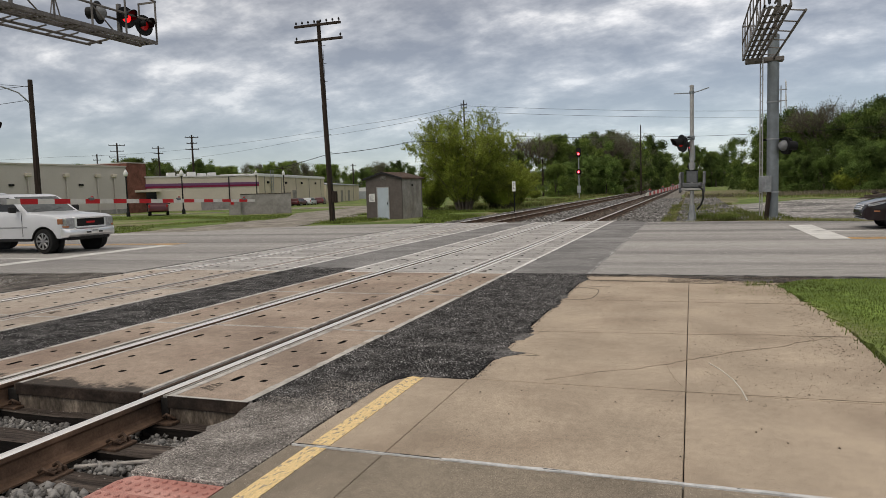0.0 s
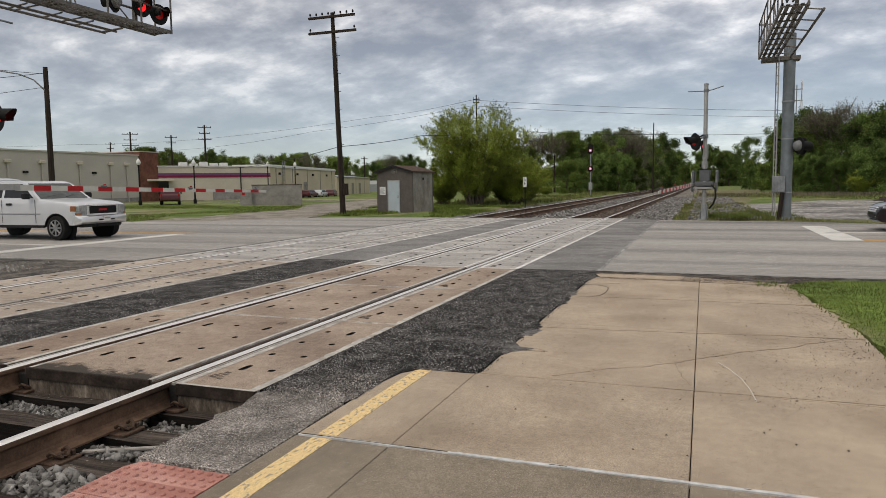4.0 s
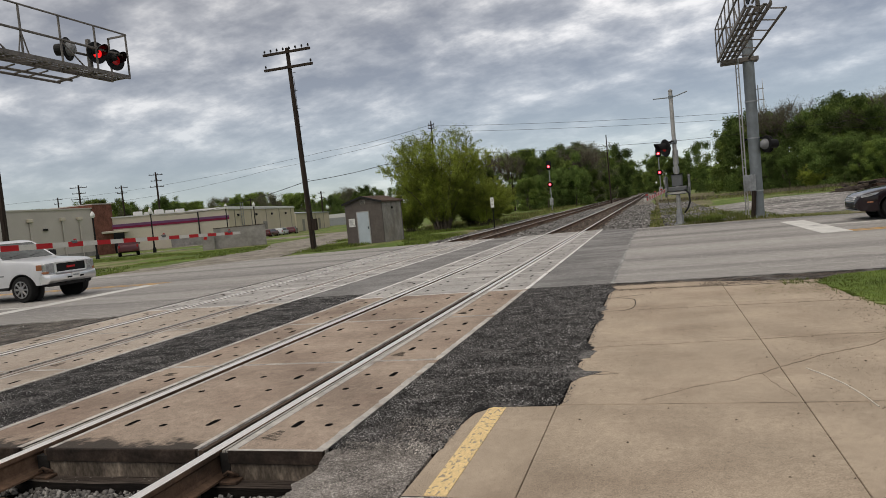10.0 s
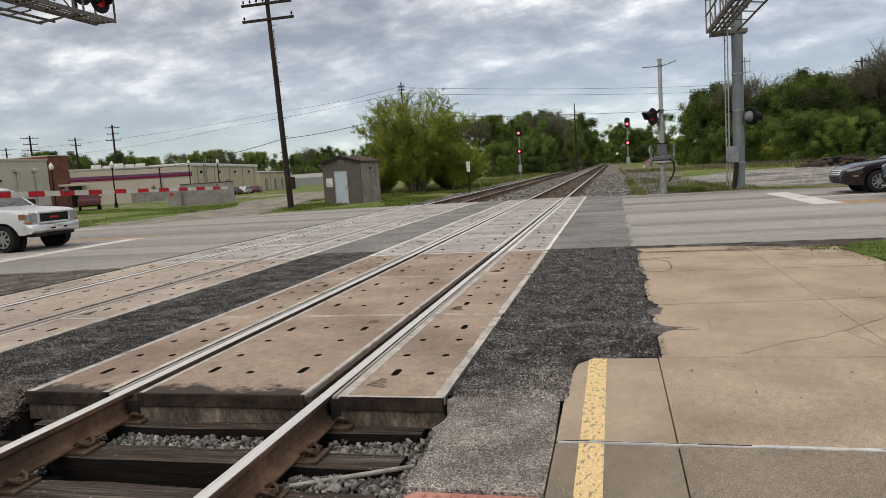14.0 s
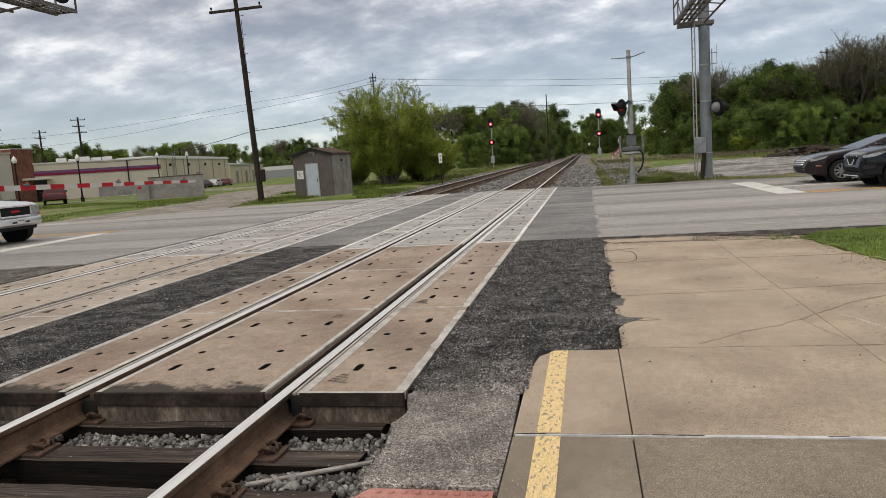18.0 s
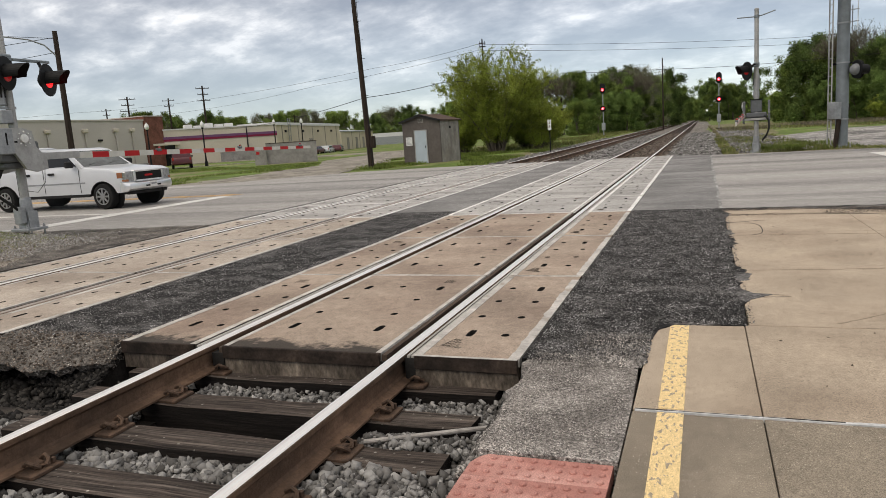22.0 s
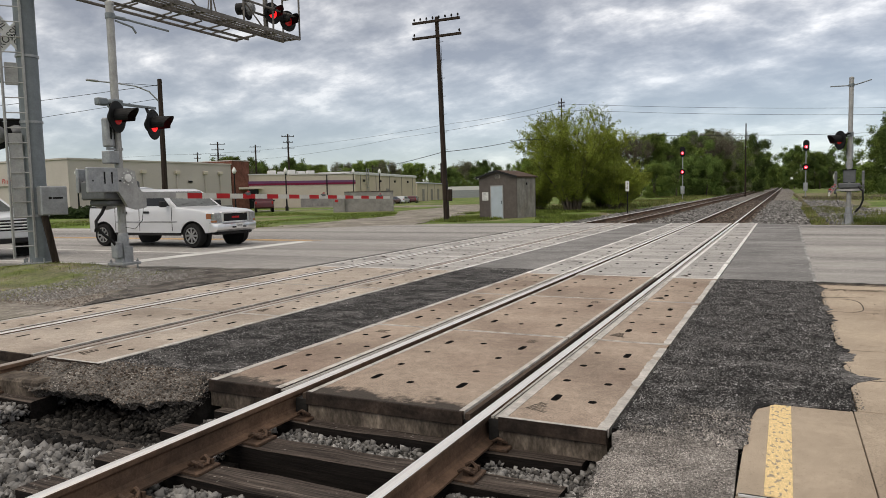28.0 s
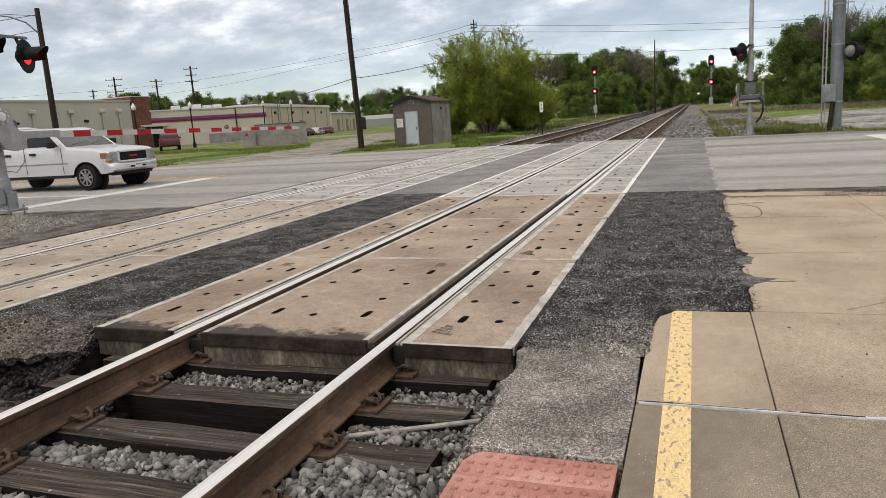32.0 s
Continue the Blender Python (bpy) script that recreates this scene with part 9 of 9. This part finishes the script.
# left of the track, beyond the spring tree
for az, d, s, kind in ((-14.0, 118, 0.8, oak), (-11.6, 118, 0.95, ash), (-12.6, 135, 1.05, ash), (-9.0, 126, 0.78, oak), (-8.0, 118, 0.62, elm), (-6.3, 140, 1.12, ash2), (-5.9, 128, 0.98, ash), (-5.0, 150, 1.08, elm), (-4.4, 165, 1.05, oak), (-3.6, 185, 1.05, elm),
                       (-2.9, 205, 1.0, oak), (-2.3, 230, 1.0, oak), (-2.0, 260, 0.88, elm), (-1.6, 300, 0.72, oak), (-15.5, 150, 0.9, oak), (-17.5, 150, 0.8, elm), (-19.5, 160, 0.8, oak), (-10.4, 104, 0.5, oak), (-12.0, 96, 0.45, shrub),
                       (-8.6, 110, 0.55, elm), (-6.4, 118, 0.6, elm), (-5.4, 128, 0.6, oak), (-1.1, 380, 0.6, elm), (-0.3, 500, 0.45, oak)):
    put(kind, az, d, s)
# right of the track and closing the view
lime = tree(pose(*polar(20.9, 96, -0.35, FAR)), 85, 10.2, 60000, "leaf_lime", 0.115, 0.5, label="light lime-green tree in fresh leaf", group="distant trees", wide=4.6, low=0.5, mass=80)
for az, d, s, kind in ((0.2, 300, 1.32, oak), (0.85, 262, 1.28, elm), (1.35, 250, 1.12, oak), (1.75, 250, 1.05, elm), (2.1, 260, 0.80, oak), (2.7, 250, 0.62, ash2), (3.3, 230, 0.55, oak), (4.0, 190, 0.55, elm), (4.6, 160, 0.58, oak),
                       (-0.55, 450, 1.15, elm), (-0.95, 430, 1.0, oak), (-1.3, 420, 0.95, oak), (-0.1, 380, 1.0, oak), (3.0, 300, 0.8, oak), (2.2, 320, 0.9, oak),
                       (5.2, 128, 0.86, elm), (6.0, 112, 0.94, oak), (6.9, 108, 1.0, elm), (7.7, 106, 0.92, oak), (8.8, 100, 0.98, ash), (9.0, 108, 0.82, elm), (10.3, 104, 0.66, oak), (11.3, 98, 0.80, elm), (12.3, 93, 0.95, oak), (13.2, 92, 1.0, elm), (14.2, 94, 0.96, oak), (15.2, 98, 0.90, elm), (15.9, 92, 0.92, ash), (16.9, 88, 1.02, ash), (17.7, 88, 1.14, ash), (18.6, 90, 1.05, ash), (17.2, 98, 0.62, elm), (18.0, 100, 0.66, oak), (16.4, 100, 0.66, elm), (17.3, 95, 0.86, ash2), (18.6, 96, 0.84, ash2), (19.6, 100, 0.74, elm),
                       (22.4, 94, 0.92, lime), (23.8, 92, 0.86, oak), (25.5, 92, 0.84, elm), (27.5, 92, 0.84, oak), (30, 90, 0.86, elm), (33, 90, 0.86, oak),
                       (9.0, 92, 0.5, elm), (11.2, 86, 0.52, elm), (13.4, 84, 0.48, elm), (15.8, 84, 0.48, elm), (18.6, 86, 0.45, elm), (20.4, 84, 0.5, oak), (7.6, 96, 0.42, elm), (22.6, 84, 0.5, oak), (6.6, 104, 0.42, oak), (10.4, 83, 0.7, shrub), (12.4, 84, 0.5, elm), (14.6, 83, 0.42, oak)):
    put(kind, az, d, s)
# behind the buildings
for k in range(30):
    az = -46 + k * 0.82
    if abs(az + 17.5) < 2:
        continue
    put((oak, elm, oak, ash2)[k % 4], az + rt.uniform(-0.3, 0.3), rt.uniform(215, 265), rt.uniform(0.78, 1.05) * (1.22 if az < -31 else 1.0), (2.49, -3.97))
woods = Shape()
for k in range(64):
    az = -75 + 2.3 * k
    if abs(az) < 2.6:
        continue
    x, y, _ = polar(az, 520 + 30 * math.sin(k * 1.7), 0)
    h = 13 + 4 * math.sin(k * 2.3) + 2 * math.sin(k * 5.1)
    woods.at(pose(x, y, -1, 0, 0, -az)).lathe([(16, 0), (15, h * 0.55), (10, h * 0.85), (4, h)], 9)
woods.at()
tagged(part("far_woods", woods, M["far_green"]), "far woods along the horizon", "trees", kind="stuff")

# ---- grass and weeds ----


def blades(name, n, place, height, width, material, label, seed):
    rng = np.random.default_rng(seed)
    xy = place(rng, n)
    n = len(xy)
    z = np.maximum(ground_height(xy[:, 0], xy[:, 1]), FIELD - 0.02)
    z = np.where((xy[:, 0] > 5.1) & (xy[:, 1] < 7.15), np.maximum(z, 0.014), z)
    lean = rng.normal(0, 0.35, (n, 2))
    h = rng.uniform(0.5, 1.3, n) * height
    a = rng.uniform(0, 6.28, n)
    w = width * rng.uniform(0.6, 1.3, n)
    c = np.column_stack([xy, z - 0.01])
    off = np.column_stack([np.cos(a) * w, np.sin(a) * w, np.zeros(n)])
    tip = c + np.column_stack([lean[:, 0] * h, lean[:, 1] * h, h])
    v = np.stack([c - off, c + off, tip], 1).reshape(-1, 3)
    f = np.arange(3 * n).reshape(-1, 3)
    tagged(new(name, numpy_mesh(name, v, f, material)), label, "grass", kind="stuff")


def area(x0, x1, y0, y1, clump=0.0):
    def place(rng, n):
        xy = np.column_stack([rng.uniform(x0, x1, n), rng.uniform(y0, y1, n)])
        # the driveway stays bare
        xl = np.interp(xy[:, 1], [20, 28, 36, 44.5, 60], [-19, -18.4, -20.5, -25, -27])
        xr = np.interp(xy[:, 1], [20, 25, 44.6, 58], [-12.2, -12.7, -18.2, -20.5])
        on = (xy[:, 0] > xl + rng.normal(0, 0.35, n)) & (xy[:, 0] < xr + rng.normal(0, 0.35, n)) & (xy[:, 1] > 19)
        xy = xy[~on]
        if clump:
            keep = np.array([noise.noise(Vector((p[0] * clump, p[1] * clump, 3.3))) for p in xy]) > 0.02
            xy = xy[keep]
        return xy
    return place


def lawn_place(rng, n):
    xy = np.column_stack([5.1 + 9.4 * rng.power(0.6, n), rng.uniform(0.5, 7.1, n)])
    edge = np.interp(xy[:, 1], [0, 2.4, 3.27, 3.80, 4.46, 5.0, 5.6, 6.22, 6.6, 6.82, 6.98, 7.1], [5.86, 5.84, 5.81, 5.76, 5.70, 5.66, 5.60, 5.52, 5.72, 5.95, 6.4, 8.0])
    return xy[xy[:, 0] > edge + rng.normal(0, 0.06, len(xy))]


def thinning(x0, x1, bare, y0, y1):
    """Grass that thins out from x0 and stops at bare."""
    def place(rng, n):
        xy = np.column_stack([rng.uniform(x0, x1, n), rng.uniform(y0, y1, n)])
        patch = np.array([noise.noise(Vector((p[0] * 0.9, p[1] * 0.9, 7.7))) for p in xy])
        keep = (bare - xy[:, 0]) / (bare - x0) * 2.2 + 1.1 * patch - 0.25 * np.maximum(0, xy[:, 1] - 3.6)
        return xy[keep > rng.uniform(0, 1, n)]
    return place


blades("lawn", 90000, lawn_place, 0.030, 0.006, M["blade"], "short green lawn beside the concrete walk", 51)
blades("verge_grass", 70000, thinning(-14.5, -7.6, -7.9, 0.6, 5.6), 0.055, 0.011, M["blade_fresh"], "short fresh grass round the signal masts", 52)
blades("verge_grass", 12000, area(-18.5, -14.0, 1.0, 5.6), 0.09, 0.012, M["blade_fresh"], "unmown grass along the road edge", 66)
blades("verge_grass", 2500, area(-13.4, -8.0, 3.6, 6.4, 1.3), 0.09, 0.008, M["blade_dry"], "dry weeds round the signal masts", 53)
blades("verge_grass", 26000, area(-17.5, -6.5, 26.5, 44, 0.22), 0.14, 0.018, M["blade"], "rough grass round the shed", 54)
blades("verge_grass", 9000, area(3.6, 7.6, 23.5, 29, 0.9), 0.13, 0.014, M["blade_dry"], "tall weeds round the far gate mast", 55)
blades("verge_grass", 3500, area(4.6, 6.2, 24.3, 26.4, 1.2), 0.22, 0.012, M["blade"], "green weeds beside the far gate mast", 60)
blades("verge_grass", 9000, area(6, 24, 22.6, 25, 0.7), 0.10, 0.014, M["blade_dry"], "sparse dry weeds along the far road edge", 61)
blades("verge_grass", 9000, area(3.3, 6.8, 24.2, 46, 0.55), 0.17, 0.016, M["blade_dry"], "patchy dry weeds on the gravel slope", 62)
blades("verge_grass", 5000, area(3.9, 8.0, 24.0, 32, 0.8), 0.16, 0.013, M["blade"], "green weed tufts on the verge", 63)
blades("verge_grass", 30000, area(-42, -16, 21, 44, 0.18), 0.10, 0.022, M["blade"], "green verge across the road", 56)
blades("verge_grass", 16000, area(-16, -6.8, 44, 110, 0.12), 0.25, 0.03, M["blade_dry"], "rough grass beside the far tracks", 57)
blades("verge_grass", 9000, area(4, 40, 66, 80, 0.12), 0.32, 0.035, M["blade_brown"], "tall dead brown weeds before the far trees", 65)
blades("verge_grass", 24000, area(4, 40, 50, 95, 0.1), 0.16, 0.03, M["blade_dry"], "tall rough grass before the far trees", 58)
blades("verge_grass", 420, area(4.7, 5.9, 6.1, 6.6, 3.0), 0.035, 0.006, M["blade"], "small weeds in the walk edge", 59)


def hedge(x0, x1, y, h):
    rng = np.random.default_rng(77)
    n = 9000
    c = np.column_stack([rng.uniform(x0, x1, n), y + rng.normal(0, 0.4, n), FIELD + h * rng.uniform(0, 1, n) ** 0.7])
    c[:, 2] *= 0.8 + 0.2 * np.sin(c[:, 0] * 1.3)
    tips = [(Vector(p), None) for p in c[::3]]
    t = thing("hedge", pose(0, 0, 0), "dark clipped hedge before the store", "hedge")
    ob = new("foliage", leaf_mesh("foliage", tips, n, 0.14, 0.12, M["hedge"], 78))
    ob.parent = t


hedge(-56, -44, 34.5, 1.0)


def motions():
    """The traffic waits and the barriers are down for the whole clip: nothing but the camera moves."""


motions()
